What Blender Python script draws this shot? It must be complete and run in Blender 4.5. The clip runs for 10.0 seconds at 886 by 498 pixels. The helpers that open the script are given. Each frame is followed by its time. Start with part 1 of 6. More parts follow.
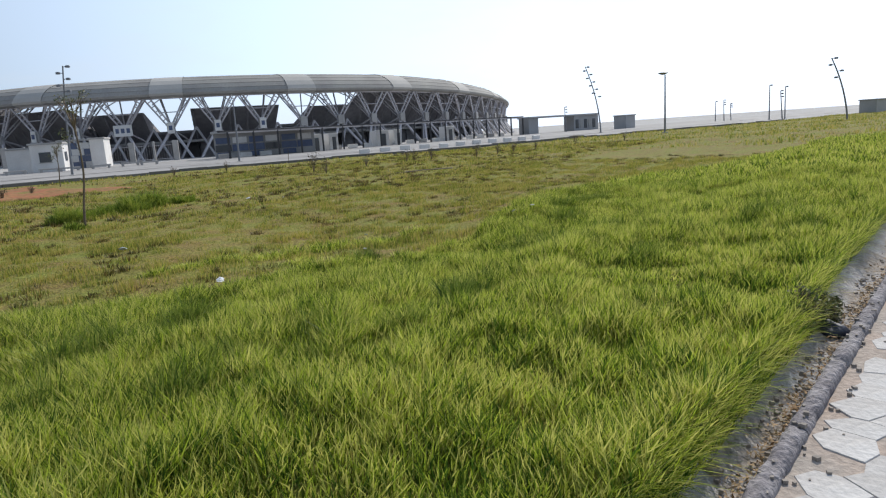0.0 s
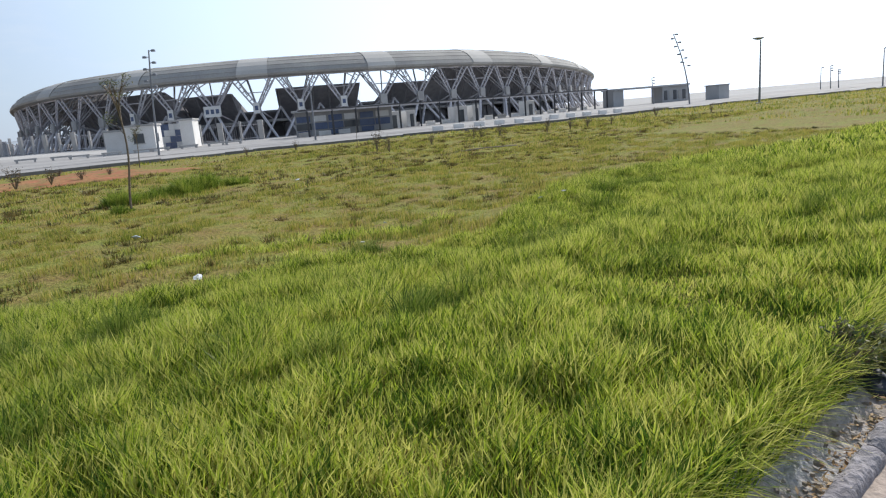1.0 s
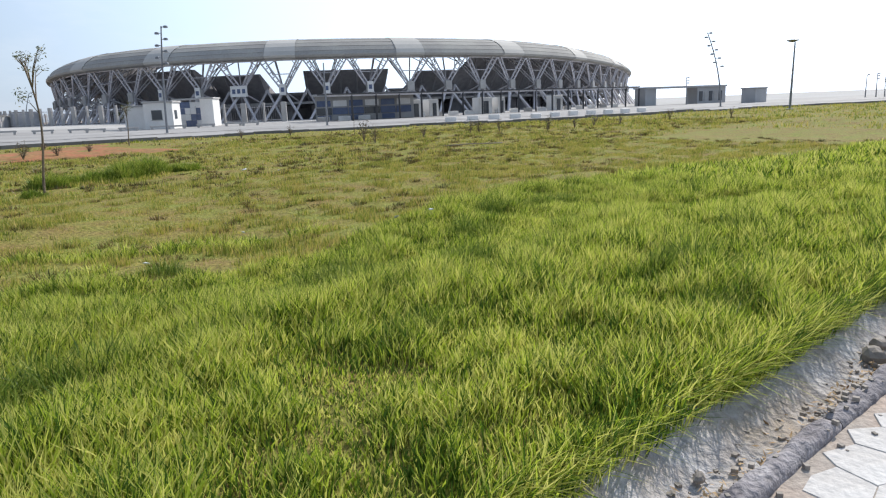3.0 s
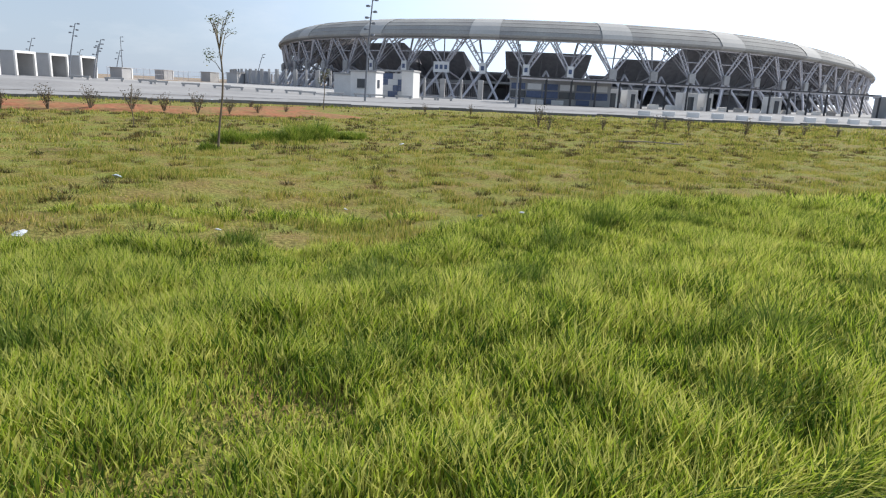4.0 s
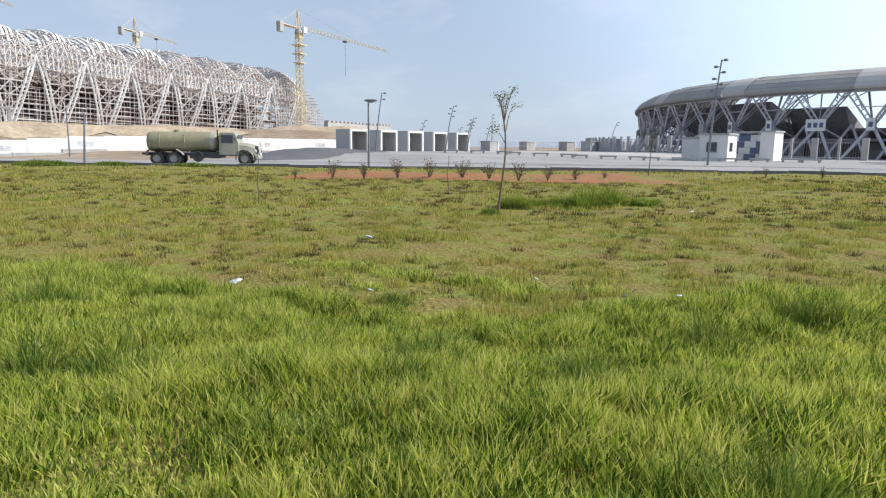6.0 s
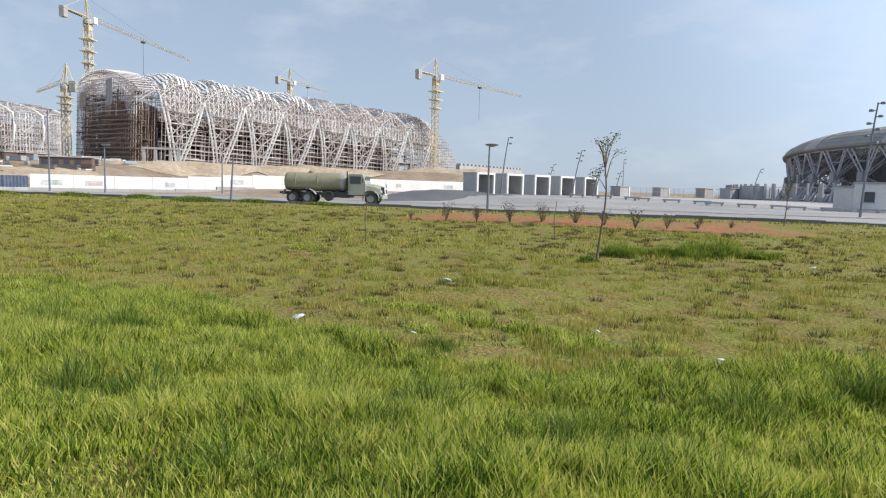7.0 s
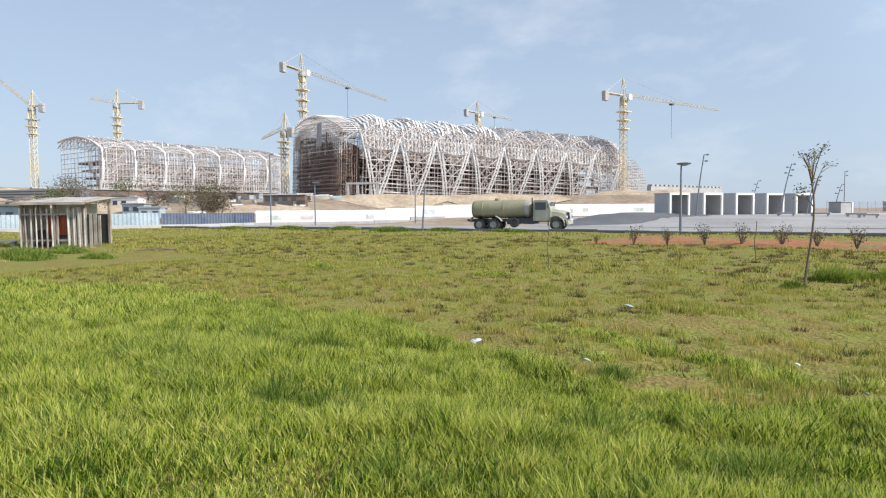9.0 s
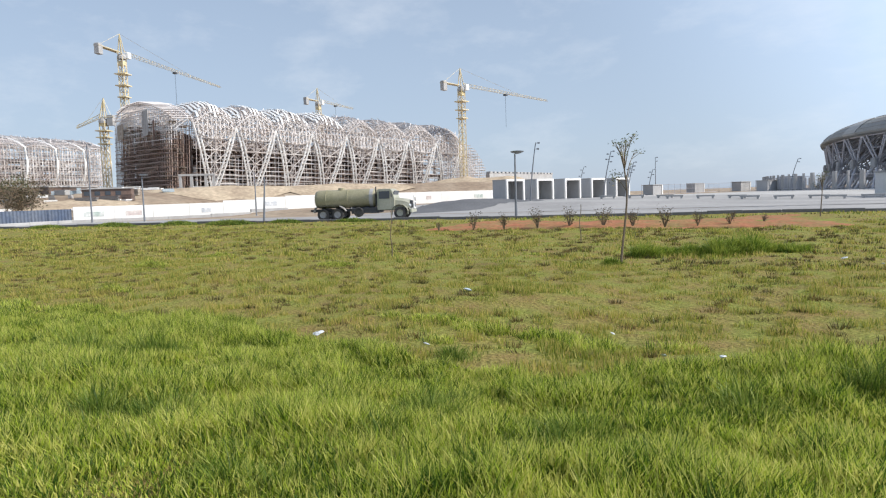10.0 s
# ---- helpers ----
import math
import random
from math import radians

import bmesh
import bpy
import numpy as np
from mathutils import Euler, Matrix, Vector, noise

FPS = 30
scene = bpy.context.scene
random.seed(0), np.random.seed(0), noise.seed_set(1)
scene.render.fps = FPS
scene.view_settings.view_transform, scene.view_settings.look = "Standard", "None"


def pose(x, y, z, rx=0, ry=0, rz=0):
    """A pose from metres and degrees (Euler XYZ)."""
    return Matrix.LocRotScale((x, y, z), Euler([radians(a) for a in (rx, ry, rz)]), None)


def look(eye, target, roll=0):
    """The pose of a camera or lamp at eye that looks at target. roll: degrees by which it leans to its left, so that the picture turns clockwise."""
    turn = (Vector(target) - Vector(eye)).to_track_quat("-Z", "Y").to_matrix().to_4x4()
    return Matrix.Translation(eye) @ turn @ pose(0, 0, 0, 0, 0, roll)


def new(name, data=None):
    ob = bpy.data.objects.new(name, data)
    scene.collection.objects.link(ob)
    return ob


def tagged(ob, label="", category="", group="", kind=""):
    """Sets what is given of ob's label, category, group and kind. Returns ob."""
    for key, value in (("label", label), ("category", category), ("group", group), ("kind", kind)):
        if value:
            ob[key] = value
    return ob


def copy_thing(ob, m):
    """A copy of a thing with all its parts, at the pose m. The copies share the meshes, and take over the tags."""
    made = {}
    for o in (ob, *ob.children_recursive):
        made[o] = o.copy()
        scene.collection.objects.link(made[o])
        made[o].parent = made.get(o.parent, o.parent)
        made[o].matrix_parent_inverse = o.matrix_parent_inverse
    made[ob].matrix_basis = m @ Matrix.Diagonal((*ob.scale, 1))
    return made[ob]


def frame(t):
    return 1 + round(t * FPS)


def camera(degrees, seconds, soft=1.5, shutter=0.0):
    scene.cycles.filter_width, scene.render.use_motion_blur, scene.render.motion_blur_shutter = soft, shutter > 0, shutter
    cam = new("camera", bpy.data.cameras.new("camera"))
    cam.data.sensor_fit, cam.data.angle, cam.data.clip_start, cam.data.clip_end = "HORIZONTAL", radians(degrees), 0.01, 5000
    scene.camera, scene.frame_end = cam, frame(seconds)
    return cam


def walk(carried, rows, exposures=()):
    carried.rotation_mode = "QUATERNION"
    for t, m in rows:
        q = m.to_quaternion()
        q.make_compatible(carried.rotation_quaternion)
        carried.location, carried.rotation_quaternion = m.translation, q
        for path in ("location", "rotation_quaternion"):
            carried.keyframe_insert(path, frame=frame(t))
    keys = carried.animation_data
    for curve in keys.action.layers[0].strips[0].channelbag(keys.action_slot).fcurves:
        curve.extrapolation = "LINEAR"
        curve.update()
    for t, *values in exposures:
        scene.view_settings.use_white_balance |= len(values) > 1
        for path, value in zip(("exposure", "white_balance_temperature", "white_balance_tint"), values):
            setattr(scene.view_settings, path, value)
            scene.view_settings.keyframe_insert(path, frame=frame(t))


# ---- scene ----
cam = camera(68.3, 10.0, soft=1.2)

PATH = [
    (0, (-1.018, 0.38, 1.837), (-0.777, 2.334, 1.487), -3.9),
    (0.5, (-0.463, 0.894, 1.745), (-0.499, 2.859, 1.371), -4.3),
    (1, (0.107, 1.375, 1.8), (0.087, 3.335, 1.398), -5.0),
    (1.5, (0.728, 1.83, 1.755), (0.685, 3.788, 1.348), -2.9),
    (2, (1.299, 2.368, 1.741), (1.354, 4.317, 1.297), -3.0),
    (2.2, (1.539, 2.544, 1.754), (1.548, 4.495, 1.314), -3.1),
    (3.3, (2.846, 3.418, 1.8), (2.579, 5.357, 1.388), -0.9),
    (3.5, (3.055, 3.654, 1.84), (2.584, 5.562, 1.472), -0.4),
    (4, (3.496, 4.048, 1.839), (2.851, 5.88, 1.364), 2.6),
    (4.5, (4.03, 4.441, 1.856), (2.978, 6.112, 1.537), -0.5),
    (5, (4.545, 4.841, 1.86), (3.284, 6.342, 1.464), -1.1),
    (5.5, (4.791, 5.284, 1.9), (3.408, 6.685, 1.548), 1.5),
    (5.7, (4.911, 5.402, 1.891), (3.465, 6.743, 1.556), 0.7),
    (6.8, (5.591, 6.265, 1.964), (3.896, 7.303, 1.739), 2.0),
    (7, (5.659, 6.388, 1.96), (3.907, 7.333, 1.772), 1.5),
    (7.5, (5.921, 6.55, 1.995), (4.028, 7.181, 1.852), 1.1),
    (8, (5.919, 6.517, 1.988), (3.963, 6.908, 1.845), 0.3),
    (8.5, (5.893, 6.459, 1.997), (3.942, 6.862, 1.821), 0.4),
    (9, (5.863, 6.507, 1.989), (3.909, 6.919, 1.874), -0.5),
    (9.5, (5.925, 6.517, 1.988), (4.063, 7.231, 1.845), -0.8),
    (10, (5.974, 6.586, 2.005), (4.171, 7.437, 1.847), -1.9),
]
walk(cam, [(t, look(eye, target, roll)) for t, eye, target, roll in PATH],
     exposures=((0, -0.40), (0.5, -0.49), (1, -0.15), (1.6, -0.15), (2, -0.05), (3.5, 0.02), (4.2, 0.03), (5, -0.07), (5.5, 0.07), (7, -0.10), (8, 0.05), (9, 0.08), (10, 0.0)))

# ---- light ----
SUN_AZ = 52.0      # degrees from +x towards +y
SUN_EL = 38.0
world = bpy.data.worlds.new("world")
scene.world = world
world.use_nodes = True
wn = world.node_tree
wn.nodes.clear()
w_out = wn.nodes.new("ShaderNodeOutputWorld")
w_bg = wn.nodes.new("ShaderNodeBackground")
w_sky = wn.nodes.new("ShaderNodeTexSky")
w_sky.sky_type = "NISHITA"
w_sky.sun_disc = False
w_sky.sun_elevation = radians(SUN_EL)
w_sky.sun_rotation = radians(90.0 - SUN_AZ)
w_sky.altitude = 90.0
w_sky.air_density = 1.0
w_sky.dust_density = 0.8
w_sky.ozone_density = 1.5
# thin cirrus over the blue
w_tc = wn.nodes.new("ShaderNodeTexCoord")
w_map = wn.nodes.new("ShaderNodeMapping")
w_map.inputs["Scale"].default_value = (1.3, 2.2, 5.0)
w_noise = wn.nodes.new("ShaderNodeTexNoise")
w_noise.inputs["Scale"].default_value = 2.3
w_noise.inputs["Detail"].default_value = 7.0
w_noise.inputs["Roughness"].default_value = 0.62
w_ramp = wn.nodes.new("ShaderNodeValToRGB")
w_ramp.color_ramp.elements[0].position = 0.50
w_ramp.color_ramp.elements[1].position = 0.78
w_ramp.color_ramp.elements[1].color = (0.32, 0.32, 0.32, 1)
w_mix = wn.nodes.new("ShaderNodeMixRGB")
w_mix.inputs["Color2"].default_value = (7.4, 7.7, 8.1, 1)
wn.links.new(w_tc.outputs["Generated"], w_map.inputs["Vector"])
wn.links.new(w_map.outputs["Vector"], w_noise.inputs["Vector"])
wn.links.new(w_noise.outputs["Fac"], w_ramp.inputs["Fac"])
wn.links.new(w_ramp.outputs["Color"], w_mix.inputs["Fac"])
# pale summer haze: thicker low down and around the sun
w_sep = wn.nodes.new("ShaderNodeSeparateXYZ")
wn.links.new(w_tc.outputs["Generated"], w_sep.inputs["Vector"])
w_low = wn.nodes.new("ShaderNodeMapRange")
w_low.interpolation_type = "SMOOTHSTEP"
w_low.inputs["From Min"].default_value, w_low.inputs["From Max"].default_value = -0.02, 0.75
w_low.inputs["To Min"].default_value, w_low.inputs["To Max"].default_value = 0.80, 0.30
wn.links.new(w_sep.outputs["Z"], w_low.inputs["Value"])
w_dot = wn.nodes.new("ShaderNodeVectorMath")
w_dot.operation = "DOT_PRODUCT"
w_dot.inputs[1].default_value = (math.cos(radians(SUN_AZ)) * math.cos(radians(SUN_EL)), math.sin(radians(SUN_AZ)) * math.cos(radians(SUN_EL)), math.sin(radians(SUN_EL)))
wn.links.new(w_tc.outputs["Generated"], w_dot.inputs[0])
w_glow = wn.nodes.new("ShaderNodeMapRange")
w_glow.interpolation_type = "SMOOTHSTEP"
w_glow.inputs["From Min"].default_value, w_glow.inputs["From Max"].default_value = 0.10, 1.0
w_glow.inputs["To Min"].default_value, w_glow.inputs["To Max"].default_value = 1.0, 3.2
wn.links.new(w_dot.outputs["Value"], w_glow.inputs["Value"])
w_hz = wn.nodes.new("ShaderNodeVectorMath")
w_hz.operation = "SCALE"
w_hz.inputs[0].default_value = (3.87, 4.73, 6.02)
wn.links.new(w_glow.outputs["Result"], w_hz.inputs["Scale"])
w_hmix = wn.nodes.new("ShaderNodeMixRGB")
wn.links.new(w_low.outputs["Result"], w_hmix.inputs["Fac"])
wn.links.new(w_sky.outputs["Color"], w_hmix.inputs["Color1"])
wn.links.new(w_hz.outputs["Vector"], w_hmix.inputs["Color2"])
wn.links.new(w_hmix.outputs["Color"], w_mix.inputs["Color1"])
wn.links.new(w_mix.outputs["Color"], w_bg.inputs["Color"])
w_bg.inputs["Strength"].default_value = 0.13
wn.links.new(w_bg.outputs["Background"], w_out.inputs["Surface"])

sun_data = bpy.data.lights.new("sun", "SUN")
sun_data.energy = 4.8
sun_data.angle = radians(0.8)
sun_data.color = (1.0, 0.94, 0.85)
sun = new("sun", sun_data)
sun.matrix_world = look((60 * math.cos(radians(SUN_AZ)), 60 * math.sin(radians(SUN_AZ)), 60 * math.tan(radians(SUN_EL))), (0, 0, 0))


# ---- materials ----
def mat(name, col, rough=0.7, var=0.25, scale=1.5, fine=14.0, bump=0.15, metal=0.0, col2=None, spec=0.4, rnd=0.0):
    """A surface with two scales of variation; col2 is the colour of its stains or patches."""
    m = bpy.data.materials.new(name)
    m.use_nodes = True
    nt = m.node_tree
    b = nt.nodes["Principled BSDF"]
    tc = nt.nodes.new("ShaderNodeTexCoord")
    big = nt.nodes.new("ShaderNodeTexNoise")
    big.inputs["Scale"].default_value = scale
    big.inputs["Detail"].default_value = 4.0
    small = nt.nodes.new("ShaderNodeTexNoise")
    small.inputs["Scale"].default_value = fine
    small.inputs["Detail"].default_value = 5.0
    for n in (big, small):
        nt.links.new(tc.outputs["Object"], n.inputs["Vector"])
    c2 = col2 or tuple(c * (1 - var) for c in col)
    r1 = nt.nodes.new("ShaderNodeValToRGB")
    r1.color_ramp.elements[0].position, r1.color_ramp.elements[1].position = 0.35, 0.65
    r1.color_ramp.elements[0].color = (*c2, 1)
    r1.color_ramp.elements[1].color = (*col, 1)
    nt.links.new(big.outputs["Fac"], r1.inputs["Fac"])
    hs = nt.nodes.new("ShaderNodeHueSaturation")
    mr = nt.nodes.new("ShaderNodeMapRange")
    mr.inputs["From Min"].default_value, mr.inputs["From Max"].default_value = 0.3, 0.7
    mr.inputs["To Min"].default_value, mr.inputs["To Max"].default_value = 1 - var * 0.6, 1 + var * 0.6
    nt.links.new(small.outputs["Fac"], mr.inputs["Value"])
    val = mr.outputs["Result"]
    if rnd:
        oi = nt.nodes.new("ShaderNodeObjectInfo")
        mo = nt.nodes.new("ShaderNodeMapRange")
        mo.inputs["To Min"].default_value, mo.inputs["To Max"].default_value = 1 - rnd, 1 + rnd
        nt.links.new(oi.outputs["Random"], mo.inputs["Value"])
        mm = nt.nodes.new("ShaderNodeMath")
        mm.operation = "MULTIPLY"
        nt.links.new(val, mm.inputs[0])
        nt.links.new(mo.outputs["Result"], mm.inputs[1])
        val = mm.outputs[0]
    nt.links.new(val, hs.inputs["Value"])
    nt.links.new(r1.outputs["Color"], hs.inputs["Color"])
    nt.links.new(hs.outputs["Color"], b.inputs["Base Color"])
    b.inputs["Roughness"].default_value = rough
    b.inputs["Metallic"].default_value = metal
    b.inputs["Specular IOR Level"].default_value = spec
    if bump:
        bp = nt.nodes.new("ShaderNodeBump")
        bp.inputs["Strength"].default_value = bump
        bp.inputs["Distance"].default_value = 0.05
        nt.links.new(small.outputs["Fac"], bp.inputs["Height"])
        nt.links.new(bp.outputs["Normal"], b.inputs["Normal"])
    return m


def grass_mat(name, lush, dry, deep, patch, trans=0.35, dry_at=0.62):
    """Thin leaves: lush to dry by patches of the ground, each blade a little different."""
    m = bpy.data.materials.new(name)
    m.use_nodes = True
    nt = m.node_tree
    b = nt.nodes["Principled BSDF"]
    out = nt.nodes["Material Output"]
    tc = nt.nodes.new("ShaderNodeTexCoord")
    n1 = nt.nodes.new("ShaderNodeTexNoise")
    n1.inputs["Scale"].default_value = patch
    n1.inputs["Detail"].default_value = 5.0
    n1.inputs["Roughness"].default_value = 0.6
    nt.links.new(tc.outputs["Object"], n1.inputs["Vector"])
    geo = nt.nodes.new("ShaderNodeNewGeometry")
    add = nt.nodes.new("ShaderNodeMath")
    add.operation = "MULTIPLY_ADD"
    add.inputs[1].default_value = 0.8
    nt.links.new(geo.outputs["Random Per Island"], add.inputs[0])
    low = nt.nodes.new("ShaderNodeMath")
    low.operation = "SUBTRACT"
    low.inputs[1].default_value = 0.125
    nt.links.new(n1.outputs["Fac"], low.inputs[0])
    nt.links.new(low.outputs[0], add.inputs[2])
    ramp = nt.nodes.new("ShaderNodeValToRGB")
    e = ramp.color_ramp.elements
    e[0].position, e[0].color = 0.54, (*deep, 1)
    e[1].position, e[1].color = dry_at + 0.32, (*dry, 1)
    mid = ramp.color_ramp.elements.new(dry_at + 0.08)
    mid.color = (*lush, 1)
    nt.links.new(add.outputs[0], ramp.inputs["Fac"])
    nt.links.new(ramp.outputs["Color"], b.inputs["Base Color"])
    b.inputs["Roughness"].default_value = 0.5
    b.inputs["Specular IOR Level"].default_value = 0.35
    tr = nt.nodes.new("ShaderNodeBsdfTranslucent")
    nt.links.new(ramp.outputs["Color"], tr.inputs["Color"])
    mx = nt.nodes.new("ShaderNodeMixShader")
    mx.inputs["Fac"].default_value = trans
    nt.links.new(b.outputs["BSDF"], mx.inputs[1])
    nt.links.new(tr.outputs["BSDF"], mx.inputs[2])
    nt.links.new(mx.outputs["Shader"], out.inputs["Surface"])
    return m


M_turf = mat("turf", (0.205, 0.22, 0.05), 0.95, 0.7, 1.1, 16.0, 1.0, col2=(0.225, 0.165, 0.06), spec=0.1)
M_sand = mat("sand_earth", (0.38, 0.305, 0.225), 0.95, 0.35, 0.10, 0.7, 0.6, col2=(0.26, 0.195, 0.14), spec=0.1)
M_heap = mat("loose_sand", (0.48, 0.385, 0.275), 0.95, 0.35, 0.15, 1.1, 0.6, col2=(0.36, 0.28, 0.20), spec=0.1)
# far ground with the distance haze put into its pale colour
M_haze = mat("pale_hazy_ground", (0.46, 0.45, 0.435), 0.95, 0.12, 0.05, 0.6, 0.2, col2=(0.39, 0.375, 0.355), spec=0.1)
M_red = mat("red_soil", (0.36, 0.145, 0.08), 0.95, 0.35, 0.9, 5.0, 0.7, col2=(0.24, 0.17, 0.075), spec=0.1)
M_road = mat("pale_asphalt", (0.355, 0.34, 0.325), 0.85, 0.15, 0.11, 2.0, 0.1, col2=(0.275, 0.265, 0.255), spec=0.3)
M_slope = mat("dark_asphalt", (0.13, 0.13, 0.135), 0.9, 0.2, 0.3, 4.0, 0.2)
M_conc = mat("concrete", (0.42, 0.41, 0.40), 0.8, 0.15, 0.5, 9.0, 0.15, col2=(0.34, 0.33, 0.32))
M_dkconc = mat("dark_concrete", (0.17, 0.165, 0.165), 0.85, 0.2, 0.15, 4.0, 0.2, col2=(0.15, 0.145, 0.145))
M_grey = mat("grey_plaster", (0.42, 0.42, 0.425), 0.8, 0.12, 0.5, 9.0, 0.1)
M_white = mat("white_paint", (0.78, 0.77, 0.75), 0.6, 0.08, 0.4, 6.0, 0.05, col2=(0.68, 0.66, 0.63))
M_steelw = mat("white_steel", (0.73, 0.69, 0.665), 0.55, 0.15, 0.12, 1.5, 0.0, col2=(0.53, 0.47, 0.44))
M_greysteel = mat("grey_steel", (0.58, 0.56, 0.585), 0.55, 0.15, 0.3, 3.0, 0.0, metal=0.1)
M_dark = mat("dark_steel", (0.07, 0.07, 0.075), 0.5, 0.2, 1.0, 6.0, 0.0, metal=0.3)
M_rust = mat("rusty_scaffold", (0.28, 0.185, 0.145), 0.8, 0.3, 0.25, 4.0, 0.0, col2=(0.36, 0.28, 0.235))
M_brown = mat("brown_slab", (0.19, 0.125, 0.10), 0.9, 0.3, 0.2, 2.0, 0.1, col2=(0.12, 0.095, 0.085))
M_roof = mat("ribbed_roof", (0.37, 0.36, 0.335), 0.85, 0.14, 0.15, 3.0, 0.0, col2=(0.30, 0.29, 0.275), spec=0.15, rnd=0.05)
M_stand = mat("stand_concrete", (0.33, 0.325, 0.345), 0.85, 0.25, 0.12, 1.2, 0.1, col2=(0.25, 0.245, 0.265))
M_roofl = mat("pale_roof", (0.49, 0.475, 0.445), 0.8, 0.08, 0.2, 3.0, 0.0, spec=0.2)
M_membrane = mat("white_membrane", (0.82, 0.82, 0.80), 0.5, 0.05, 0.4, 3.0, 0.0)
M_yellow = mat("crane_yellow", (0.66, 0.54, 0.30), 0.5, 0.2, 0.4, 3.0, 0.0, col2=(0.58, 0.50, 0.36))
M_olive = mat("olive_tank", (0.27, 0.25, 0.15), 0.5, 0.2, 0.7, 6.0, 0.05, col2=(0.33, 0.30, 0.20))
M_cab = mat("sage_cab_paint", (0.31, 0.315, 0.24), 0.45, 0.15, 0.9, 8.0, 0.03, col2=(0.37, 0.36, 0.29))
M_tyre = mat("rubber", (0.035, 0.035, 0.035), 0.85, 0.3, 3.0, 20.0, 0.2, col2=(0.09, 0.08, 0.07))
M_glass = mat("dark_glass", (0.05, 0.06, 0.075), 0.12, 0.1, 0.5, 3.0, 0.0, spec=0.7)
M_blueglass = mat("blue_panel", (0.06, 0.09, 0.18), 0.3, 0.2, 0.3, 3.0, 0.0, col2=(0.10, 0.14, 0.24), spec=0.5)
M_slat = mat("whitewashed_slat", (0.60, 0.57, 0.52), 0.85, 0.3, 1.6, 20.0, 0.3, col2=(0.34, 0.29, 0.25), rnd=0.35)
M_wood = mat("weathered_plank", (0.42, 0.37, 0.31), 0.85, 0.3, 1.2, 20.0, 0.3, col2=(0.25, 0.20, 0.16), rnd=0.3)
M_bluesheet = mat("pale_blue_sheet", (0.30, 0.37, 0.41), 0.55, 0.2, 0.3, 4.0, 0.05, col2=(0.42, 0.48, 0.52))
M_navy = mat("navy_sheet", (0.075, 0.10, 0.155), 0.6, 0.35, 0.5, 4.0, 0.05, col2=(0.13, 0.15, 0.19))
M_bark = mat("bark", (0.20, 0.155, 0.11), 0.9, 0.3, 3.0, 30.0, 0.4)
M_leaf = grass_mat("leaf", (0.10, 0.135, 0.045), (0.18, 0.17, 0.07), (0.05, 0.075, 0.026), 1.5, 0.25)
M_shrub = grass_mat("shrub_leaf", (0.10, 0.085, 0.045), (0.18, 0.13, 0.08), (0.05, 0.05, 0.025), 1.5, 0.2)
M_tall = grass_mat("tall_grass", (0.425, 0.525, 0.050), (0.62, 0.60, 0.165), (0.056, 0.115, 0.014), 1.6, 0.48, 0.69)
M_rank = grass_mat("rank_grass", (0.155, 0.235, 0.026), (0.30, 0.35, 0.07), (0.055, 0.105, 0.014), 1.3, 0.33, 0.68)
M_mound = grass_mat("mound_grass", (0.21, 0.30, 0.03), (0.38, 0.42, 0.08), (0.08, 0.145, 0.018), 1.3, 0.38, 0.68)
M_short = grass_mat("short_grass", (0.365, 0.385, 0.055), (0.51, 0.41, 0.13), (0.15, 0.195, 0.03), 0.75, 0.40, 0.66)
# dead grass, coloured darker to carry the shade of pits in the sward
M_deadshade = grass_mat("dead_grass_shade", (0.115, 0.10, 0.026), (0.21, 0.14, 0.05), (0.05, 0.058, 0.015), 0.8, 0.2, 0.66)
M_pave = mat("pale_paving", (0.58, 0.565, 0.545), 0.85, 0.15, 1.6, 25.0, 0.25, col2=(0.47, 0.44, 0.41), rnd=0.05)
M_joint = mat("sandy_joint", (0.42, 0.33, 0.27), 0.95, 0.3, 2.0, 30.0, 0.3, col2=(0.36, 0.32, 0.28))
M_kerb = mat("dirty_kerb", (0.30, 0.28, 0.285), 0.9, 0.45, 5.0, 28.0, 0.6, col2=(0.17, 0.155, 0.165), rnd=0.06)
M_gutter = mat("grey_gutter_earth", (0.41, 0.40, 0.405), 0.95, 0.35, 3.5, 25.0, 0.6, col2=(0.34, 0.29, 0.245))
M_dryleaf = mat("dry_leaf", (0.34, 0.21, 0.10), 0.8, 0.3, 6.0, 40.0, 0.0, col2=(0.45, 0.32, 0.18), rnd=0.3)
M_plastic = mat("white_plastic", (0.6, 0.62, 0.64), 0.35, 0.1, 3.0, 20.0, 0.1)
M_redcloth = mat("rust_red_cloth", (0.33, 0.07, 0.03), 0.9, 0.25, 2.0, 15.0, 0.2)
M_lampgrey = mat("lamp_grey", (0.22, 0.23, 0.25), 0.45, 0.15, 1.0, 8.0, 0.0, metal=0.4)
M_stone = mat("pebble", (0.35, 0.31, 0.27), 0.9, 0.25, 5.0, 30.0, 0.2)
M_cloth = mat("dark_bag", (0.05, 0.06, 0.09), 0.6, 0.3, 4.0, 20.0, 0.2)


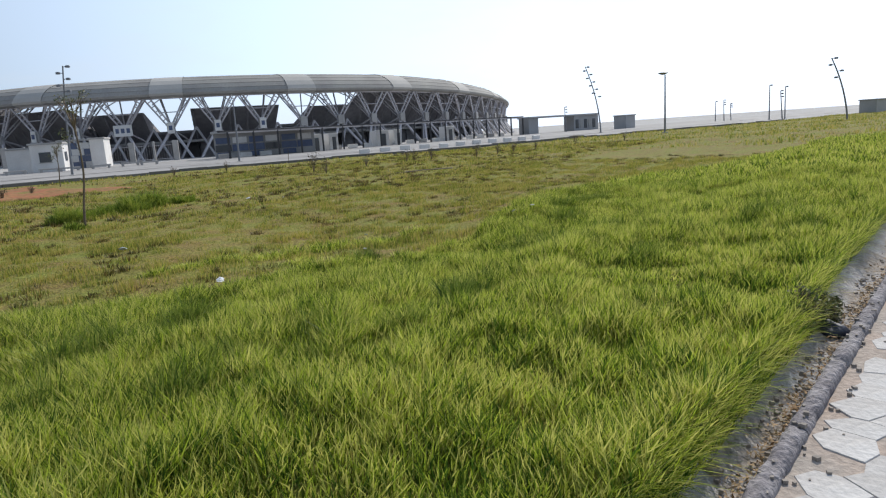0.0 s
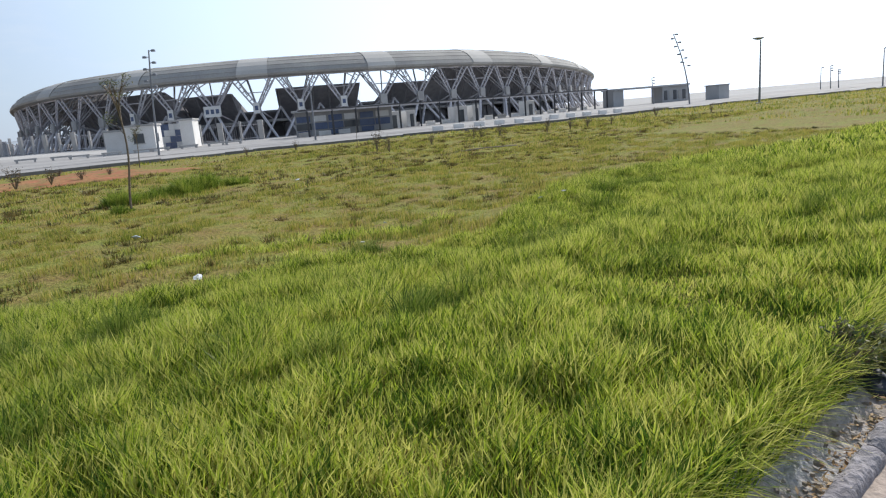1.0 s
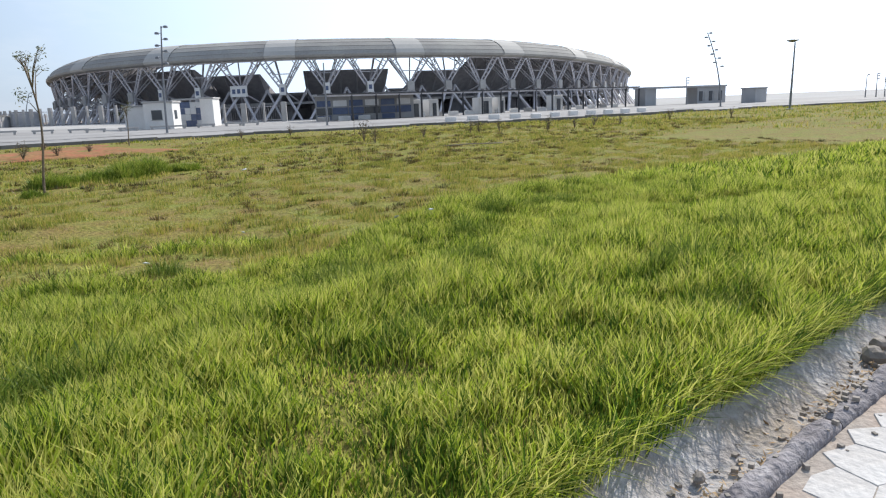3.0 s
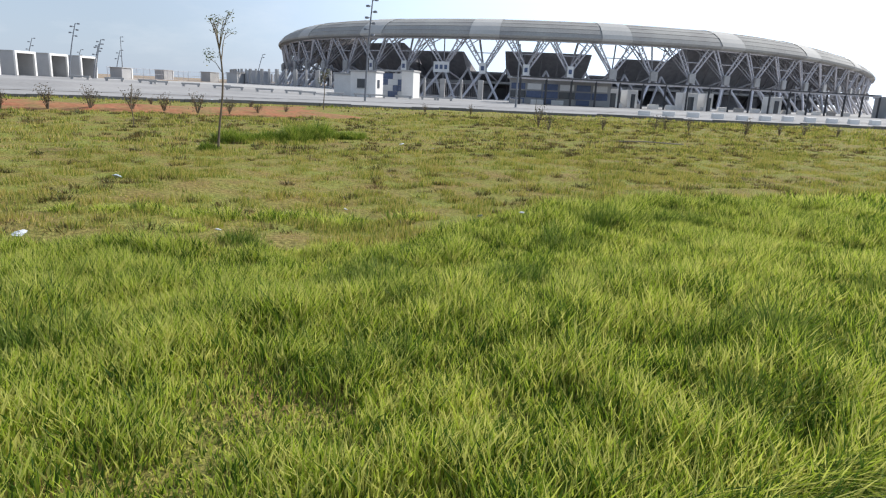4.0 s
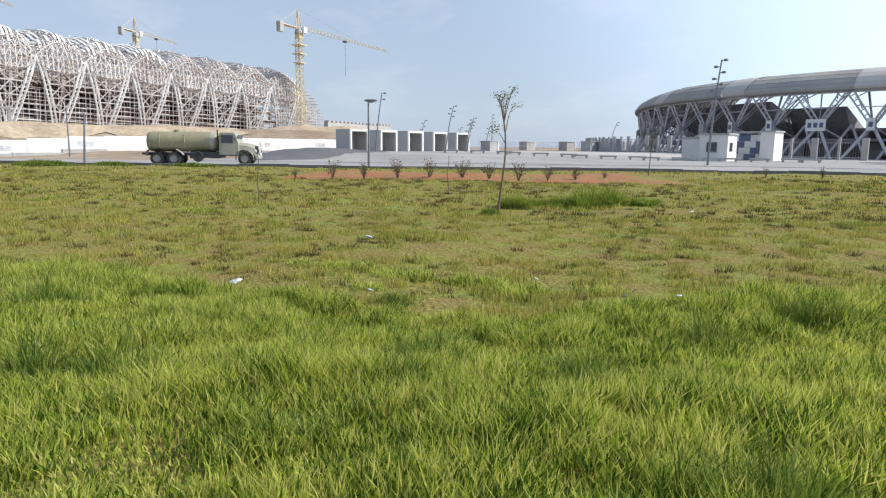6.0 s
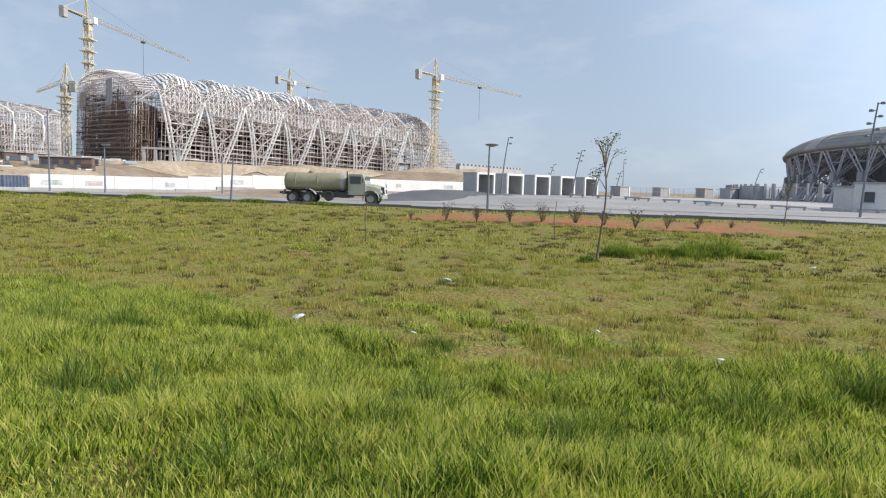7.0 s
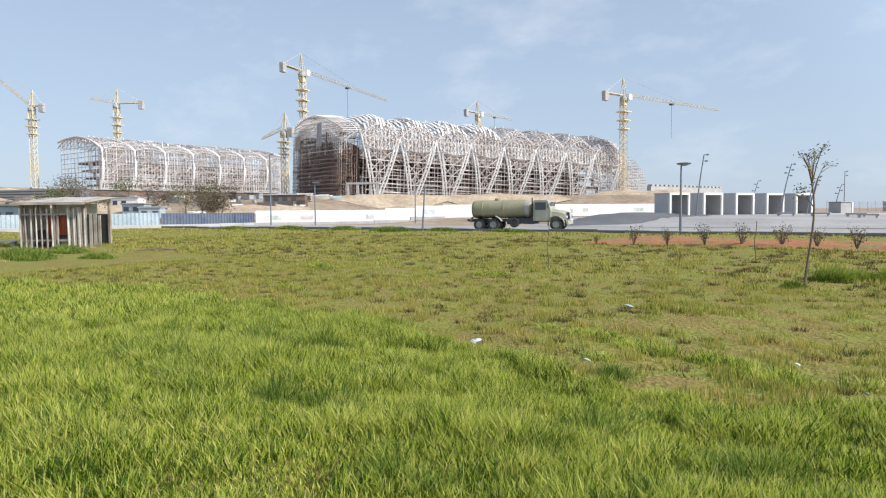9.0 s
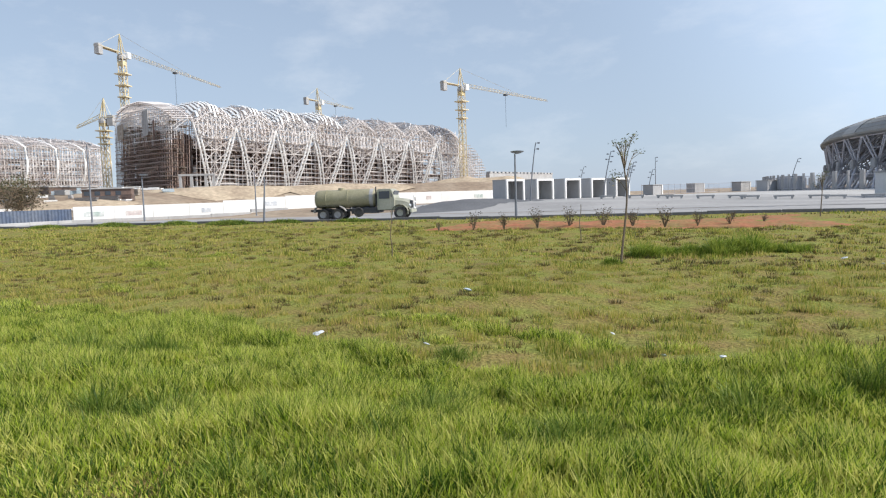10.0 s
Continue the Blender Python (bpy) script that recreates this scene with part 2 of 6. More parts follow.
# ---- mesh building ----
class Mesh:
    """Collects pieces of one part and links them as one mesh."""

    def __init__(self):
        self.v, self.f = [], []

    def add(self, vs, fs):
        k = len(self.v)
        self.v += [tuple(p) for p in vs]
        self.f += [tuple(i + k for i in f) for f in fs]
        return self

    def tube(self, a, b, r, r2=None, n=5, caps=False):
        a, b = Vector(a), Vector(b)
        d = (b - a)
        if d.length < 1e-6:
            return self
        d.normalize()
        u = d.cross(Vector((0, 0, 1)))
        if u.length < 1e-3:
            u = Vector((1, 0, 0))
        u.normalize()
        w = d.cross(u)
        r2 = r if r2 is None else r2
        vs = []
        for p, q in ((a, r), (b, r2)):
            for i in range(n):
                t = 2 * math.pi * i / n
                vs.append(p + (u * math.cos(t) + w * math.sin(t)) * q)
        fs = [(i, (i + 1) % n, n + (i + 1) % n, n + i) for i in range(n)]
        if caps:
            fs += [tuple(range(n - 1, -1, -1)), tuple(range(n, 2 * n))]
        return self.add(vs, fs)

    def line(self, pts, r, r2=None, n=5):
        """One bent tube through the points, tapering from r to r2."""
        r2 = r if r2 is None else r2
        pts = [Vector(p) for p in pts]
        k = len(pts) - 1
        vs = []
        for i, p in enumerate(pts):
            d = (pts[min(i + 1, k)] - pts[max(i - 1, 0)]).normalized()
            u = d.cross(Vector((0.13, 0.31, 0.94)))
            if u.length < 1e-3:
                u = d.cross(Vector((1, 0, 0)))
            u.normalize()
            w = d.cross(u)
            q = r + (r2 - r) * i / k
            vs += [p + (u * math.cos(2 * math.pi * j / n) + w * math.sin(2 * math.pi * j / n)) * q for j in range(n)]
        fs = [(i * n + j, i * n + (j + 1) % n, (i + 1) * n + (j + 1) % n, (i + 1) * n + j) for i in range(k) for j in range(n)]
        return self.add(vs, fs)

    def box(self, c, s, rz=0.0, m=None, bevel=0.0):
        x, y, z = (q / 2 for q in s)
        if bevel > 0:
            e = bevel
            ring = [(x - e, y), (x, y - e), (x, -y + e), (x - e, -y), (-x + e, -y), (-x, -y + e), (-x, y - e), (-x + e, y)]
            vs = [(p, q, -z) for p, q in ring] + [(p, q, z - e) for p, q in ring] + [(p * (x - e) / x, q * (y - e) / y, z) for p, q in ring]
            fs = [tuple(range(8)), tuple(range(23, 15, -1))]
            for k in (0, 8):
                fs += [(k + (i + 1) % 8, k + i, k + 8 + i, k + 8 + (i + 1) % 8) for i in range(8)]
        else:
            vs = [(i, j, k) for k in (-z, z) for i, j in ((-x, -y), (x, -y), (x, y), (-x, y))]
            fs = [(3, 2, 1, 0), (4, 5, 6, 7), (0, 1, 5, 4), (1, 2, 6, 5), (2, 3, 7, 6), (3, 0, 4, 7)]
        mm = Matrix.Translation(c) @ Matrix.Rotation(radians(rz), 4, "Z")
        if m is not None:
            mm = m @ mm
        return self.add([mm @ Vector(p) for p in vs], fs)

    def grid(self, rows, close=False):
        n = len(rows[0])
        vs = [p for r in rows for p in r]
        fs = [(i * n + j, i * n + j + 1, (i + 1) * n + j + 1, (i + 1) * n + j) for i in range(len(rows) - 1) for j in range(n - 1)]
        return self.add(vs, fs)

    def lathe(self, prof, n=16, axis="z", c=(0, 0, 0)):
        """prof: (radius, along the axis)."""
        rows = []
        for r, h in prof:
            row = []
            for i in range(n + 1):
                t = 2 * math.pi * i / n
                p, q = r * math.cos(t), r * math.sin(t)
                o = (p, q, h) if axis == "z" else (h, p, q) if axis == "x" else (p, h, q)
                row.append((o[0] + c[0], o[1] + c[1], o[2] + c[2]))
            rows.append(row)
        return self.grid(rows)

    def data(self, name, material, smooth=False):
        me = bpy.data.meshes.new(name)
        me.from_pydata(self.v, [], self.f)
        me.materials.append(material)
        if smooth:
            me.polygons.foreach_set("use_smooth", [True] * len(me.polygons))
        me.update()
        return me


def part(name, mesh, material, parent=None, label="", smooth=False):
    ob = new(name, mesh.data(name, material, smooth))
    ob.parent = parent
    if label:
        ob["label"] = label
    return ob


def thing(name, x, y, z, label, category, rz=0.0, group="", kind=""):
    ob = new(name)
    ob.empty_display_size = 0.2
    ob.matrix_basis = pose(x, y, z, 0, 0, rz)
    return tagged(ob, label, category, group, kind)


def smooth01(a, b, x):
    t = np.clip((np.asarray(x, float) - a) / (b - a), 0, 1)
    return t * t * (3 - 2 * t)


def vnoise(x, y, size, seed):
    """Smooth value noise over the plan, 0 to 1."""
    tab = np.random.RandomState(seed).rand(256, 256)
    x, y = np.asarray(x, float) / size + 1000.0, np.asarray(y, float) / size + 1000.0
    i, j = np.floor(x).astype(int), np.floor(y).astype(int)
    u, v = x - i, y - j
    u, v = u * u * (3 - 2 * u), v * v * (3 - 2 * v)
    g = lambda p, q: tab[p % 256, q % 256]
    return (g(i, j) * (1 - u) + g(i + 1, j) * u) * (1 - v) + (g(i, j + 1) * (1 - u) + g(i + 1, j + 1) * u) * v


# ---- the lie of the land ----
KERB0 = np.array([0.244, 2.526])          # a point of the kerb
KDIR = np.array([0.7466, 0.6653])          # along the kerb
KNOR = np.array([-0.6653, 0.7466])         # from the kerb to the field


def along(x, y):
    return (x - KERB0[0]) * KDIR[0] + (y - KERB0[1]) * KDIR[1]


def off(x, y):
    return (x - KERB0[0]) * KNOR[0] + (y - KERB0[1]) * KNOR[1]


def plan(s, d):
    return KERB0[0] + s * KDIR[0] + d * KNOR[0], KERB0[1] + s * KDIR[1] + d * KNOR[1]


def pave_z(s):
    return 0.24 + np.clip(np.asarray(s, float) * 0.026, -0.12, 0.35)


EDGE = np.array([(-190, -150), (-112, -50), (-81, -12), (-62, 9), (-54, 16.5), (-41.6, 26.8), (-34, 33.5), (-25, 43.5), (-16, 50.8), (-3, 57.5), (12, 62),
                 (27, 70.5), (62, 91), (130, 131), (300, 228)], float)


def edge_dist(x, y):
    """Signed distance to the far edge of the field, positive beyond it."""
    x, y = np.asarray(x, float), np.asarray(y, float)
    best = np.full(x.shape, 1e9)
    sign = np.ones(x.shape)
    for a, b in zip(EDGE[:-1], EDGE[1:]):
        d = b - a
        t = np.clip(((x - a[0]) * d[0] + (y - a[1]) * d[1]) / (d @ d), 0, 1)
        px, py = x - a[0] - t * d[0], y - a[1] - t * d[1]
        r = np.hypot(px, py)
        s = np.where(d[0] * py - d[1] * px > 0, 1.0, -1.0)
        near = r < best
        best, sign = np.where(near, r, best), np.where(near, s, sign)
    return best * sign


def belt_edge(s):
    """How far the tall grass reaches from the kerb."""
    return np.interp(s, [-24, -16, -9.5, -5, -1, 0.5, 2, 3.5, 5.5, 7.5, 10.5, 14, 20, 34], [7.0, 7.0, 8.5, 8.2, 7.8, 7.1, 6.4, 6.1, 5.7, 6.2, 7.1, 7.0, 6.2, 6.0])


def ground_z(x, y):
    x, y = np.asarray(x, float), np.asarray(y, float)
    s, d = along(x, y), off(x, y)
    hp = pave_z(s)
    z = hp * (1 - smooth01(0.5, 8.0, d)) + (-0.09 + 0.10 * smooth01(0.1, 0.4, d)) * (1 - smooth01(0.5, 1.2, d))
    z = z + (0.10 * (vnoise(x, y, 1.7, 3) - 0.5) + 0.16 * (vnoise(x, y, 4.5, 4) - 0.4)) * smooth01(0.8, 2.5, d) * (1 - smooth01(40, 70, d))
    z = z + 0.22 * np.exp(-((s - 9.5) / 3.5) ** 2 - ((d - 6.4) / 1.5) ** 2)
    z = z + 0.06 * (vnoise(x, y, 0.5, 5) - 0.5) * smooth01(1, 3, d) * (1 - smooth01(22, 30, d))
    r = np.hypot(x - 3, y - 4)
    z = z + 0.25 * smooth01(22, 45, r) * smooth01(0, 3, d)
    z = np.where(d < -0.02, hp - 0.05, z)
    e = edge_dist(x, y)
    # car park terrace and the building site's hill
    z = z + 0.75 * smooth01(26, 34, e) * smooth01(40, 60, y - x * 0.3) * (1 - smooth01(-70, -40, x))
    z = z + (5.4 + 2.2 * smooth01(220, 300, -x)) * smooth01(118 + 34 * smooth01(0, 25, y), 185 - 12 * smooth01(0, 25, y), -x) * (1 - smooth01(0.62, 0.82, y / np.maximum(-x, 1.0)))
    z = z + 6.0 * smooth01(170, 300, -x) * (1 - smooth01(-120, -20, y))
    return z


def gz(x, y):
    return float(ground_z(np.array([x]), np.array([y]))[0])


def spaced(a, b, fine0, fine1, step):
    """Coordinates dense between fine0 and fine1, ever wider outside."""
    mid = list(np.arange(fine0, fine1, step))
    lo, hi, st = [], [], step
    p = fine0
    while p > a:
        st = min(st * 1.09, 120.0)
        p -= st
        lo.append(p)
    p, st = mid[-1], step
    while p < b:
        st = min(st * 1.09, 120.0)
        p += st
        hi.append(p)
    return np.array(lo[::-1] + mid + hi)


gx, gy = spaced(-2600, 2600, -14, 22, 0.3), spaced(-2600, 2600, -6, 28, 0.3)
GX, GY = np.meshgrid(gx, gy)
GZ = ground_z(GX, GY)
GZ = GZ - 0.14 * ((off(GX, GY) > -0.45) & (off(GX, GY) < 0.85))
nx, ny = len(gx), len(gy)
me = bpy.data.meshes.new("ground")
idx = np.arange(nx * ny).reshape(ny, nx)
quads = np.stack([idx[:-1, :-1], idx[:-1, 1:], idx[1:, 1:], idx[1:, :-1]], -1).reshape(-1, 4)
me.from_pydata(np.stack([GX, GY, GZ], -1).reshape(-1, 3).tolist(), [], quads.tolist())
me.materials.append(M_turf)
me.materials.append(M_sand)
me.materials.append(M_haze)
CX, CY = GX.reshape(-1)[quads].mean(1), GY.reshape(-1)[quads].mean(1)
beyond = (edge_dist(CX, CY) > 2.0) | (off(CX, CY) < -14)
# cells beyond the road that get the pale colour painted for haze
dusty = beyond & (CY > 55) & (CX > -95)
me.polygons.foreach_set("material_index", beyond.astype(np.int32) + dusty.astype(np.int32))
me.polygons.foreach_set("use_smooth", np.ones(len(quads), bool))
ground = tagged(new("ground", me), "rough grassy ground running out to bare sandy earth", "ground", kind="structure")


def edge_offset(w):
    """The far edge of the field, moved outwards by w."""
    out = []
    for i in range(len(EDGE)):
        a, b = EDGE[max(i - 1, 0)], EDGE[min(i + 1, len(EDGE) - 1)]
        d = (b - a) / np.linalg.norm(b - a)
        out.append(EDGE[i] + np.array([-d[1], d[0]]) * w)
    return np.array(out)


def dense(pts, step=3.0):
    out = []
    for a, b in zip(pts[:-1], pts[1:]):
        n = max(1, int(np.linalg.norm(b - a) / step))
        out += [a + (b - a) * k / n for k in range(n)]
    return np.array(out + [pts[-1]])


def strip(name, w0, w1, lift, material, label, cat, n=8, first=0, last=None):
    """A sheet that follows the field's far edge between two offsets."""
    base0, base1 = edge_offset(w0)[first:last], edge_offset(w1)[first:last]
    rows = []
    for a0, a1, b0, b1 in zip(base0[:-1], base0[1:], base1[:-1], base1[1:]):
        m = max(1, int(np.linalg.norm(a1 - a0) / 4.0))
        for k in range(m):
            rows.append((a0 + (a1 - a0) * k / m, b0 + (b1 - b0) * k / m))
    rows.append((base0[-1], base1[-1]))
    g = Mesh()
    g.grid([[(*(p + (q - p) * i / n), gz(*(p + (q - p) * i / n)) + lift) for i in range(n + 1)] for p, q in rows])
    ob = part(name, g, material)
    return tagged(ob, label, cat, kind="structure")


strip("road", 0.15, 15.0, 0.05, M_road, "pale grey asphalt road beside the field", "road", 6)
strip("car_park", 15.0, 58.0, 0.08, M_road, "pale grey car park of worn asphalt", "car park", 20, 4)

# low kerb of the road, stone by stone
kerb_line = dense(edge_offset(0.0)[2:13], 2.0)
ke = thing("kerb", 0, 0, 0, "dark low concrete kerb along the field edge", "kerb", kind="structure")
kg = Mesh()
for a, b in zip(kerb_line[:-1], kerb_line[1:]):
    c = (a + b) / 2
    kg.box((c[0], c[1], gz(*c) + 0.08), (np.linalg.norm(b - a) - 0.02, 0.22, 0.26), math.degrees(math.atan2(b[1] - a[1], b[0] - a[0])), bevel=0.02)
part("kerb_stone", kg, M_dkconc, ke)

# white painted blocks along the road in front of the gate
block = Mesh().box((0, 0, 0.22), (1.1, 0.35, 0.46), bevel=0.04)
blocks = edge_offset(9.0)
block_line = dense(blocks[9:12], 2.2)[3:]
proto = None
for k, p in enumerate(block_line[:-1]):
    q = block_line[k + 1]
    ang = math.degrees(math.atan2(q[1] - p[1], q[0] - p[0]))
    if proto is None:
        proto = part("road_block", block, M_white)
        tagged(proto, "white painted concrete block beside the road", "road block", "blocks along the road")
        proto.matrix_basis = pose(p[0], p[1], gz(*p) + 0.04, 0, 0, ang)
    else:
        copy_thing(proto, pose(p[0], p[1], gz(*p) + 0.04, 0, 0, ang))

# ---- the finished stadium: oval bowl with a ribbed ring roof on crossed struts ----
SA_C, SA_A, SA_B, SA_PHI = Vector((-35.3, 254.0)), 122.0, 92.2, radians(82.0)
th = np.linspace(0, 2 * math.pi, 2881)
SA_P = np.stack([SA_C[0] + SA_A * np.cos(th) * math.cos(SA_PHI) - SA_B * np.sin(th) * math.sin(SA_PHI),
                 SA_C[1] + SA_A * np.cos(th) * math.sin(SA_PHI) + SA_B * np.sin(th) * math.cos(SA_PHI)], 1)
SA_S = np.concatenate([[0], np.cumsum(np.linalg.norm(np.diff(SA_P, axis=0), axis=1))])
SA_L = SA_S[-1]
SA_0 = SA_S[np.argmin(np.hypot(SA_P[:, 0] + 34.9, SA_P[:, 1] - 129.0))]


def rim(s, inward=0.0):
    """A point of the oval at arc length s (s grows to the east on the near side), moved inwards."""
    s = (SA_0 + s) % SA_L
    x, y = np.interp(s, SA_S, SA_P[:, 0]), np.interp(s, SA_S, SA_P[:, 1])
    x2, y2 = np.interp((s + 0.5) % SA_L, SA_S, SA_P[:, 0]), np.interp((s + 0.5) % SA_L, SA_S, SA_P[:, 1])
    d = Vector((x2 - x, y2 - y))
    d.normalize()
    return Vector((x - d[1] * inward, y + d[0] * inward))


def p3(s, inward, z):
    """A point of the bowl; the far side is built lower than the near one."""
    q = rim(s, inward)
    u = abs((s + SA_L / 2) % SA_L - SA_L / 2)
    return Vector((q[0], q[1], z * (1 - 0.34 * float(smooth01(45, 205, u)))))


NB = 78
BAY = SA_L / NB
stadium = thing("stadium", 0, 0, 0, "grey oval stadium with ribbed ring roof on crossed steel struts", "stadium")
# roof: ribbed lengths with a short pale length at every third strut
prof = [(1.2, 11.9), (0.15, 12.2)]
outer = [(0.0, 12.6), (0.55, 13.4), (1.5, 14.3), (2.8, 15.1), (4.4, 15.7), (6.2, 16.1), (8.4, 16.3)]
ribbed = list(prof)
for a, b in zip(outer[:-1], outer[1:]):
    ribbed += [a, (a[0] + 0.9 * (b[0] - a[0]), a[1] + 0.9 * (b[1] - a[1])), (b[0] + 0.12, b[1] - 0.22)]
inner = [(8.4, 16.3), (16, 16.2), (26, 15.6), (26, 15.0), (14, 14.6), (5, 13.6), (1.2, 11.9)]
ribbed += inner
plain = prof + outer + inner[1:]
for k in range(NB // 3):
    for s0, s1, pr, mt, nm in ((k * 3 * BAY - 3.0, k * 3 * BAY + 3.0, plain, M_roofl, "pale_roof_panel"), (k * 3 * BAY + 3.0, (k + 1) * 3 * BAY - 3.0, ribbed, M_roof, "ribbed_roof_panel")):
        n = 3 if nm[0] == "p" else 8
        lift = 0.06 if nm[0] == "p" else 0.0
        part(nm, Mesh().grid([[p3(s0 + (s1 - s0) * i / n, o - lift, z + lift) for o, z in pr] for i in range(n + 1)]), mt, stadium)
# dark ring beam under the roof
for o, z, r in ((1.6, 11.9, 0.22), (9, 13.8, 0.18)):
    part("ring_beam", Mesh().line([p3(k * BAY / 2, o, z) for k in range(NB * 2 + 1)], r, n=5), M_greysteel, stadium)


def twin(g, a, b, gap, r, rungs):
    """Two parallel tubes with rungs between, a ladder-like strut."""
    a, b = Vector(a), Vector(b)
    side = Vector((b - a)).cross(Vector((0, 0, 1)))
    side = side.cross(b - a)
    side.normalize()
    side *= gap / 2
    g.tube(a + side * 0.6, b + side, r)
    g.tube(a - side * 0.6, b - side, r)
    for i in range(1, rungs):
        p = a + (b - a) * i / rungs
        g.tube(p + side * 0.9, p - side * 0.9, r * 0.6, n=4)


for k in range(NB):
    s = k * BAY
    g = Mesh()
    node = p3(s, 1.8, 6.1)
    for sg in (-1, 1):
        twin(g, node, p3(s + sg * BAY * 0.45, 1.0, 12.1), 1.0, 0.17, 7)
        twin(g, node, p3(s + sg * BAY * 0.38, 9.0, 13.8), 0.7, 0.13, 6)
        g.tube(node, p3(s + sg * BAY * 0.42, -1.5, 0.1), 0.30, 0.24, n=6)
        g.tube(p3(s + sg * BAY * 0.5, 5.5, 6.3), p3(s + sg * BAY * 0.1, 3.0, 0.1), 0.24, n=5)
        g.tube(node, p3(s + sg * BAY * 0.3, 7.5, 3.6), 0.16, n=4)
        g.tube(p3(s + sg * BAY * 0.45, 1.0, 12.1), p3(s + sg * BAY * 0.38, 9.0, 13.8), 0.12, n=4)
        g.tube(p3(s + sg * BAY * 0.2, 1.4, 8.9), p3(s + sg * BAY * 0.5, 5.0, 12.6), 0.10, n=4)
        g.tube(p3(s + sg * BAY * 0.34, 1.2, 10.7), p3(s + sg * BAY * 0.1, 6.0, 12.9), 0.10, n=4)
    g.tube(p3(s - BAY * 0.2, 1.3, 9.2), p3(s + BAY * 0.2, 1.3, 9.2), 0.09, n=4)
    st = part("crossed_strut", g, M_greysteel, stadium)
    q0, q1 = rim(s - 0.8, 0.9), rim(s + 0.8, 0.9)
    ang = math.degrees(math.atan2(q1[1] - q0[1], q1[0] - q0[0]))
    c = rim(s, 0.95)
    part("node_plate", Mesh().box((c[0], c[1], p3(s, 0, 6.15)[2]), (1.5, 0.5, 1.9), ang, bevel=0.08), M_conc, st)
# seating blocks, seen from behind
for s0, s1, top in ((-140, -27.5, 11.2), (-27.5, -22.5, 7.0), (-22.5, -8.4, 9.5), (-8.4, 3.0, 5.4), (3.0, 24.8, 9.8), (24.8, 33.3, 5.6), (33.3, 50, 9.3), (50, 150, 12.4),
                    (150, 260, 11.0), (260, 370, 11.0), (370, SA_L - 140, 11.0)):
    n = max(2, int((s1 - s0) / 5))
    g = Mesh()
    pf = [(19, 0.0), (19, 2.6), (12.5, top), (12.2, top + 0.5), (13.2, top + 0.5), (34, 1.6), (34, 0.0)]
    rows = [[p3(s0 + (s1 - s0) * i / n, o, z) for o, z in pf] for i in range(n + 1)]
    g.grid(rows)
    for r in (rows[0], rows[-1]):
        g.add(r, [tuple(range(len(r)))])
    bk = part("seating_block", g, M_stand, stadium)
    g = Mesh()
    for i in range(int((s1 - s0) / BAY * 2)):
        s = s0 + 0.6 + i * BAY / 2
        g.tube(p3(s, 17.5, 0), p3(s, 11.8, top), 0.22, n=4)
    if g.v:
        part("raker", g, M_stand, bk)["kind"] = "stuff"
# inner concourse wall between the struts, with slabs
g = Mesh()
for z in (3.4,):
    rows = [[p3(k * BAY, o, z + h) for o, h in ((8.0, 0), (8.0, 0.5), (19, 0.5), (19, 0), (8.0, 0))] for k in range(NB + 1)]
    g.grid(rows)
part("concourse_slab", g, M_conc, stadium)
g = Mesh()
for k in range(NB * 2):
    if (k * 7) % 5 < 3 and not (0 <= k % (NB * 2) < 1):
        s = k * BAY / 2
        a, b = rim(s, 14), rim(s + BAY * 0.42, 14)
        c = (a + b) / 2
        g.box((c[0], c[1], 1.6), ((b - a).length, 0.3, 3.2), math.degrees(math.atan2(b[1] - a[1], b[0] - a[0])))
part("concourse_wall", g, M_stand, stadium)["kind"] = "stuff"
# sign boards on the struts: plain bars stand in for the marks
for s, wd in ((-BAY, 3.4), (0, 1.3), (BAY, 1.2), (2 * BAY, 1.2), (-2 * BAY, 1.2), (-3 * BAY, 1.0)):
    a, b = rim(s - 0.5, 0.4), rim(s + 0.5, 0.4)
    d = (b - a).normalized()
    c = rim(s, 0.35)
    sb = thing("sign_board", c[0], c[1], 6.2, "white sign board with plain blue bars", "sign", math.degrees(math.atan2(d[1], d[0])), "sign boards")
    sb.parent = None
    part("panel", Mesh().box((0, 0, 0), (wd, 0.12, 2.1), bevel=0.02), M_white, sb)
    nb = 3 if wd > 2 else 1
    for i in range(nb):
        part("mark", Mesh().box(((i - (nb - 1) / 2) * 1.0, -0.085, 0), (0.62, 0.05, 0.85)), M_blueglass, sb)

# ---- fence of the stadium: concrete posts with bars ----
f_pts = dense(np.array([tuple(rim(s, -13)) for s in np.arange(-190, 8, 6)]), 3.1)
fence = thing("fence", 0, 0, 0, "pale concrete posts with thin steel bars between", "fence")
bars = Mesh()
for i, p in enumerate(f_pts):
    z = gz(*p)
    if i + 1 < len(f_pts):
        q = f_pts[i + 1]
        zq = gz(*q)
        for h in (0.4, 2.7):
            bars.tube((*p, z + h), (*q, zq + h), 0.04, n=4)
        for j in range(1, 9):
            m = p + (q - p) * j / 9
            bars.tube((*m, z + 0.3), (*m, z + 2.9), 0.022, n=3)
        ang = math.degrees(math.atan2(q[1] - p[1], q[0] - p[0]))
    wd = 0.95 if i % 2 == 0 else 0.35
    part("fence_post", Mesh().box((p[0], p[1], z + 1.7), (wd, 0.4, 3.5), ang, bevel=0.03), M_conc, fence)
part("railing", bars, M_greysteel, fence)


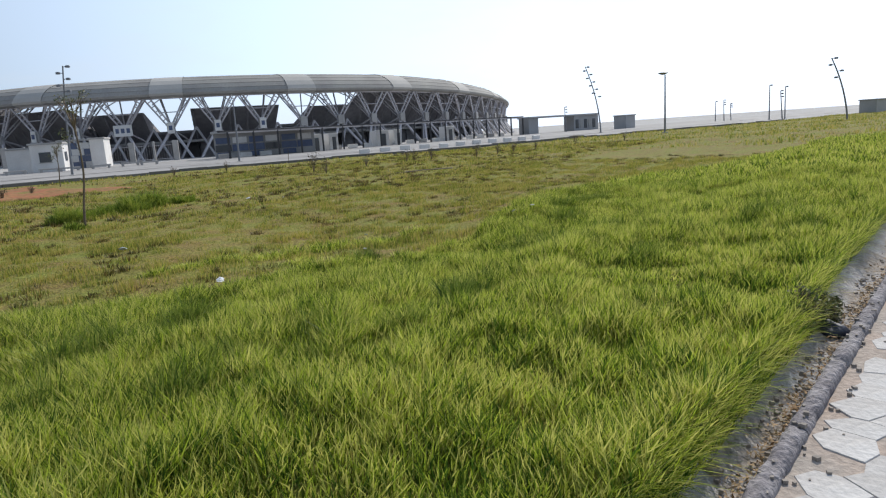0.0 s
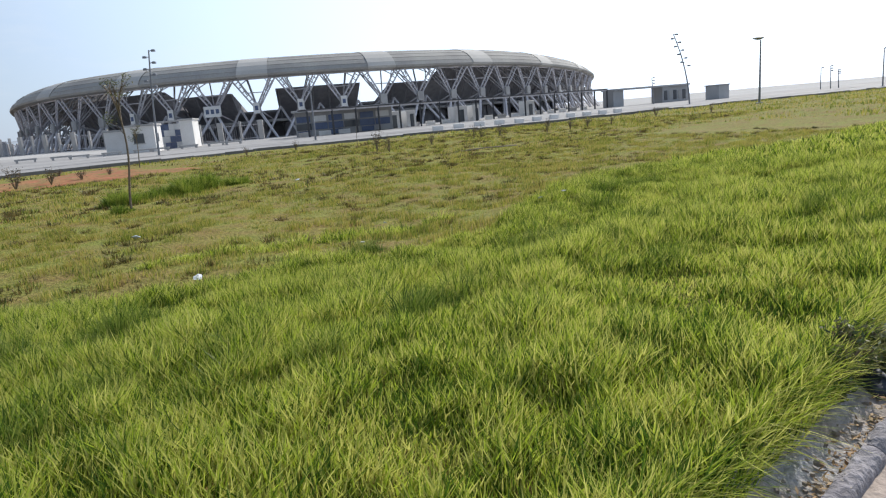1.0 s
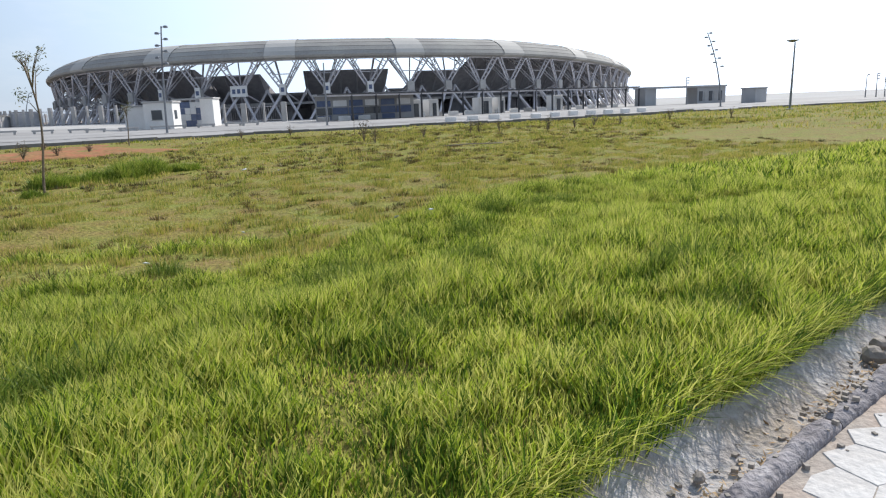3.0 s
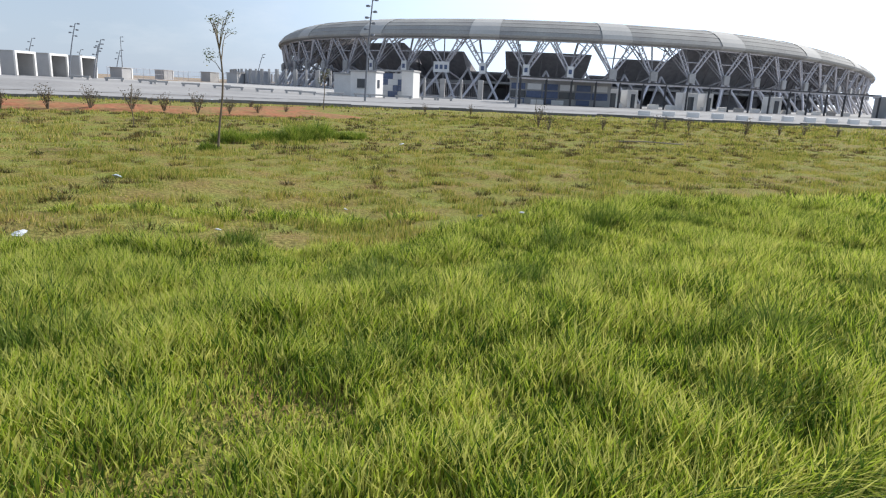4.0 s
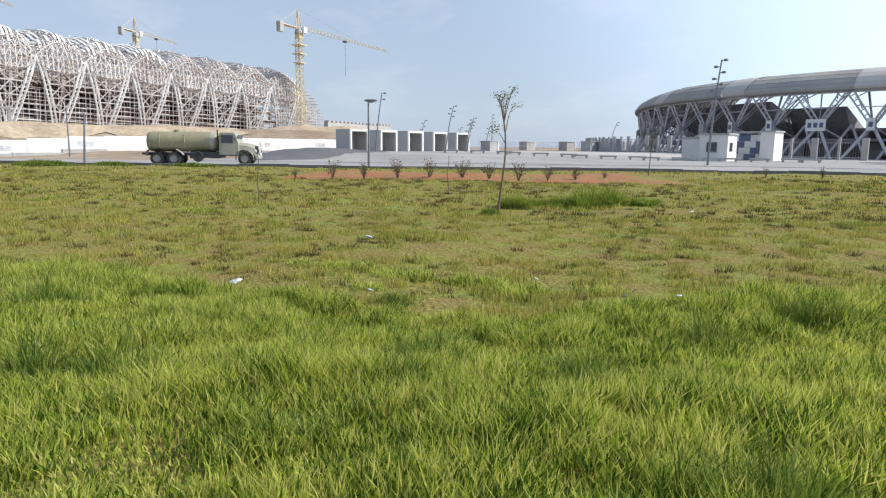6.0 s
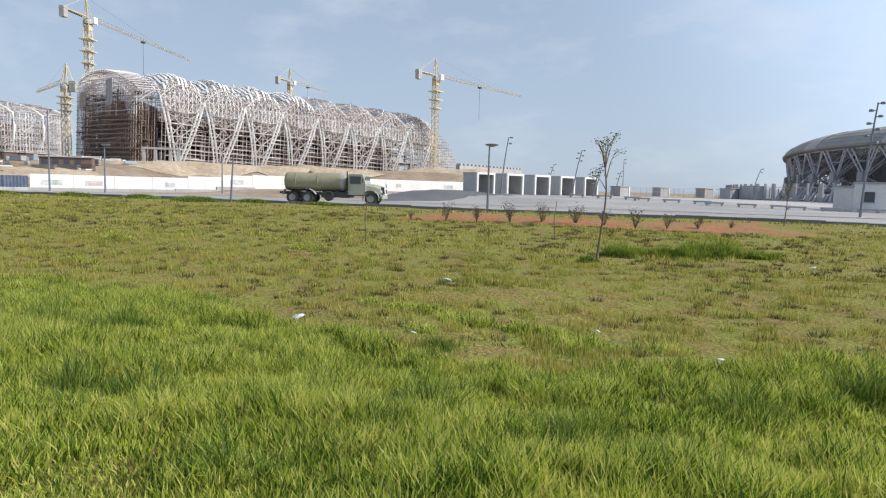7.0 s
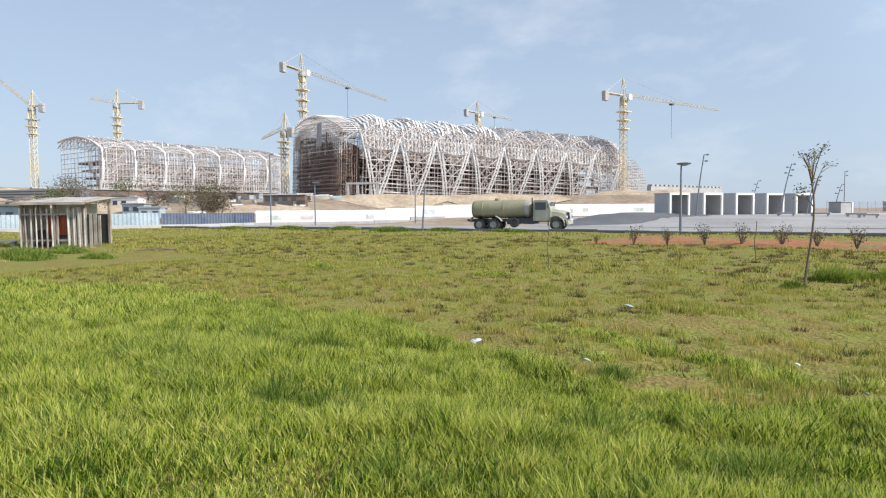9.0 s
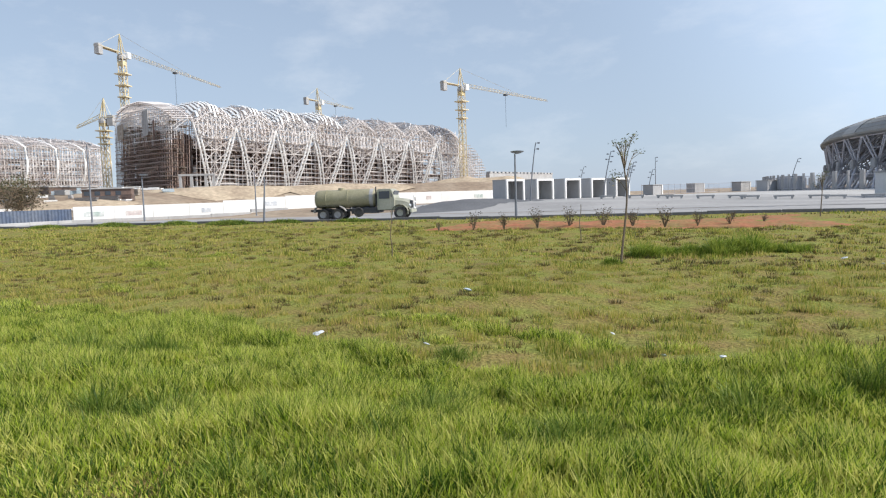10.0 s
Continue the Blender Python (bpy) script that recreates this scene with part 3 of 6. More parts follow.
# ---- gatehouses and gate canopy ----
def gatehouse(x, y, rz, w, d, h, label, windows=True):
    z = gz(x, y)
    t = thing("gatehouse", x, y, z, label, "gatehouse", rz, "gatehouses")
    part("wall", Mesh().box((0, 0, h / 2), (w, d, h), bevel=0.03), M_white, t)
    part("roof_slab", Mesh().box((0, 0, h + 0.1), (w + 0.3, d + 0.3, 0.22), bevel=0.03), M_conc, t)
    if not windows:
        return t
    wi = part("window", Mesh().box((-w * 0.05, -d / 2 - 0.03, h * 0.55), (1.3, 0.08, 1.2)), M_glass, t)
    part("window_frame", Mesh().box((-w * 0.05, -d / 2 - 0.02, h * 0.55 - 0.65), (1.5, 0.12, 0.1)), M_conc, wi)
    part("side_window", Mesh().box((w / 2 + 0.03, -d * 0.15, h * 0.55), (0.08, 0.9, 1.1)), M_glass, t)
    return t


gatehouse(-38.5, 88.4, 8, 3.6, 3.4, 3.4, "white gatehouse with one dark window beside the road")
gatehouse(-42.9, 91.2, 8, 3.2, 3.0, 3.0, "white gatehouse annexe with a flat roof", False)
gatehouse(-36.2, 98.6, 8, 1.8, 4.0, 3.9, "white end wall of the entrance kiosk", False)
kiosk = thing("ticket_kiosk", -39.4, 100.1, gz(-39.4, 100.1), "kiosk front of white and blue chequered panels", "kiosk", 8)
for i in range(7):
    for j in range(4):
        part("panel", Mesh().box((-2.4 + i * 0.8, 0, 0.5 + j * 0.9), (0.77, 0.25, 0.86)), M_white if (i * 5 + j * 3) % 4 < 2 else M_blueglass, kiosk)
part("roof_slab", Mesh().box((0, 0.3, 4.0), (5.9, 1.4, 0.25), bevel=0.03), M_conc, kiosk)

gate = thing("gate_building", -14.0, 101.5, gz(-14, 101.5), "white entrance building with bands of dark blue windows", "gate building", 10)
part("body", Mesh().box((0, 2, 1.8), (14.5, 4.0, 3.6), bevel=0.05), M_conc, gate)
part("roof_slab", Mesh().box((0, 1.6, 3.75), (15.2, 5.4, 0.3), bevel=0.04), M_conc, gate)
for i in range(6):
    wi = part("window", Mesh().box((-6 + i * 2.35, -0.06, 2.55), (2.0, 0.14, 0.85)), M_white if i % 2 else M_blueglass, gate)
    part("window_band", Mesh().box((-6 + i * 2.35, -0.06, 1.45), (2.2, 0.16, 0.95)), M_blueglass if i % 3 else M_glass, gate)
    part("lower_panel", Mesh().box((-6 + i * 2.35, -0.05, 0.5), (1.9, 0.12, 0.7)), M_conc if i % 2 else M_blueglass, gate)

canopy = thing("canopy", 0, 0, 0, "long thin flat canopy on slim dark posts", "canopy")
ca, cb = Vector((-17.6, 92.0)), Vector((33.5, 133.0))
cd = (cb - ca).normalized()
cn = Vector((-cd[1], cd[0]))
cang = math.degrees(math.atan2(cd[1], cd[0]))
cl = (cb - ca).length
cm = (ca + cb) / 2
part("canopy_roof", Mesh().box((cm[0] + cn[0] * 1.2, cm[1] + cn[1] * 1.2, 3.95), (cl, 3.0, 0.16), cang), M_dark, canopy)
part("canopy_beam", Mesh().box((cm[0], cm[1], 3.75), (cl, 0.2, 0.22), cang), M_greysteel, canopy)
for i in range(18):
    p = ca + cd * (cl * i / 17)
    part("post", Mesh().box((p[0], p[1], gz(*p) / 2 + 1.9), (0.26, 0.26, 3.8 - gz(*p) + 0.04)), M_dark, canopy)
lowwall = thing("low_wall", 0, 0, 0, "long low white wall under the canopy", "wall", kind="structure")
for i in range(20):
    p = ca + cd * (cl * (i + 0.5) / 20) + cn * 4.5
    part("wall_panel", Mesh().box((p[0], p[1], gz(*p) + 0.35), (1.9, 0.3, 0.75), cang, bevel=0.03), M_white if i % 3 else M_conc, lowwall)
for i, (u, w) in enumerate(((17, 2.6), (20.5, 1.8), (31, 2.8), (34.5, 1.6), (48, 2.4))):
    p = ca + cd * u + cn * 5.0
    tk = thing("ticket_booth", p[0], p[1], gz(*p), "white ticket booth with a dark doorway", "booth", cang, "ticket booths")
    part("body", Mesh().box((0, 0, 1.35), (w, 1.8, 2.7), bevel=0.03), M_white, tk)
    part("doorway", Mesh().box((0.1, -0.9, 1.05), (w * 0.38, 0.12, 2.1)), M_glass, tk)
portal = thing("gate_portal", 43.0, 138.5, gz(43, 138.5), "flat concrete portal roof over a wide gateway", "gate portal", 25)
part("roof_slab", Mesh().box((0, 0, 3.4), (20, 4, 0.35), bevel=0.04), M_grey, portal)
for x, w, mt in ((-8.6, 2.6, M_grey), (6.0, 6.5, M_grey), (9.6, 0.8, M_grey)):
    part("pier", Mesh().box((x, 0, 1.6), (w, 3.2, 3.25), bevel=0.03), mt, portal)
for i in range(5):
    part("panel", Mesh().box((3.6 + i * 1.25, -1.65, 1.5), (0.8, 0.1, 1.9 - 0.3 * (i % 2))), M_conc if i % 2 else M_glass, portal)
for x, y, w, h in ((49.8, 120.1, 3.2, 2.4), (90.3, 106.6, 9.0, 2.2)):
    o = thing("concrete_kiosk", x, y, gz(x, y), "small grey concrete kiosk by the road", "kiosk", 35, "far kiosks")
    part("body", Mesh().box((0, 0, h / 2), (w, 2.6, h), bevel=0.04), M_grey, o)
    part("roof_slab", Mesh().box((0, 0, h + 0.08), (w + 0.3, 2.9, 0.18), bevel=0.03), M_conc, o)

# ---- car park shelters: concrete boxes with a white rimmed opening ----
sh = thing("parking_shelter", -87.0, 61.5, 1.0, "grey concrete shelter with a white framed opening", "shelter", 0, "car park shelters")
sh_rz = math.degrees(math.atan2(26.8, -5.2))
W, Dp, Ht = 4.0, 3.2, 3.3
part("back_wall", Mesh().box((0, Dp - 0.1, Ht / 2), (W, 0.2, Ht)), M_grey, sh)
for x in (-W / 2 + 0.1, W / 2 - 0.1):
    part("side_wall", Mesh().box((x, Dp / 2 - 0.1, Ht / 2), (0.2, Dp - 0.2, Ht)), M_grey, sh)
part("roof_slab", Mesh().box((0, Dp / 2, Ht + 0.1), (W + 0.1, Dp, 0.2)), M_conc, sh)
rimg = Mesh()
for x in (-W / 2 + 0.16, W / 2 - 0.16):
    rimg.box((x, -0.12, Ht / 2 + 0.1), (0.32, 0.3, Ht + 0.2))
rimg.box((0, -0.12, Ht + 0.03), (W - 0.64, 0.3, 0.34))
part("white_rim", rimg, M_white, sh, "white painted rim")
shelter_at = [(-85.9, 63.3), (-87.2, 70.0), (-88.5, 76.7), (-89.8, 83.4), (-91.1, 90.1)]
sh.matrix_basis = pose(*shelter_at[0], gz(*shelter_at[0]) + 0.06, 0, 0, sh_rz)
for p in shelter_at[1:]:
    copy_thing(sh, pose(*p, gz(*p) + 0.06, 0, 0, sh_rz))
for x, y, w, kh in ((-103.4, 109.0, 2.9, 2.1), (-124.9, 144.2, 3.8, 2.4), (-116.5, 151.7, 4.2, 2.4), (-96.5, 136.5, 4.6, 2.3), (-93.5, 140.6, 5.6, 3.0)):
    o = thing("concrete_kiosk", x, y, gz(x, y), "small grey concrete kiosk at the car park", "kiosk", 100, "far kiosks")
    part("body", Mesh().box((0, 0, kh / 2), (w, 2.6, kh), bevel=0.04), M_grey, o)
    part("roof_slab", Mesh().box((0, 0, kh + 0.06), (w + 0.25, 2.9, 0.14), bevel=0.03), M_conc, o)
    part("side_pier", Mesh().box((w / 2 + 0.35, 0, kh / 2), (0.4, 2.7, kh * 0.97), bevel=0.03), M_white, o)
# low rails and concrete wheel stops of the car park
rails = thing("mesh_fence", 0, 0, 0, "thin wire mesh fence at the end of the car park", "fence")
g = Mesh()
fp = dense(np.array([(-110.0, 112.0), (-122.0, 150.0), (-92.0, 160.0)]), 3.0)
for a, b in zip(fp[:-1], fp[1:]):
    for h in (0.1, 1.2, 2.3):
        g.tube((*a, gz(*a) + h), (*b, gz(*b) + h), 0.035, n=3)
    g.tube((*a, gz(*a) - 0.1), (*a, gz(*a) + 2.4), 0.06, n=4)
    for j in range(1, 6):
        m = a + (b - a) * j / 6
        g.tube((*m, gz(*m) + 0.1), (*m, gz(*m) + 2.3), 0.015, n=3)
part("fence_panels", g, M_greysteel, rails)
bench = None
for k in range(16):
    p = (-66.0 + 2.6 * k, 66.0 + 1.5 * k + (k % 3) * 1.2)
    m = pose(*p, gz(*p) + 0.09, 0, 0, 30)
    if bench is None:
        bench = thing("wheel_stop", *p, 0, "low grey concrete barrier in the car park", "barrier", 30, "car park barriers")
        part("beam", Mesh().box((0, 0, 0.36), (2.3, 0.3, 0.2), bevel=0.03), M_conc, bench)
        for x in (-0.9, 0.9):
            part("foot", Mesh().box((x, 0, 0.13), (0.25, 0.35, 0.26)), M_conc, bench)
        bench.matrix_basis = m
    else:
        copy_thing(bench, m)
# the dark bank below the shelters
bank = Mesh()
rows = []
for i in range(15):
    u = i / 14
    cx, cy = -66 - 10 * u, 36 + 26 * u
    hh = 0.6 * math.sin(math.pi * min(1, u * 1.15 if u < 0.87 else 1 - (u - 0.87) * 2)) ** 0.7 if 0 < u < 1 else 0.0
    rows.append([(cx + w * 0.9, cy - w * 0.45, gz(cx + w * 0.9, cy - w * 0.45) + 0.06 + hh * k) for w, k in ((8, 0), (5.5, 0.3), (3, 0.72), (1, 0.97), (-2, 1.0), (-6, 0.8), (-9, 0))])
bank.grid(rows)
tagged(part("asphalt_bank", bank, M_slope, smooth=True), "low dark grey asphalt bank beside the car park", "bank", kind="structure")


# ---- stands under construction: white tube shells over dark terraces ----
def shell_stand(p0, p1, zb, nb, label, scale=1.0, depth=40.0, clad=3.2, ribs_only=False, seed=1, amps=(4.6, 3.6, 2.4, 1.6, 1.0), dip=0.0):
    """A long stand in local axes: x along its front, y inwards, z up from its base."""
    rnd = random.Random(seed)
    p0, p1 = Vector(p0), Vector(p1)
    d = p1 - p0
    L = d.length
    ang = math.degrees(math.atan2(d[1], d[0]))
    # inwards is to the left of the front's direction turned away from the field
    t = thing("grandstand", p0[0], p0[1], zb, label, "grandstand", ang)
    t.matrix_basis = pose(p0[0], p0[1], zb, 0, dip, ang)
    bay = L / nb
    K = scale

    def crown(w):
        return np.interp(w, [-1, 4, 10, 18, 28, 36, depth], [21.5, 24.6, 27.0, 28.6, 28.4, 27.0, 24.5]) * K

    def amp(w):
        return np.interp(w, [-1, 6, 14, 26, depth], list(amps)) * K

    def shell(u, w):
        f = (u / bay) % 1.0
        return Vector((u, w, crown(w) - 0.0 + amp(w) * math.sin(math.pi * f) - amp(w) * 0.35))

    for i in range(nb):
        u0, u1, um = i * bay, (i + 1) * bay, (i + 0.5) * bay
        if not ribs_only:
            g = Mesh()
            for a, b in ((um - 1.1, u0 + 0.5), (um + 1.1, u1 - 0.5)):
                topz = shell(u0, -1)[2]
                for o in (-0.55, 0.55):
                    pts = []
                    for k in range(9):
                        h = k / 8
                        pts.append(Vector((a + (b - a) * h + o, 2.2 - 3.4 * math.sin(h * math.pi * 0.62), topz * h)))
                    g.line(pts, 0.31, n=5)
                for k in range(1, 16):
                    h = k / 16
                    x = a + (b - a) * h
                    y = 2.2 - 3.4 * math.sin(h * math.pi * 0.62)
                    g.tube((x - 0.5, y, topz * h), (x + 0.5, y, topz * (h + 0.04)), 0.12, n=3)
            part("vee_column", g, M_white, t)
            # star lattice inside the vee
            g = Mesh()
            topz = shell(u0, -1)[2]
            y = lambda h: 2.4 - 3.4 * math.sin(h * math.pi * 0.62)
            hw = lambda h: 1.1 + (bay / 2 - 1.6) * h
            for c in range(5):
                h0, h1 = c / 5, (c + 1) / 5
                g.tube((um - hw(h1), y(h1), topz * h1), (um + hw(h1), y(h1), topz * h1), 0.19, n=4)
                g.tube((um, y(h0), topz * h0), (um, y(h1), topz * h1), 0.17, n=4)
                if c:
                    for sg in (-1, 1):
                        g.tube((um, y(h0), topz * h0), (um + sg * hw(h1), y(h1), topz * h1), 0.16, n=4)
                        g.tube((um + sg * hw(h0), y(h0), topz * h0), (um, y(h1), topz * h1), 0.16, n=4)
            part("lattice", g, M_steelw, t)
            # horizontal rails across the open triangle between two vees
            for h in (0.07, 0.14, 0.21, 0.29, 0.37, 0.45, 0.53, 0.62, 0.7):
                x = bay / 2 * (1 - h)
                dz = rnd.uniform(-0.25, 0.25)
                part("rail", Mesh().tube((u1 - x, y(h) + 1.2, topz * h + dz), (u1 + x if i < nb - 1 else u1, y(h) + 1.2, topz * h + dz), rnd.uniform(0.12, 0.26), n=4), M_steelw, t)
        # arch over the bay and the shell's ribs behind it
        g = Mesh()
        arch = [shell(u0 + 0.001 + (bay - 0.002) * k / 12, -1) for k in range(13)]
        g.line(arch, 0.15, n=4)
        arch2 = [shell(u0 + 0.001 + (bay - 0.002) * k / 12, 2.5) + Vector((0, 0, 0.2)) for k in range(13)]
        g.line(arch2, 0.14, n=4)
        for k in range(14):
            ua_ = u0 + rnd.random() * bay
            g.tube(shell(ua_, rnd.uniform(-1, 1)) - Vector((0, 0, rnd.uniform(0, 2.5))), shell(u0 + rnd.random() * bay, rnd.uniform(4, 11)) + Vector((0, 0, rnd.uniform(0, 0.7))), 0.17, n=3)
        for k in range(12):
            g.tube(arch[k], arch2[k + 1], 0.12, n=3)
            g.tube(arch[k + 1], arch2[k], 0.12, n=3)
        part("arch", g, M_steelw, t)
        g = Mesh()
        ws = list(np.linspace(-1, depth, 9))
        for k in range(9):
            u = u0 + 0.001 + (bay - 0.002) * k / 8
            g.line([shell(u, w) for w in ws], 0.26 if k == 0 else 0.15, n=5 if k == 0 else 3)
        for w in ws[1:]:
            g.line([shell(u0 + 0.001 + (bay - 0.002) * k / 8, w) for k in range(9)], 0.17, n=3)
        for a in range(8):
            for k in range(8):
                ua, ub = u0 + 0.001 + (bay - 0.002) * k / 8, u0 + 0.001 + (bay - 0.002) * (k + 1) / 8
                if (a + k) % 2:
                    g.tube(shell(ua, ws[a]), shell(ub, ws[a + 1]), 0.12, n=3)
                else:
                    g.tube(shell(ub, ws[a]), shell(ua, ws[a + 1]), 0.12, n=3)
        # lower layer of the space frame
        for k in range(5):
            u = u0 + bay * (k + 0.5) / 5
            g.line([shell(u, w) - Vector((0, 0, 1.8)) for w in ws[:6]], 0.12, n=3)
            for w in ws[:6]:
                g.tube(shell(u, w), shell(u, w) - Vector((0, 0, 1.8)), 0.09, n=3)
        part("roof_ribs", g, M_steelw, t)
        # cladding already laid on the first bays, in strips with gaps
        if i < clad:
            for k in range(13):
                ua, ub = u0 + bay * (k + 0.2) / 13, u0 + bay * (k + 0.68) / 13
                w0, w1 = 0.5 + 4 * rnd.random(), depth - 4 - 6 * rnd.random()
                if rnd.random() < 0.15:
                    continue
                part("cladding_strip", Mesh().grid([[shell(ua + (ub - ua) * c / 2, w0 + (w1 - w0) * j / 8) + Vector((0, 0, 0.45)) for j in range(9)] for c in range(3)]), M_membrane, t)
        # the shell's front rolls over the eaves like a cushion, rib by rib
        if not ribs_only:
            g = Mesh()
            topz = shell(u0, -1)[2]

            def roll(u, a):
                f = math.sin(math.pi * min(1.0, max(0.0, (u - u0) / bay))) ** 0.6
                zl = topz * (0.94 - 0.17 * f)
                zh = shell(min(max(u, u0 + 0.001), u1 - 0.001), 4.0)[2]
                return Vector((u, 4.0 - (5.0 + 1.5 * f) * math.sin(a * math.pi * 0.5) ** 0.8, zl + (zh - zl) * math.cos(a * math.pi * 0.5)))

            for k in range(11):
                u = u0 + bay * k / 10
                g.line([roll(u, a) for a in np.linspace(0, 1, 6)], 0.2 if k in (0, 10) else 0.13, n=3)
            for a in np.linspace(0.15, 1, 6):
                g.line([roll(u0 + bay * k / 10, a) for k in range(11)], 0.14, n=3)
            for k in range(10):
                for a in np.linspace(0.15, 0.83, 5):
                    ua, ub = (k, k + 1) if (k + int(a * 10)) % 2 else (k + 1, k)
                    g.tube(roll(u0 + bay * ua / 10, a), roll(u0 + bay * ub / 10, a + 0.17), 0.09, n=3)
            for k in range(16):
                ua, ub = sorted((u0 + rnd.random() * bay, u0 + rnd.random() * bay))
                g.tube(roll(ua, rnd.uniform(0, 0.6)) + Vector((0, -0.3, 0.2)), roll(ub, rnd.uniform(0.4, 1.0)) + Vector((0, -0.2, 0)), 0.1, n=3)
            part("eaves_cushion", g, M_steelw, t, "white tubes of the rolled shell edge")
            for k in range(13 if i < clad else 0):
                ua, ub, a1 = u0 + bay * (k + 0.15) / 13, u0 + bay * (k + 0.7) / 13, rnd.uniform(0.25, 0.6)
                if rnd.random() < 0.8:
                    part("cladding_strip", Mesh().grid([[roll(ua + (ub - ua) * c / 2, a1 * j / 4) + Vector((0, -0.25, 0.3)) for j in range(5)] for c in range(3)]), M_membrane, t)
        # lattice of the face between the vees and the arch, in two layers
        g = Mesh()
        for w_, r_ in ((-0.6, 0.14), (1.6, 0.11), (3.2, 0.11)):
            for k in range(10):
                u = u0 + bay * (k + 0.5) / 10
                zt = shell(u, -1)[2] - 0.3
                f_ = abs((u - um) / (bay / 2))
                zb_ = (0.35 if ribs_only else 0.62 - 0.10 * (1 - f_)) * zt * (0.1 if ribs_only else 1.0)
                g.tube((u, w_, zb_), (u + rnd.uniform(-0.2, 0.2), w_, zt), r_, n=3)
            for z_ in np.arange(1.0 if ribs_only else 13.5 * K, 22 * K, 1.9):
                g.tube((u0, w_, z_), (u1, w_, z_ + rnd.uniform(-0.3, 0.3)), r_, n=3)
            for k in range(26):
                a, z_ = u0 + rnd.random() * bay * 0.8, rnd.uniform(2 if ribs_only else 13 * K, 21 * K)
                g.tube((a, w_, z_), (a + rnd.uniform(1.5, 4), w_, z_ + rnd.choice((-1, 1)) * rnd.uniform(1.5, 3)), r_, n=3)
        part("face_lattice", g, M_steelw, t)["kind"] = "stuff"
        # scaffolding inside the bay
        g = Mesh()
        for k in range(4 if not ribs_only else 8):
            u = u0 + bay * (k + rnd.random() * 0.5) / (4 if not ribs_only else 8)
            for w in (4.5, 9.0):
                g.tube((u, w, 0), (u, w, crown(w) - 3 - rnd.random() * 3), 0.1, n=3)
        for z in np.arange(2.2, 20 * K, 2.3):
            for w in (4.5, 9.0):
                g.tube((u0, w, z), (u1, w, z + rnd.uniform(-0.1, 0.1)), 0.1, n=3)
        for k in range(8):
            a, z = u0 + rnd.random() * bay * 0.7, rnd.uniform(1, 17 * K)
            g.tube((a, 4.4, z), (a + rnd.uniform(2, 5), 4.4, z + rnd.uniform(-3, 3)), 0.1, n=3)
        part("scaffold", g, M_rust, t)["kind"] = "stuff"
        # light scaffolding before the face and loose tubes on the roof
        g = Mesh()
        for k in range(9):
            u = u0 + bay * (k + rnd.random() * 0.6) / 9
            g.tube((u, -1.9, 0.2), (u, -1.9, (rnd.uniform(9, 20) if not ribs_only else 14) * K), 0.07, n=3)
        for z_ in np.arange(1.5, 19 * K, 2.0):
            a, b = sorted((rnd.uniform(u0, u1), rnd.uniform(u0, u1)))
            g.tube((a - 2, -1.9, z_), (b + 2, -1.9, z_ + rnd.uniform(-0.2, 0.2)), 0.08, n=3)
        for k in range(44):
            u, w_ = rnd.uniform(u0, u1), rnd.uniform(-1, depth * 0.6)
            q = shell(u, w_)
            g.tube(q + Vector((0, 0, -1.6)), shell(u + rnd.uniform(-4, 4), min(depth, w_ + rnd.uniform(2, 7))) + Vector((0, 0, rnd.uniform(-0.2, 0.9))), 0.11, n=3)
        part("outer_scaffold", g, M_steelw, t)["kind"] = "stuff"
    # terraces and back wall
    for z, w in ((3.4, 7.0), (7.4, 9.0), (11.6, 12.0), (15.8, 15.0)):
        z *= K
        part("terrace", Mesh().box((L / 2 + 3, w + 10, z), (L - 7.0, 20, 0.7)), M_dkconc if ribs_only else M_brown, t)
        for k in range(nb * 2):
            part("terrace_pillar", Mesh().box((bay * (k + 0.5) / 2, w + 1.2, z - 1.9), (0.8, 0.8, 3.2)), M_conc, t)
    if not ribs_only:
        part("back_wall", Mesh().box((L / 2, depth * 0.62, 9 * K), (L - 2, 0.6, 18 * K)), M_brown, t)
    part("plinth", Mesh().box((L / 2, depth * 0.5, -2.0), (L + 2, depth - 2, 4.2)), M_conc, t)
    return t, L, shell, crown


B, BL, b_shell, b_crown = shell_stand((-210.4, 24.2), (-232.9, 128.2), 7.9, 8, "white steel grandstand shell under construction above brown terraces", scale=0.955, clad=4, dip=2.2)
# open end of the front stand: dense brown scaffolding under an arched rim


def bulge(w):
    """The scaffolded end swells outwards towards the back."""
    return 8.0 * math.sin(min(1.0, max(0.0, w / 40.0)) * math.pi / 2)


rnd = random.Random(9)
low, high = Mesh(), Mesh()
for w in np.arange(0.5, 40, 1.2):
    for du in (0.8, 2.6, 4.4, 6.0):
        x, zt = -du - bulge(w), float(b_crown(w)) - rnd.uniform(0.2, 1.6)
        zm = min(zt - 1, rnd.uniform(12, 18))
        low.tube((x, w, -2.5), (x, w, zm), 0.12, n=3)
        high.tube((x, w, zm), (x, w, zt), 0.11, n=3)
for z in np.arange(-1.0, 25, 1.4):
    span = [w for w in np.linspace(0.3, 40, 24) if b_crown(w) > z + 0.6]
    if len(span) < 2:
        continue
    for du in (0.8, 2.6, 4.4, 6.0):
        (low if z < rnd.uniform(11, 19) else high).line([(-du - bulge(w), w, z + rnd.uniform(-0.15, 0.15)) for w in np.linspace(span[0], span[-1], 7)], 0.13, n=3)
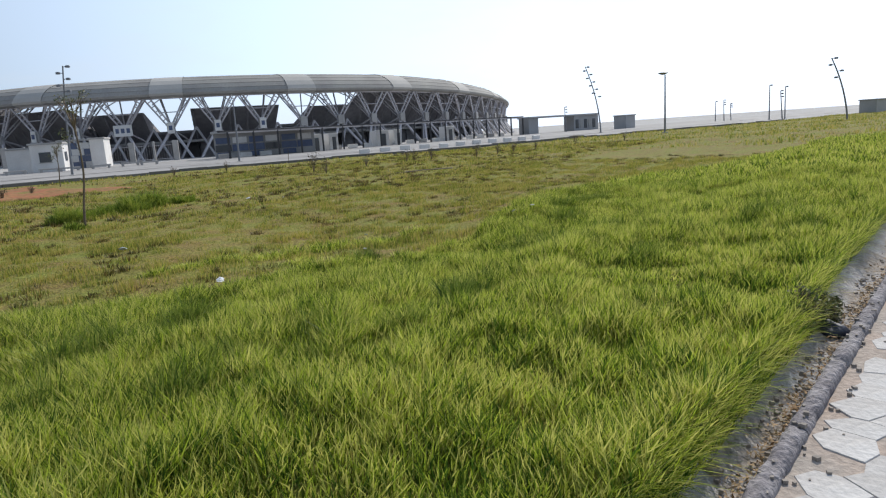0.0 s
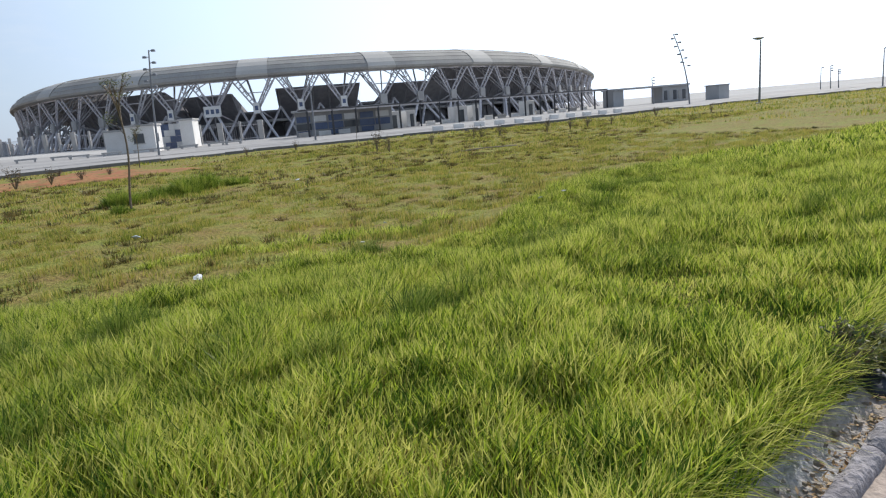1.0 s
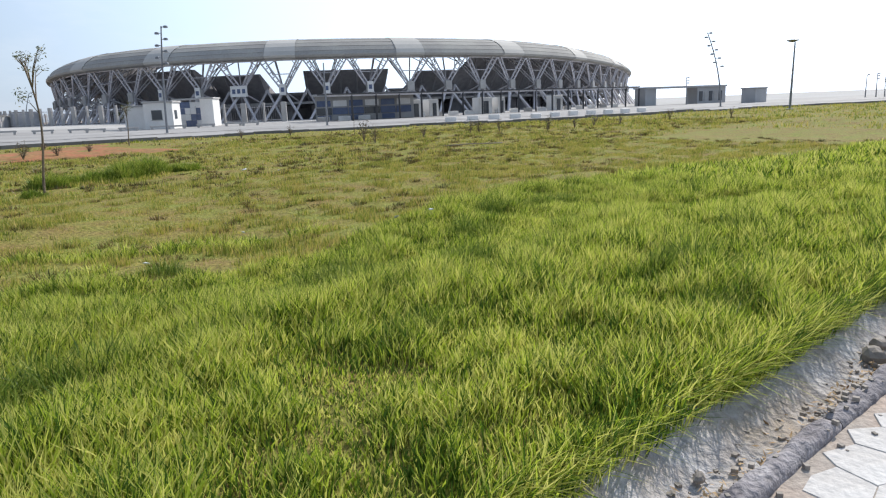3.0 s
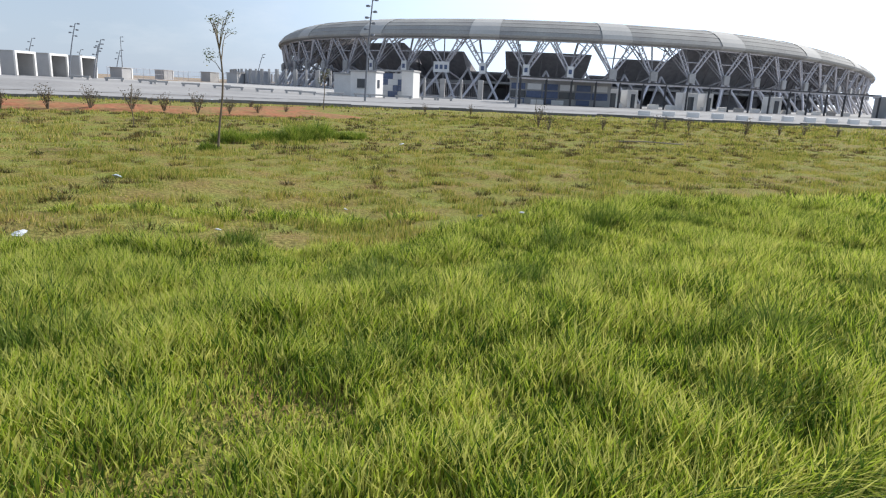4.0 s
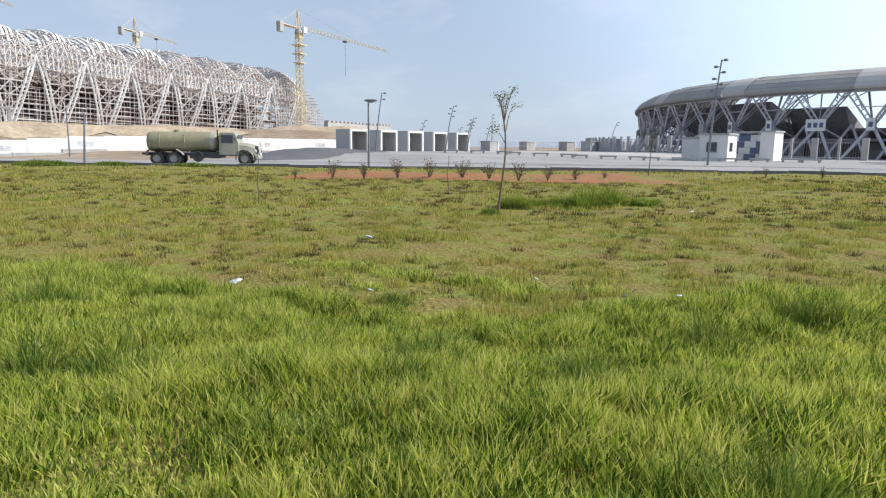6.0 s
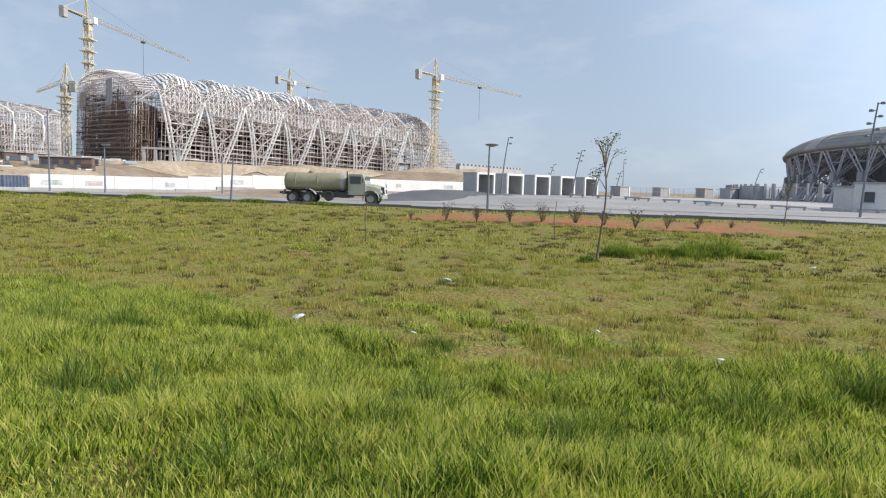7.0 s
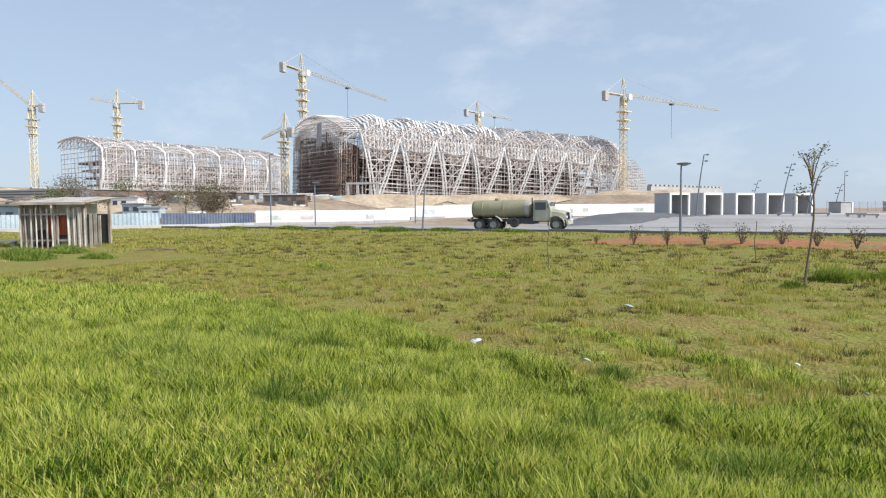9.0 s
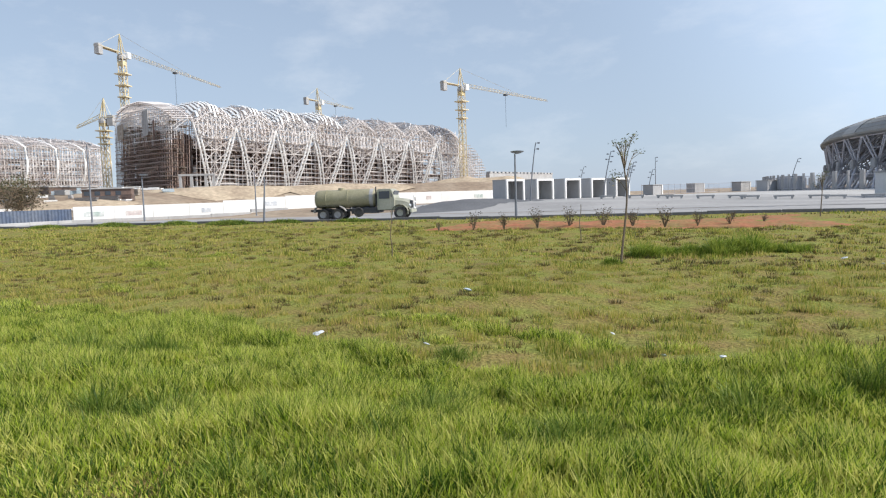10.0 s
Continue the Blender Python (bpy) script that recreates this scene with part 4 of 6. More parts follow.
for k in range(170):
    w, z = rnd.uniform(0, 37), rnd.uniform(-1, 21)
    w2, du = min(40, w + rnd.uniform(1, 4)), rnd.uniform(0.8, 6.2)
    (low if z < 14 else high).tube((-du - bulge(w), w, z), (-du - bulge(w2), w2, z + rnd.uniform(-3.5, 3.5)), 0.1, n=3)
part("end_scaffold", low, M_rust, B, "dense brown scaffolding")["kind"] = "stuff"
part("end_scaffold", high, M_steelw, B, "pale scaffolding under the roof")["kind"] = "stuff"
g = Mesh()
for k in range(210):
    w, z = rnd.uniform(1, 38), rnd.uniform(-1, 21)
    g.box((-rnd.uniform(0.8, 5.6) - bulge(w), w, int(z / 1.4) * 1.4 + 0.1), (1.7, rnd.uniform(1.5, 5), 0.12))
part("boarding", g, M_wood, B)["kind"] = "stuff"
# made-up brown net pieces that deepen the shade of the scaffolded end
for k in range(46):
    w, z, du = rnd.uniform(2, 36), rnd.uniform(-1, 13), rnd.uniform(1.5, 5.5)
    sw = rnd.uniform(1.5, 4.5)
    part("shade_net", Mesh().grid([[(-du - bulge(w + sw * f), w + sw * f, z + hh + rnd.uniform(-0.2, 0.2)) for f in (0, 0.5, 1)] for hh in (0, rnd.uniform(1.2, 2.8))]), M_brown if k % 3 else M_rust, B, "brown net piece added to darken the shaded end")
# added dark sheet: stands in for the shade inside the open end
part("end_shade_sheet", Mesh().grid([[(0.5 - bulge(w), w, b_crown(w) * f) for w in np.linspace(1.5, 38, 12)] for f in (-0.1, 0.4, 0.7)]), M_brown, B, "dark brown sheet added behind the scaffolding for the shaded inside")
g = Mesh()
arc = [(-1.5 - bulge(w), w, float(b_crown(w)) + 0.1) for w in np.linspace(-1, 40, 30)]
g.line(arc, 0.3, n=5)
g.line([(x - 4.2, y, z - 0.8) for x, y, z in arc], 0.22, n=4)
for k in range(4):
    g.line([(x - 0.9 * k, y, z - 0.9 - 0.7 * k) for x, y, z in arc], 0.12, n=3)
for x, y, z in arc:
    g.tube((x + 1.5, y, z + 0.2), (x - 4.8, y, z - 0.3), 0.19, n=4)
    g.tube((x, y, z), (x - 4.0, y, z - 3.4), 0.1, n=3)
part("end_rim", g, M_steelw, B)
for w, z, sw, sz, mt in ((13.0, 20.0, 6.5, 8.0, M_conc), (31.0, 18.5, 8.5, 5.0, M_wood), (8.5, 17.5, 1.5, 6.0, M_brown)):
    part("hung_sheet", Mesh().box((-6.6 - bulge(w), w, z), (0.15, sw, sz)), mt, B, "hanging sheet")
# the other end tails off in white scaffolding
g = Mesh()
for u in np.arange(0.4, 12.5, 1.0):
    for w in (-1.0, 2.5, 6.0, 11.0, 17.0):
        zt = (20.5 - 0.065 * u * u) * (0.92 + 0.1 * rnd.random())
        g.tube((BL + u, w, -1.5), (BL + u, w, zt), 0.11, n=3)
for z in np.arange(0.5, 20, 1.1):
    ue = min(12.5, math.sqrt(max(0.0, (20.5 - z) / 0.065)))
    for w in (-1.0, 2.5, 6.0, 11.0):
        g.tube((BL, w, z), (BL + ue, w, z + rnd.uniform(-0.2, 0.2)), 0.12, n=3)
    g.tube((BL + ue, -1.0, z), (BL + ue, 17.0, z), 0.12, n=3)
for k in range(70):
    u, z = rnd.uniform(0, 9), rnd.uniform(0, 15)
    g.tube((BL + u, -1.0, z), (BL + u + rnd.uniform(-2, 3), rnd.uniform(-1, 4), z + rnd.uniform(-3, 3)), 0.11, n=3)
part("tail_scaffold", g, M_steelw, B, "white scaffolding")["kind"] = "stuff"

C, CL, c_shell, c_crown = shell_stand((-273.0, -71.0), (-332.0, -2.0), 11.5, 7, "far white steel grandstand shell of arched ribs under construction", scale=0.77, depth=38, clad=0, ribs_only=True, seed=5, amps=(1.6, 1.2, 0.9, 0.6, 0.5))
g = Mesh()
for w in np.linspace(0, 34, 12):
    g.tube((-0.5, w, 0), (-0.5, w, c_crown(w) - 0.5), 0.16, n=3)
for z in np.arange(1.5, 18, 2.0):
    g.tube((-0.5, 0 if z < 14 else 5, z), (-0.5, 34, z), 0.16, n=3)
g.line([(-0.8, w, c_crown(w)) for w in np.linspace(-1, 36, 14)], 0.35, n=5)
part("end_lattice", g, M_steelw, C)["kind"] = "stuff"
# strong arched ribs down to the ground on the far stand
for i in range(8):
    u = CL / 7 * i
    g = Mesh()
    pts = [Vector((u, 1.5, 0)), Vector((u, -1.2, 6)), Vector((u, -1.8, 11))] + [c_shell(min(u + 0.001, CL - 0.001) if i < 7 else CL - 0.001, w) for w in np.linspace(-1, 30, 8)]
    g.line(pts, 0.5, n=6)
    part("arched_rib", g, M_membrane, C)


# ---- tower cranes ----
def crane(x, y, z0, z1, jib_dir, jib_len, back, luff=0.0, label="yellow lattice tower crane above the building site"):
    c = thing("tower_crane", x, y, z0, label, "crane", jib_dir, "tower cranes")
    H = z1 - z0
    g = Mesh()
    r = 1.0
    for a, b in ((-r, -r), (r, -r), (r, r), (-r, r)):
        g.tube((a, b, 0), (a, b, H), 0.2, n=4)
    st = 2.4
    for k in range(int(H / st)):
        z = k * st
        for (a, b), (a2, b2) in (((-r, -r), (r, -r)), ((r, -r), (r, r)), ((r, r), (-r, r)), ((-r, r), (-r, -r))):
            g.tube((a, b, z), (a2, b2, z), 0.11, n=3)
            g.tube((a, b, z), (a2, b2, z + st), 0.11, n=3)
    part("mast", g, M_yellow, c)
    for k, s in ((0.72, 1.7), (0.80, 2.0), (0.88, 2.1)):
        part("platform", Mesh().box((0, 0, H * k), (2 * s, 2 * s, 0.35)), M_yellow, c)
    part("climbing_frame", Mesh().box((0, 0, H * 0.955), (1.9, 1.9, H * 0.035)), M_yellow, c)
    part("slewing_ring", Mesh().lathe([(0, H - 0.8), (1.5, H - 0.8), (1.6, H), (1.2, H + 0.9), (0, H + 0.9)], 12), M_conc, c)
    part("cab", Mesh().box((1.2, -1.6, H + 0.6), (1.9, 1.6, 2.2), bevel=0.15), M_membrane, c)
    apex = Vector((-0.5, 0, H + 8.0))
    g = Mesh()
    for a, b in ((-1, -0.8), (1, -0.8), (1, 0.8), (-1, 0.8)):
        g.tube((a, b, H + 0.6), apex, 0.18, n=4)
    for k in range(1, 4):
        f = k / 4
        g.tube((-1 + 0.5 * f, -0.8 * (1 - f), H + 7.4 * f), (1 - 1.5 * f, 0.8 * (1 - f), H + 7.4 * f), 0.1, n=3)
    part("cathead", g, M_yellow, c)
    g = Mesh()
    up = math.tan(radians(luff))
    for b, dz in ((-0.7, 0), (0.7, 0), (0, 1.3)):
        g.tube((1, b, H + 1.2 + dz), (jib_len, b * 0.5, H + 1.2 + dz * 0.5 + up * jib_len), 0.14 if luff else 0.085, n=3)
    n = int(jib_len / 2.2)
    for k in range(n):
        x0, x1 = 1 + (jib_len - 1) * k / n, 1 + (jib_len - 1) * (k + 1) / n
        zz = lambda q: H + 1.2 + up * q
        for b in (-0.65, 0.65):
            g.tube((x0, b * (1 - 0.5 * k / n), zz(x0)), ((x0 + x1) / 2, 0, zz(x0) + 1.25 - 0.6 * k / n), 0.045, n=3)
            g.tube(((x0 + x1) / 2, 0, zz(x0) + 1.25 - 0.6 * k / n), (x1, b * (1 - 0.5 * k / n), zz(x1)), 0.045, n=3)
    g.tube(apex, (jib_len * 0.62, 0, H + 2.2 + up * jib_len * 0.62), 0.05, n=3)
    part("jib", g, M_yellow, c)
    g = Mesh()
    for b in (-0.8, 0.8):
        g.tube((-1, b, H + 1.2), (-back, b, H + 1.2), 0.2, n=4)
    for k in range(5):
        g.tube((-1 - (back - 1) * k / 5, -0.8, H + 1.2), (-1 - (back - 1) * (k + 1) / 5, 0.8, H + 1.2), 0.1, n=3)
    g.box((-back * 0.55, 0, H + 1.35), (back * 0.8, 1.7, 0.15))
    g.tube(apex, (-back + 1, 0, H + 1.5), 0.06, n=3)
    part("counter_jib", g, M_yellow, c)
    part("counterweight", Mesh().box((-back + 1.2, 0, H + 0.2), (2.2, 1.8, 3.6), bevel=0.1), M_conc, c)
    if jib_len > 35:
        part("trolley", Mesh().box((jib_len * 0.47, 0, H + 0.7 + up * jib_len * 0.47), (1.6, 1.3, 0.6)), M_dark, c)
        part("hoist_rope", Mesh().tube((jib_len * 0.47, 0, H + 0.6), (jib_len * 0.47, 0, H - 13), 0.07, n=3), M_dark, c)
    return c


for a in ((-227.0, 126.8, 3.5, 44.3, 115, 66, 12), (-259.0, 6.6, 5.0, 56.0, 147, 76, 14), (-332.0, 97.2, 4.0, 52.5, 132, 36, 12), (-315.0, -75.4, 8.0, 50.5, 252, 13, 13, 10),
          (-254.0, -0.6, 4.0, 32.5, 240, 10, 4, -18), (-304.4, -106.0, 9.0, 47.0, 250, 26, 6, 38)):
    crane(*a)


# ---- hoarding between road and building site ----
def hoarding(name, pts, h, material, label, cat, corr=False, step=4.0, base=None):
    w = thing(name, 0, 0, 0, label, cat, kind="structure")
    line = dense(np.array(pts, float), step)
    for a, b in zip(line[:-1], line[1:]):
        c = (a + b) / 2
        z = gz(*c)
        ln = np.linalg.norm(b - a)
        ang = math.degrees(math.atan2(b[1] - a[1], b[0] - a[0]))
        g = Mesh()
        if corr:
            n = 16
            rows = []
            for zz in (0.0, h):
                rows.append([(-ln / 2 + ln * i / (2 * n), 0.05 * (1 if (i // 2) % 2 else -1), zz) for i in range(2 * n + 1)])
            m = pose(c[0], c[1], z + 0.05, 0, 0, ang)
            g.grid([[m @ Vector(p) for p in r] for r in rows])
            g.grid([[m @ (Vector(p) + Vector((0, 0.03, 0))) for p in r] for r in rows])
        else:
            g.box((c[0], c[1], z + h / 2), (ln - 0.03, 0.16, h + 0.1), ang)
        pn = part("panel", g, material, w)
        if not corr and abs(int(c[0] * 7 + c[1] * 3)) % 5 < 3:
            f = 0.5 + 0.3 * math.sin(c[1])
            part("poster", Mesh().box((c[0] + 0.10, c[1] - 0.02, z + h * 0.52), (ln * 0.5 * f + 0.5, 0.04, h * 0.32), ang + 180), M_poster[int(abs(c[1])) % 3], pn)
    return w


M_poster = [mat("faded_poster", (0.45, 0.36, 0.34), 0.6, 0.4, 1.5, 6.0, 0.0, col2=(0.62, 0.58, 0.55)), mat("grey_poster", (0.40, 0.42, 0.45), 0.6, 0.4, 1.5, 6.0, 0.0, col2=(0.66, 0.66, 0.66)),
            mat("green_poster", (0.33, 0.40, 0.36), 0.6, 0.4, 1.5, 6.0, 0.0, col2=(0.66, 0.66, 0.64))]
hoarding("white_wall", [(-90.0, -0.3), (-96.0, 28.0), (-101.0, 52.0), (-104.0, 74.0)], 2.0, M_white, "long white wall with small faded posters", "wall", step=4.5)
hoarding("navy_sheet_fence", [(-81.0, -11.0), (-90.0, -0.5)], 1.75, M_navy, "navy blue corrugated sheet fence", "fence", True, 3.0)
hoarding("pale_blue_sheet_fence", [(-64.0, -34.0), (-76.5, -17.5), (-81.0, -11.2)], 1.75, M_bluesheet, "pale blue corrugated sheet fence", "fence", True, 3.0)
ledge = thing("low_concrete_ledge", 0, 0, 0, "low pale concrete ledge before the sheet fence", "ledge", kind="structure")
ll = dense(np.array([(-62.0, -36.0), (-75.3, -17.0), (-88.8, -0.5), (-94.8, 28.0)], float), 5.0)
for a, b in zip(ll[:-1], ll[1:]):
    c = (a + b) / 2
    part("ledge_block", Mesh().box((c[0] + 0.4, c[1], gz(*c) + 0.15), (np.linalg.norm(b - a) - 0.02, 0.5, 0.5), math.degrees(math.atan2(b[1] - a[1], b[0] - a[0])), bevel=0.03), M_conc, ledge)
gatep = thing("site_gate", -178.0, 22.5, gz(-178, 22.5), "pale concrete gateway at the foot of the grandstand", "gate", 75)
for x in (-4.2, -1.4, 2.2, 4.2):
    part("pillar", Mesh().box((x, 0, 1.7), (0.7, 0.7, 3.5), bevel=0.03), M_conc, gatep)
part("lintel", Mesh().box((0, 0, 3.6), (9.2, 0.9, 0.5), bevel=0.03), M_conc, gatep)

# site cabins, heaps and far walls behind the fence
for x, y, w, d, h, rz, mt, lb in ((-140.2, -27.6, 5.0, 2.6, 2.4, 70, M_bluesheet, "pale blue metal site cabin"), (-152.0, -32.0, 6.5, 3.0, 2.6, 70, M_white, "white site office with square windows"),
                                  (-128.0, -22.0, 4.0, 2.6, 2.6, 80, M_bluesheet, "small blue site cabin"), (-78.0, -27.0, 9.0, 3.0, 2.7, 55, M_bluesheet, "pale blue shed with a dark open front"),
                                  (-190.0, -58.0, 16.0, 5.0, 3.0, 65, M_dkconc, "grey stack shelter on the hill"), (-158.0, 2.0, 10.0, 3.0, 2.2, 80, M_brown, "stack of brown timber formwork")):
    cb_ = thing("site_cabin", x, y, gz(x, y), lb, "cabin", rz, "site cabins")
    part("body", Mesh().box((0, 0, h / 2), (w, d, h), bevel=0.05), mt, cb_)
    part("roof", Mesh().box((0, 0, h + 0.1), (w + 0.4, d + 0.6, 0.2)), M_conc, cb_)
    for i in range(max(2, int(w / 2.2))):
        part("window", Mesh().box((-w / 2 + 1.0 + i * 2.1, -d / 2 - 0.03, h * 0.58), (1.1, 0.08, 0.9)), M_glass, cb_)
for i, (x, y) in enumerate(((-185, -66), (-187, -63), (-189, -60))):
    pl = thing("pipe_stack", x, y, gz(x, y), "stack of long dark grey pipes on the hill", "pipes", 68 + i * 3, "pipe stacks")
    for j in range(4):
        for k in range(4 - j):
            part("pipe", Mesh().tube((-8, (k + j * 0.5) * 0.8, 0.4 + j * 0.7), (8, (k + j * 0.5) * 0.8, 0.4 + j * 0.7), 0.39, n=8, caps=True), M_dkconc, pl)


def heap(x, y, r, h, material, label, seed):
    rnd = np.random.RandomState(seed)
    rows = []
    for i in range(9):
        f = i / 8
        row = []
        for k in range(25):
            a = 2 * math.pi * (k % 24) / 24
            rr = r * f * (0.8 + 0.35 * vnoise(math.cos(a) * 3 + seed * 7, math.sin(a) * 3, 1.0, seed))
            px, py = x + rr * math.cos(a), y + 1.6 * rr * math.sin(a)
            row.append((px, py, gz(px, py) - 0.1 + h * (1 - f) ** 0.8 * (0.75 + 0.5 * float(vnoise(px, py, r * 0.3, seed + 1)))))
        rows.append(row)
    ob = part("earth_heap", Mesh().grid(rows), material)
    return tagged(ob, label, "earth heap", kind="structure")


for i, (x, y, r, h) in enumerate(((-150, -5, 9, 1.2), (-172, 30, 12, 0.6), (-170, 60, 12, 0.6), (-150, -40, 12, 1.6), (-200, 116, 13, 2.6), (-192, 130, 13, 3.2), (-184, 142, 12, 2.8), (-176, 152, 9, 2.2), (-200, -75, 18, 3.0), (-215, -100, 22, 3.5))):
    heap(x, y, r, h, M_heap, "heap of pale sandy earth on the building site", 20 + i)
farwall = thing("far_terrace_wall", -262, 176, gz(-262, 176), "long pale concrete wall behind the grandstand", "wall", 118, kind="structure")
part("wall", Mesh().box((0, 0, 0.9), (60, 2, 9.0)), M_conc, farwall)
for i in range(18):
    part("crest_block", Mesh().box((-28.5 + i * 3.4, 0, 5.8), (1.9, 2.2, 0.8)), M_conc, farwall)


# loose building materials strewn over the slope
rnd = random.Random(77)
for k in range(190):
    x, y = rnd.uniform(-220, -100), rnd.uniform(-85, 20)
    w_, d_, h_ = rnd.uniform(0.8, 5.5), rnd.uniform(0.6, 2.0), rnd.uniform(0.3, 1.7)
    mt, lb, nm = rnd.choice(((M_wood, "stack of weathered timber on the sandy slope", "timber_stack"), (M_conc, "pale concrete slabs stacked on the slope", "slab_stack"),
                             (M_dkconc, "dark grey bundle of steel on the slope", "steel_bundle"), (M_brown, "brown formwork stacked on the slope", "formwork_stack"),
                             (M_white, "white sacks stacked on the slope", "sack_stack"), (M_bluesheet, "pale blue sheets stacked on the slope", "sheet_stack")))
    o = thing(nm, x, y, gz(x, y), lb, "building materials", rnd.uniform(40, 110), "building materials")
    n_ = max(2, int(h_ / 0.25))
    for j in range(n_):
        part("layer", Mesh().box((rnd.uniform(-0.1, 0.1), rnd.uniform(-0.08, 0.08), h_ * (j + 0.5) / n_), (w_ * rnd.uniform(0.85, 1.0), d_, h_ / n_ * 0.88), rnd.uniform(-3, 3)), mt, o)
base = thing("retaining_wall", -255, -42, gz(-255, -42), "dark stepped retaining wall below the far grandstand", "wall", 130, kind="structure")
part("wall", Mesh().box((0, 0, 1.2), (95, 1.2, 4.4)), M_brown, base)
part("coping", Mesh().box((0, -0.2, 3.5), (95, 1.8, 0.4)), M_conc, base)


# ---- lamps ----
def street_lamp(x, y, h, lean=0.0, lean_dir=0.0, heads=0, disc=False, label="slim dark street lamp", curve=0.0):
    z = gz(x, y)
    t = thing("street_lamp", x, y, z - 0.05, label, "street lamp", lean_dir, "street lamps")
    pts = [Vector((h * (lean * f + curve * f * f), 0, h * f)) for f in np.linspace(0, 1, 9)]
    part("pole", Mesh().line(pts, 0.11, 0.06, n=8), M_lampgrey, t)
    part("base_plate", Mesh().box((0, 0, 0.08), (0.45, 0.45, 0.16), bevel=0.03), M_conc, t)
    for k in range(heads):
        p = pts[-1] + (pts[-2] - pts[-1]) * (0.1 + 0.8 * k * (1.0 if heads < 5 else 0.55))
        sg = 1 if heads < 4 or k % 2 == 0 else -1
        arm = part("arm", Mesh().tube(p, p + Vector((sg * 0.3, 0, 0.08)), 0.035, n=5), M_lampgrey, t)
        part("lamp_head", Mesh().box(p + Vector((sg * 0.42, 0, 0.05)), (0.34, 0.3, 0.2), bevel=0.05), M_lampgrey, arm)
    if disc:
        part("lamp_head", Mesh().lathe([(0, h + 0.02), (0.12, h + 0.0), (0.48, h + 0.12), (0.52, h + 0.19), (0.3, h + 0.24), (0, h + 0.26)], 18, c=(0.18, 0, 0)), M_lampgrey, t)
    return t


street_lamp(-26.6, 64.1, 9.7, 0.03, 0, 7, label="leaning grey lamp mast with many floodlights", curve=0.04)
street_lamp(-36.7, 33.0, 4.9, 0, 60, 0, True, "dark lamp post with a flat disc head")
street_lamp(-69.5, 55.6, 8.0, 0.06, 60, 2, label="curved grey lamp post with two heads", curve=0.05)
street_lamp(-79.2, 76.0, 7.6, 0.08, 55, 5, label="leaning grey lamp post with many heads", curve=0.09)
street_lamp(-88.1, 88.8, 6.3, 0.06, 50, 5, label="leaning grey lamp post with many heads", curve=0.12)
street_lamp(-104.1, 108.4, 5.6, 0.1, 50, 4, label="leaning grey lamp post with many heads", curve=0.1)
street_lamp(-113.9, 119.9, 8.9, 0, 40, 2, label="straight tall lamp mast in the car park")
street_lamp(-84.0, 2.1, 9.6, 0.0, 60, 1, label="tall straight lamp mast beside the wall")
street_lamp(-78.1, 7.8, 5.4, 0.0, 60, 0, True, "grey lamp post with a flat disc head")
street_lamp(-55.1, 17.4, 4.2, 0.06, 65, 0, label="thin leaning pole at the road")
street_lamp(-86.5, 22.0, 6.0, 0.0, 65, 0, label="thin pole at the road")
street_lamp(-92.6, 138.7, 7.0, 0.12, 40, 2, label="leaning grey lamp post with two heads", curve=0.12)
street_lamp(-13.0, 71.4, 6.4, 0.01, 20, 0, label="dark straight pole at the stadium road")
street_lamp(33.9, 91.0, 9.3, -0.03, 10, 9, label="curved leaning lamp post with many heads", curve=-0.21)
street_lamp(30.8, 65.1, 5.9, -0.01, 190, 0, True, "dark lamp post with a flat disc head")
street_lamp(52.5, 66.5, 6.8, -0.06, -20, 4, label="curved leaning lamp post with many heads", curve=-0.2)
for x, y, h, le in ((74.0, 130.4, 4.2, 0), (75.4, 129.5, 4.4, -0.03), (76.6, 128.9, 3.6, -0.08), (65.8, 100.1, 5.6, 0), (67.4, 99.1, 4.6, -0.12), (67.7, 98.9, 5.2, 0), (84.0, 90.0, 4.6, -0.08), (41.0, 128.0, 5.0, -0.05)):
    street_lamp(x, y, h, le, 20, 3 if le else 1, label="far grey lamp post on the field's edge")
for x, y, h, le in ((-84.7, 85.2, 5.4, 0.12), (-118.0, 100.0, 7.0, 0.15), (-128.0, 120.0, 6.0, 0.18)):
    street_lamp(x, y, h, le, 50, 4, label="leaning grey lamp post with many heads", curve=0.08)


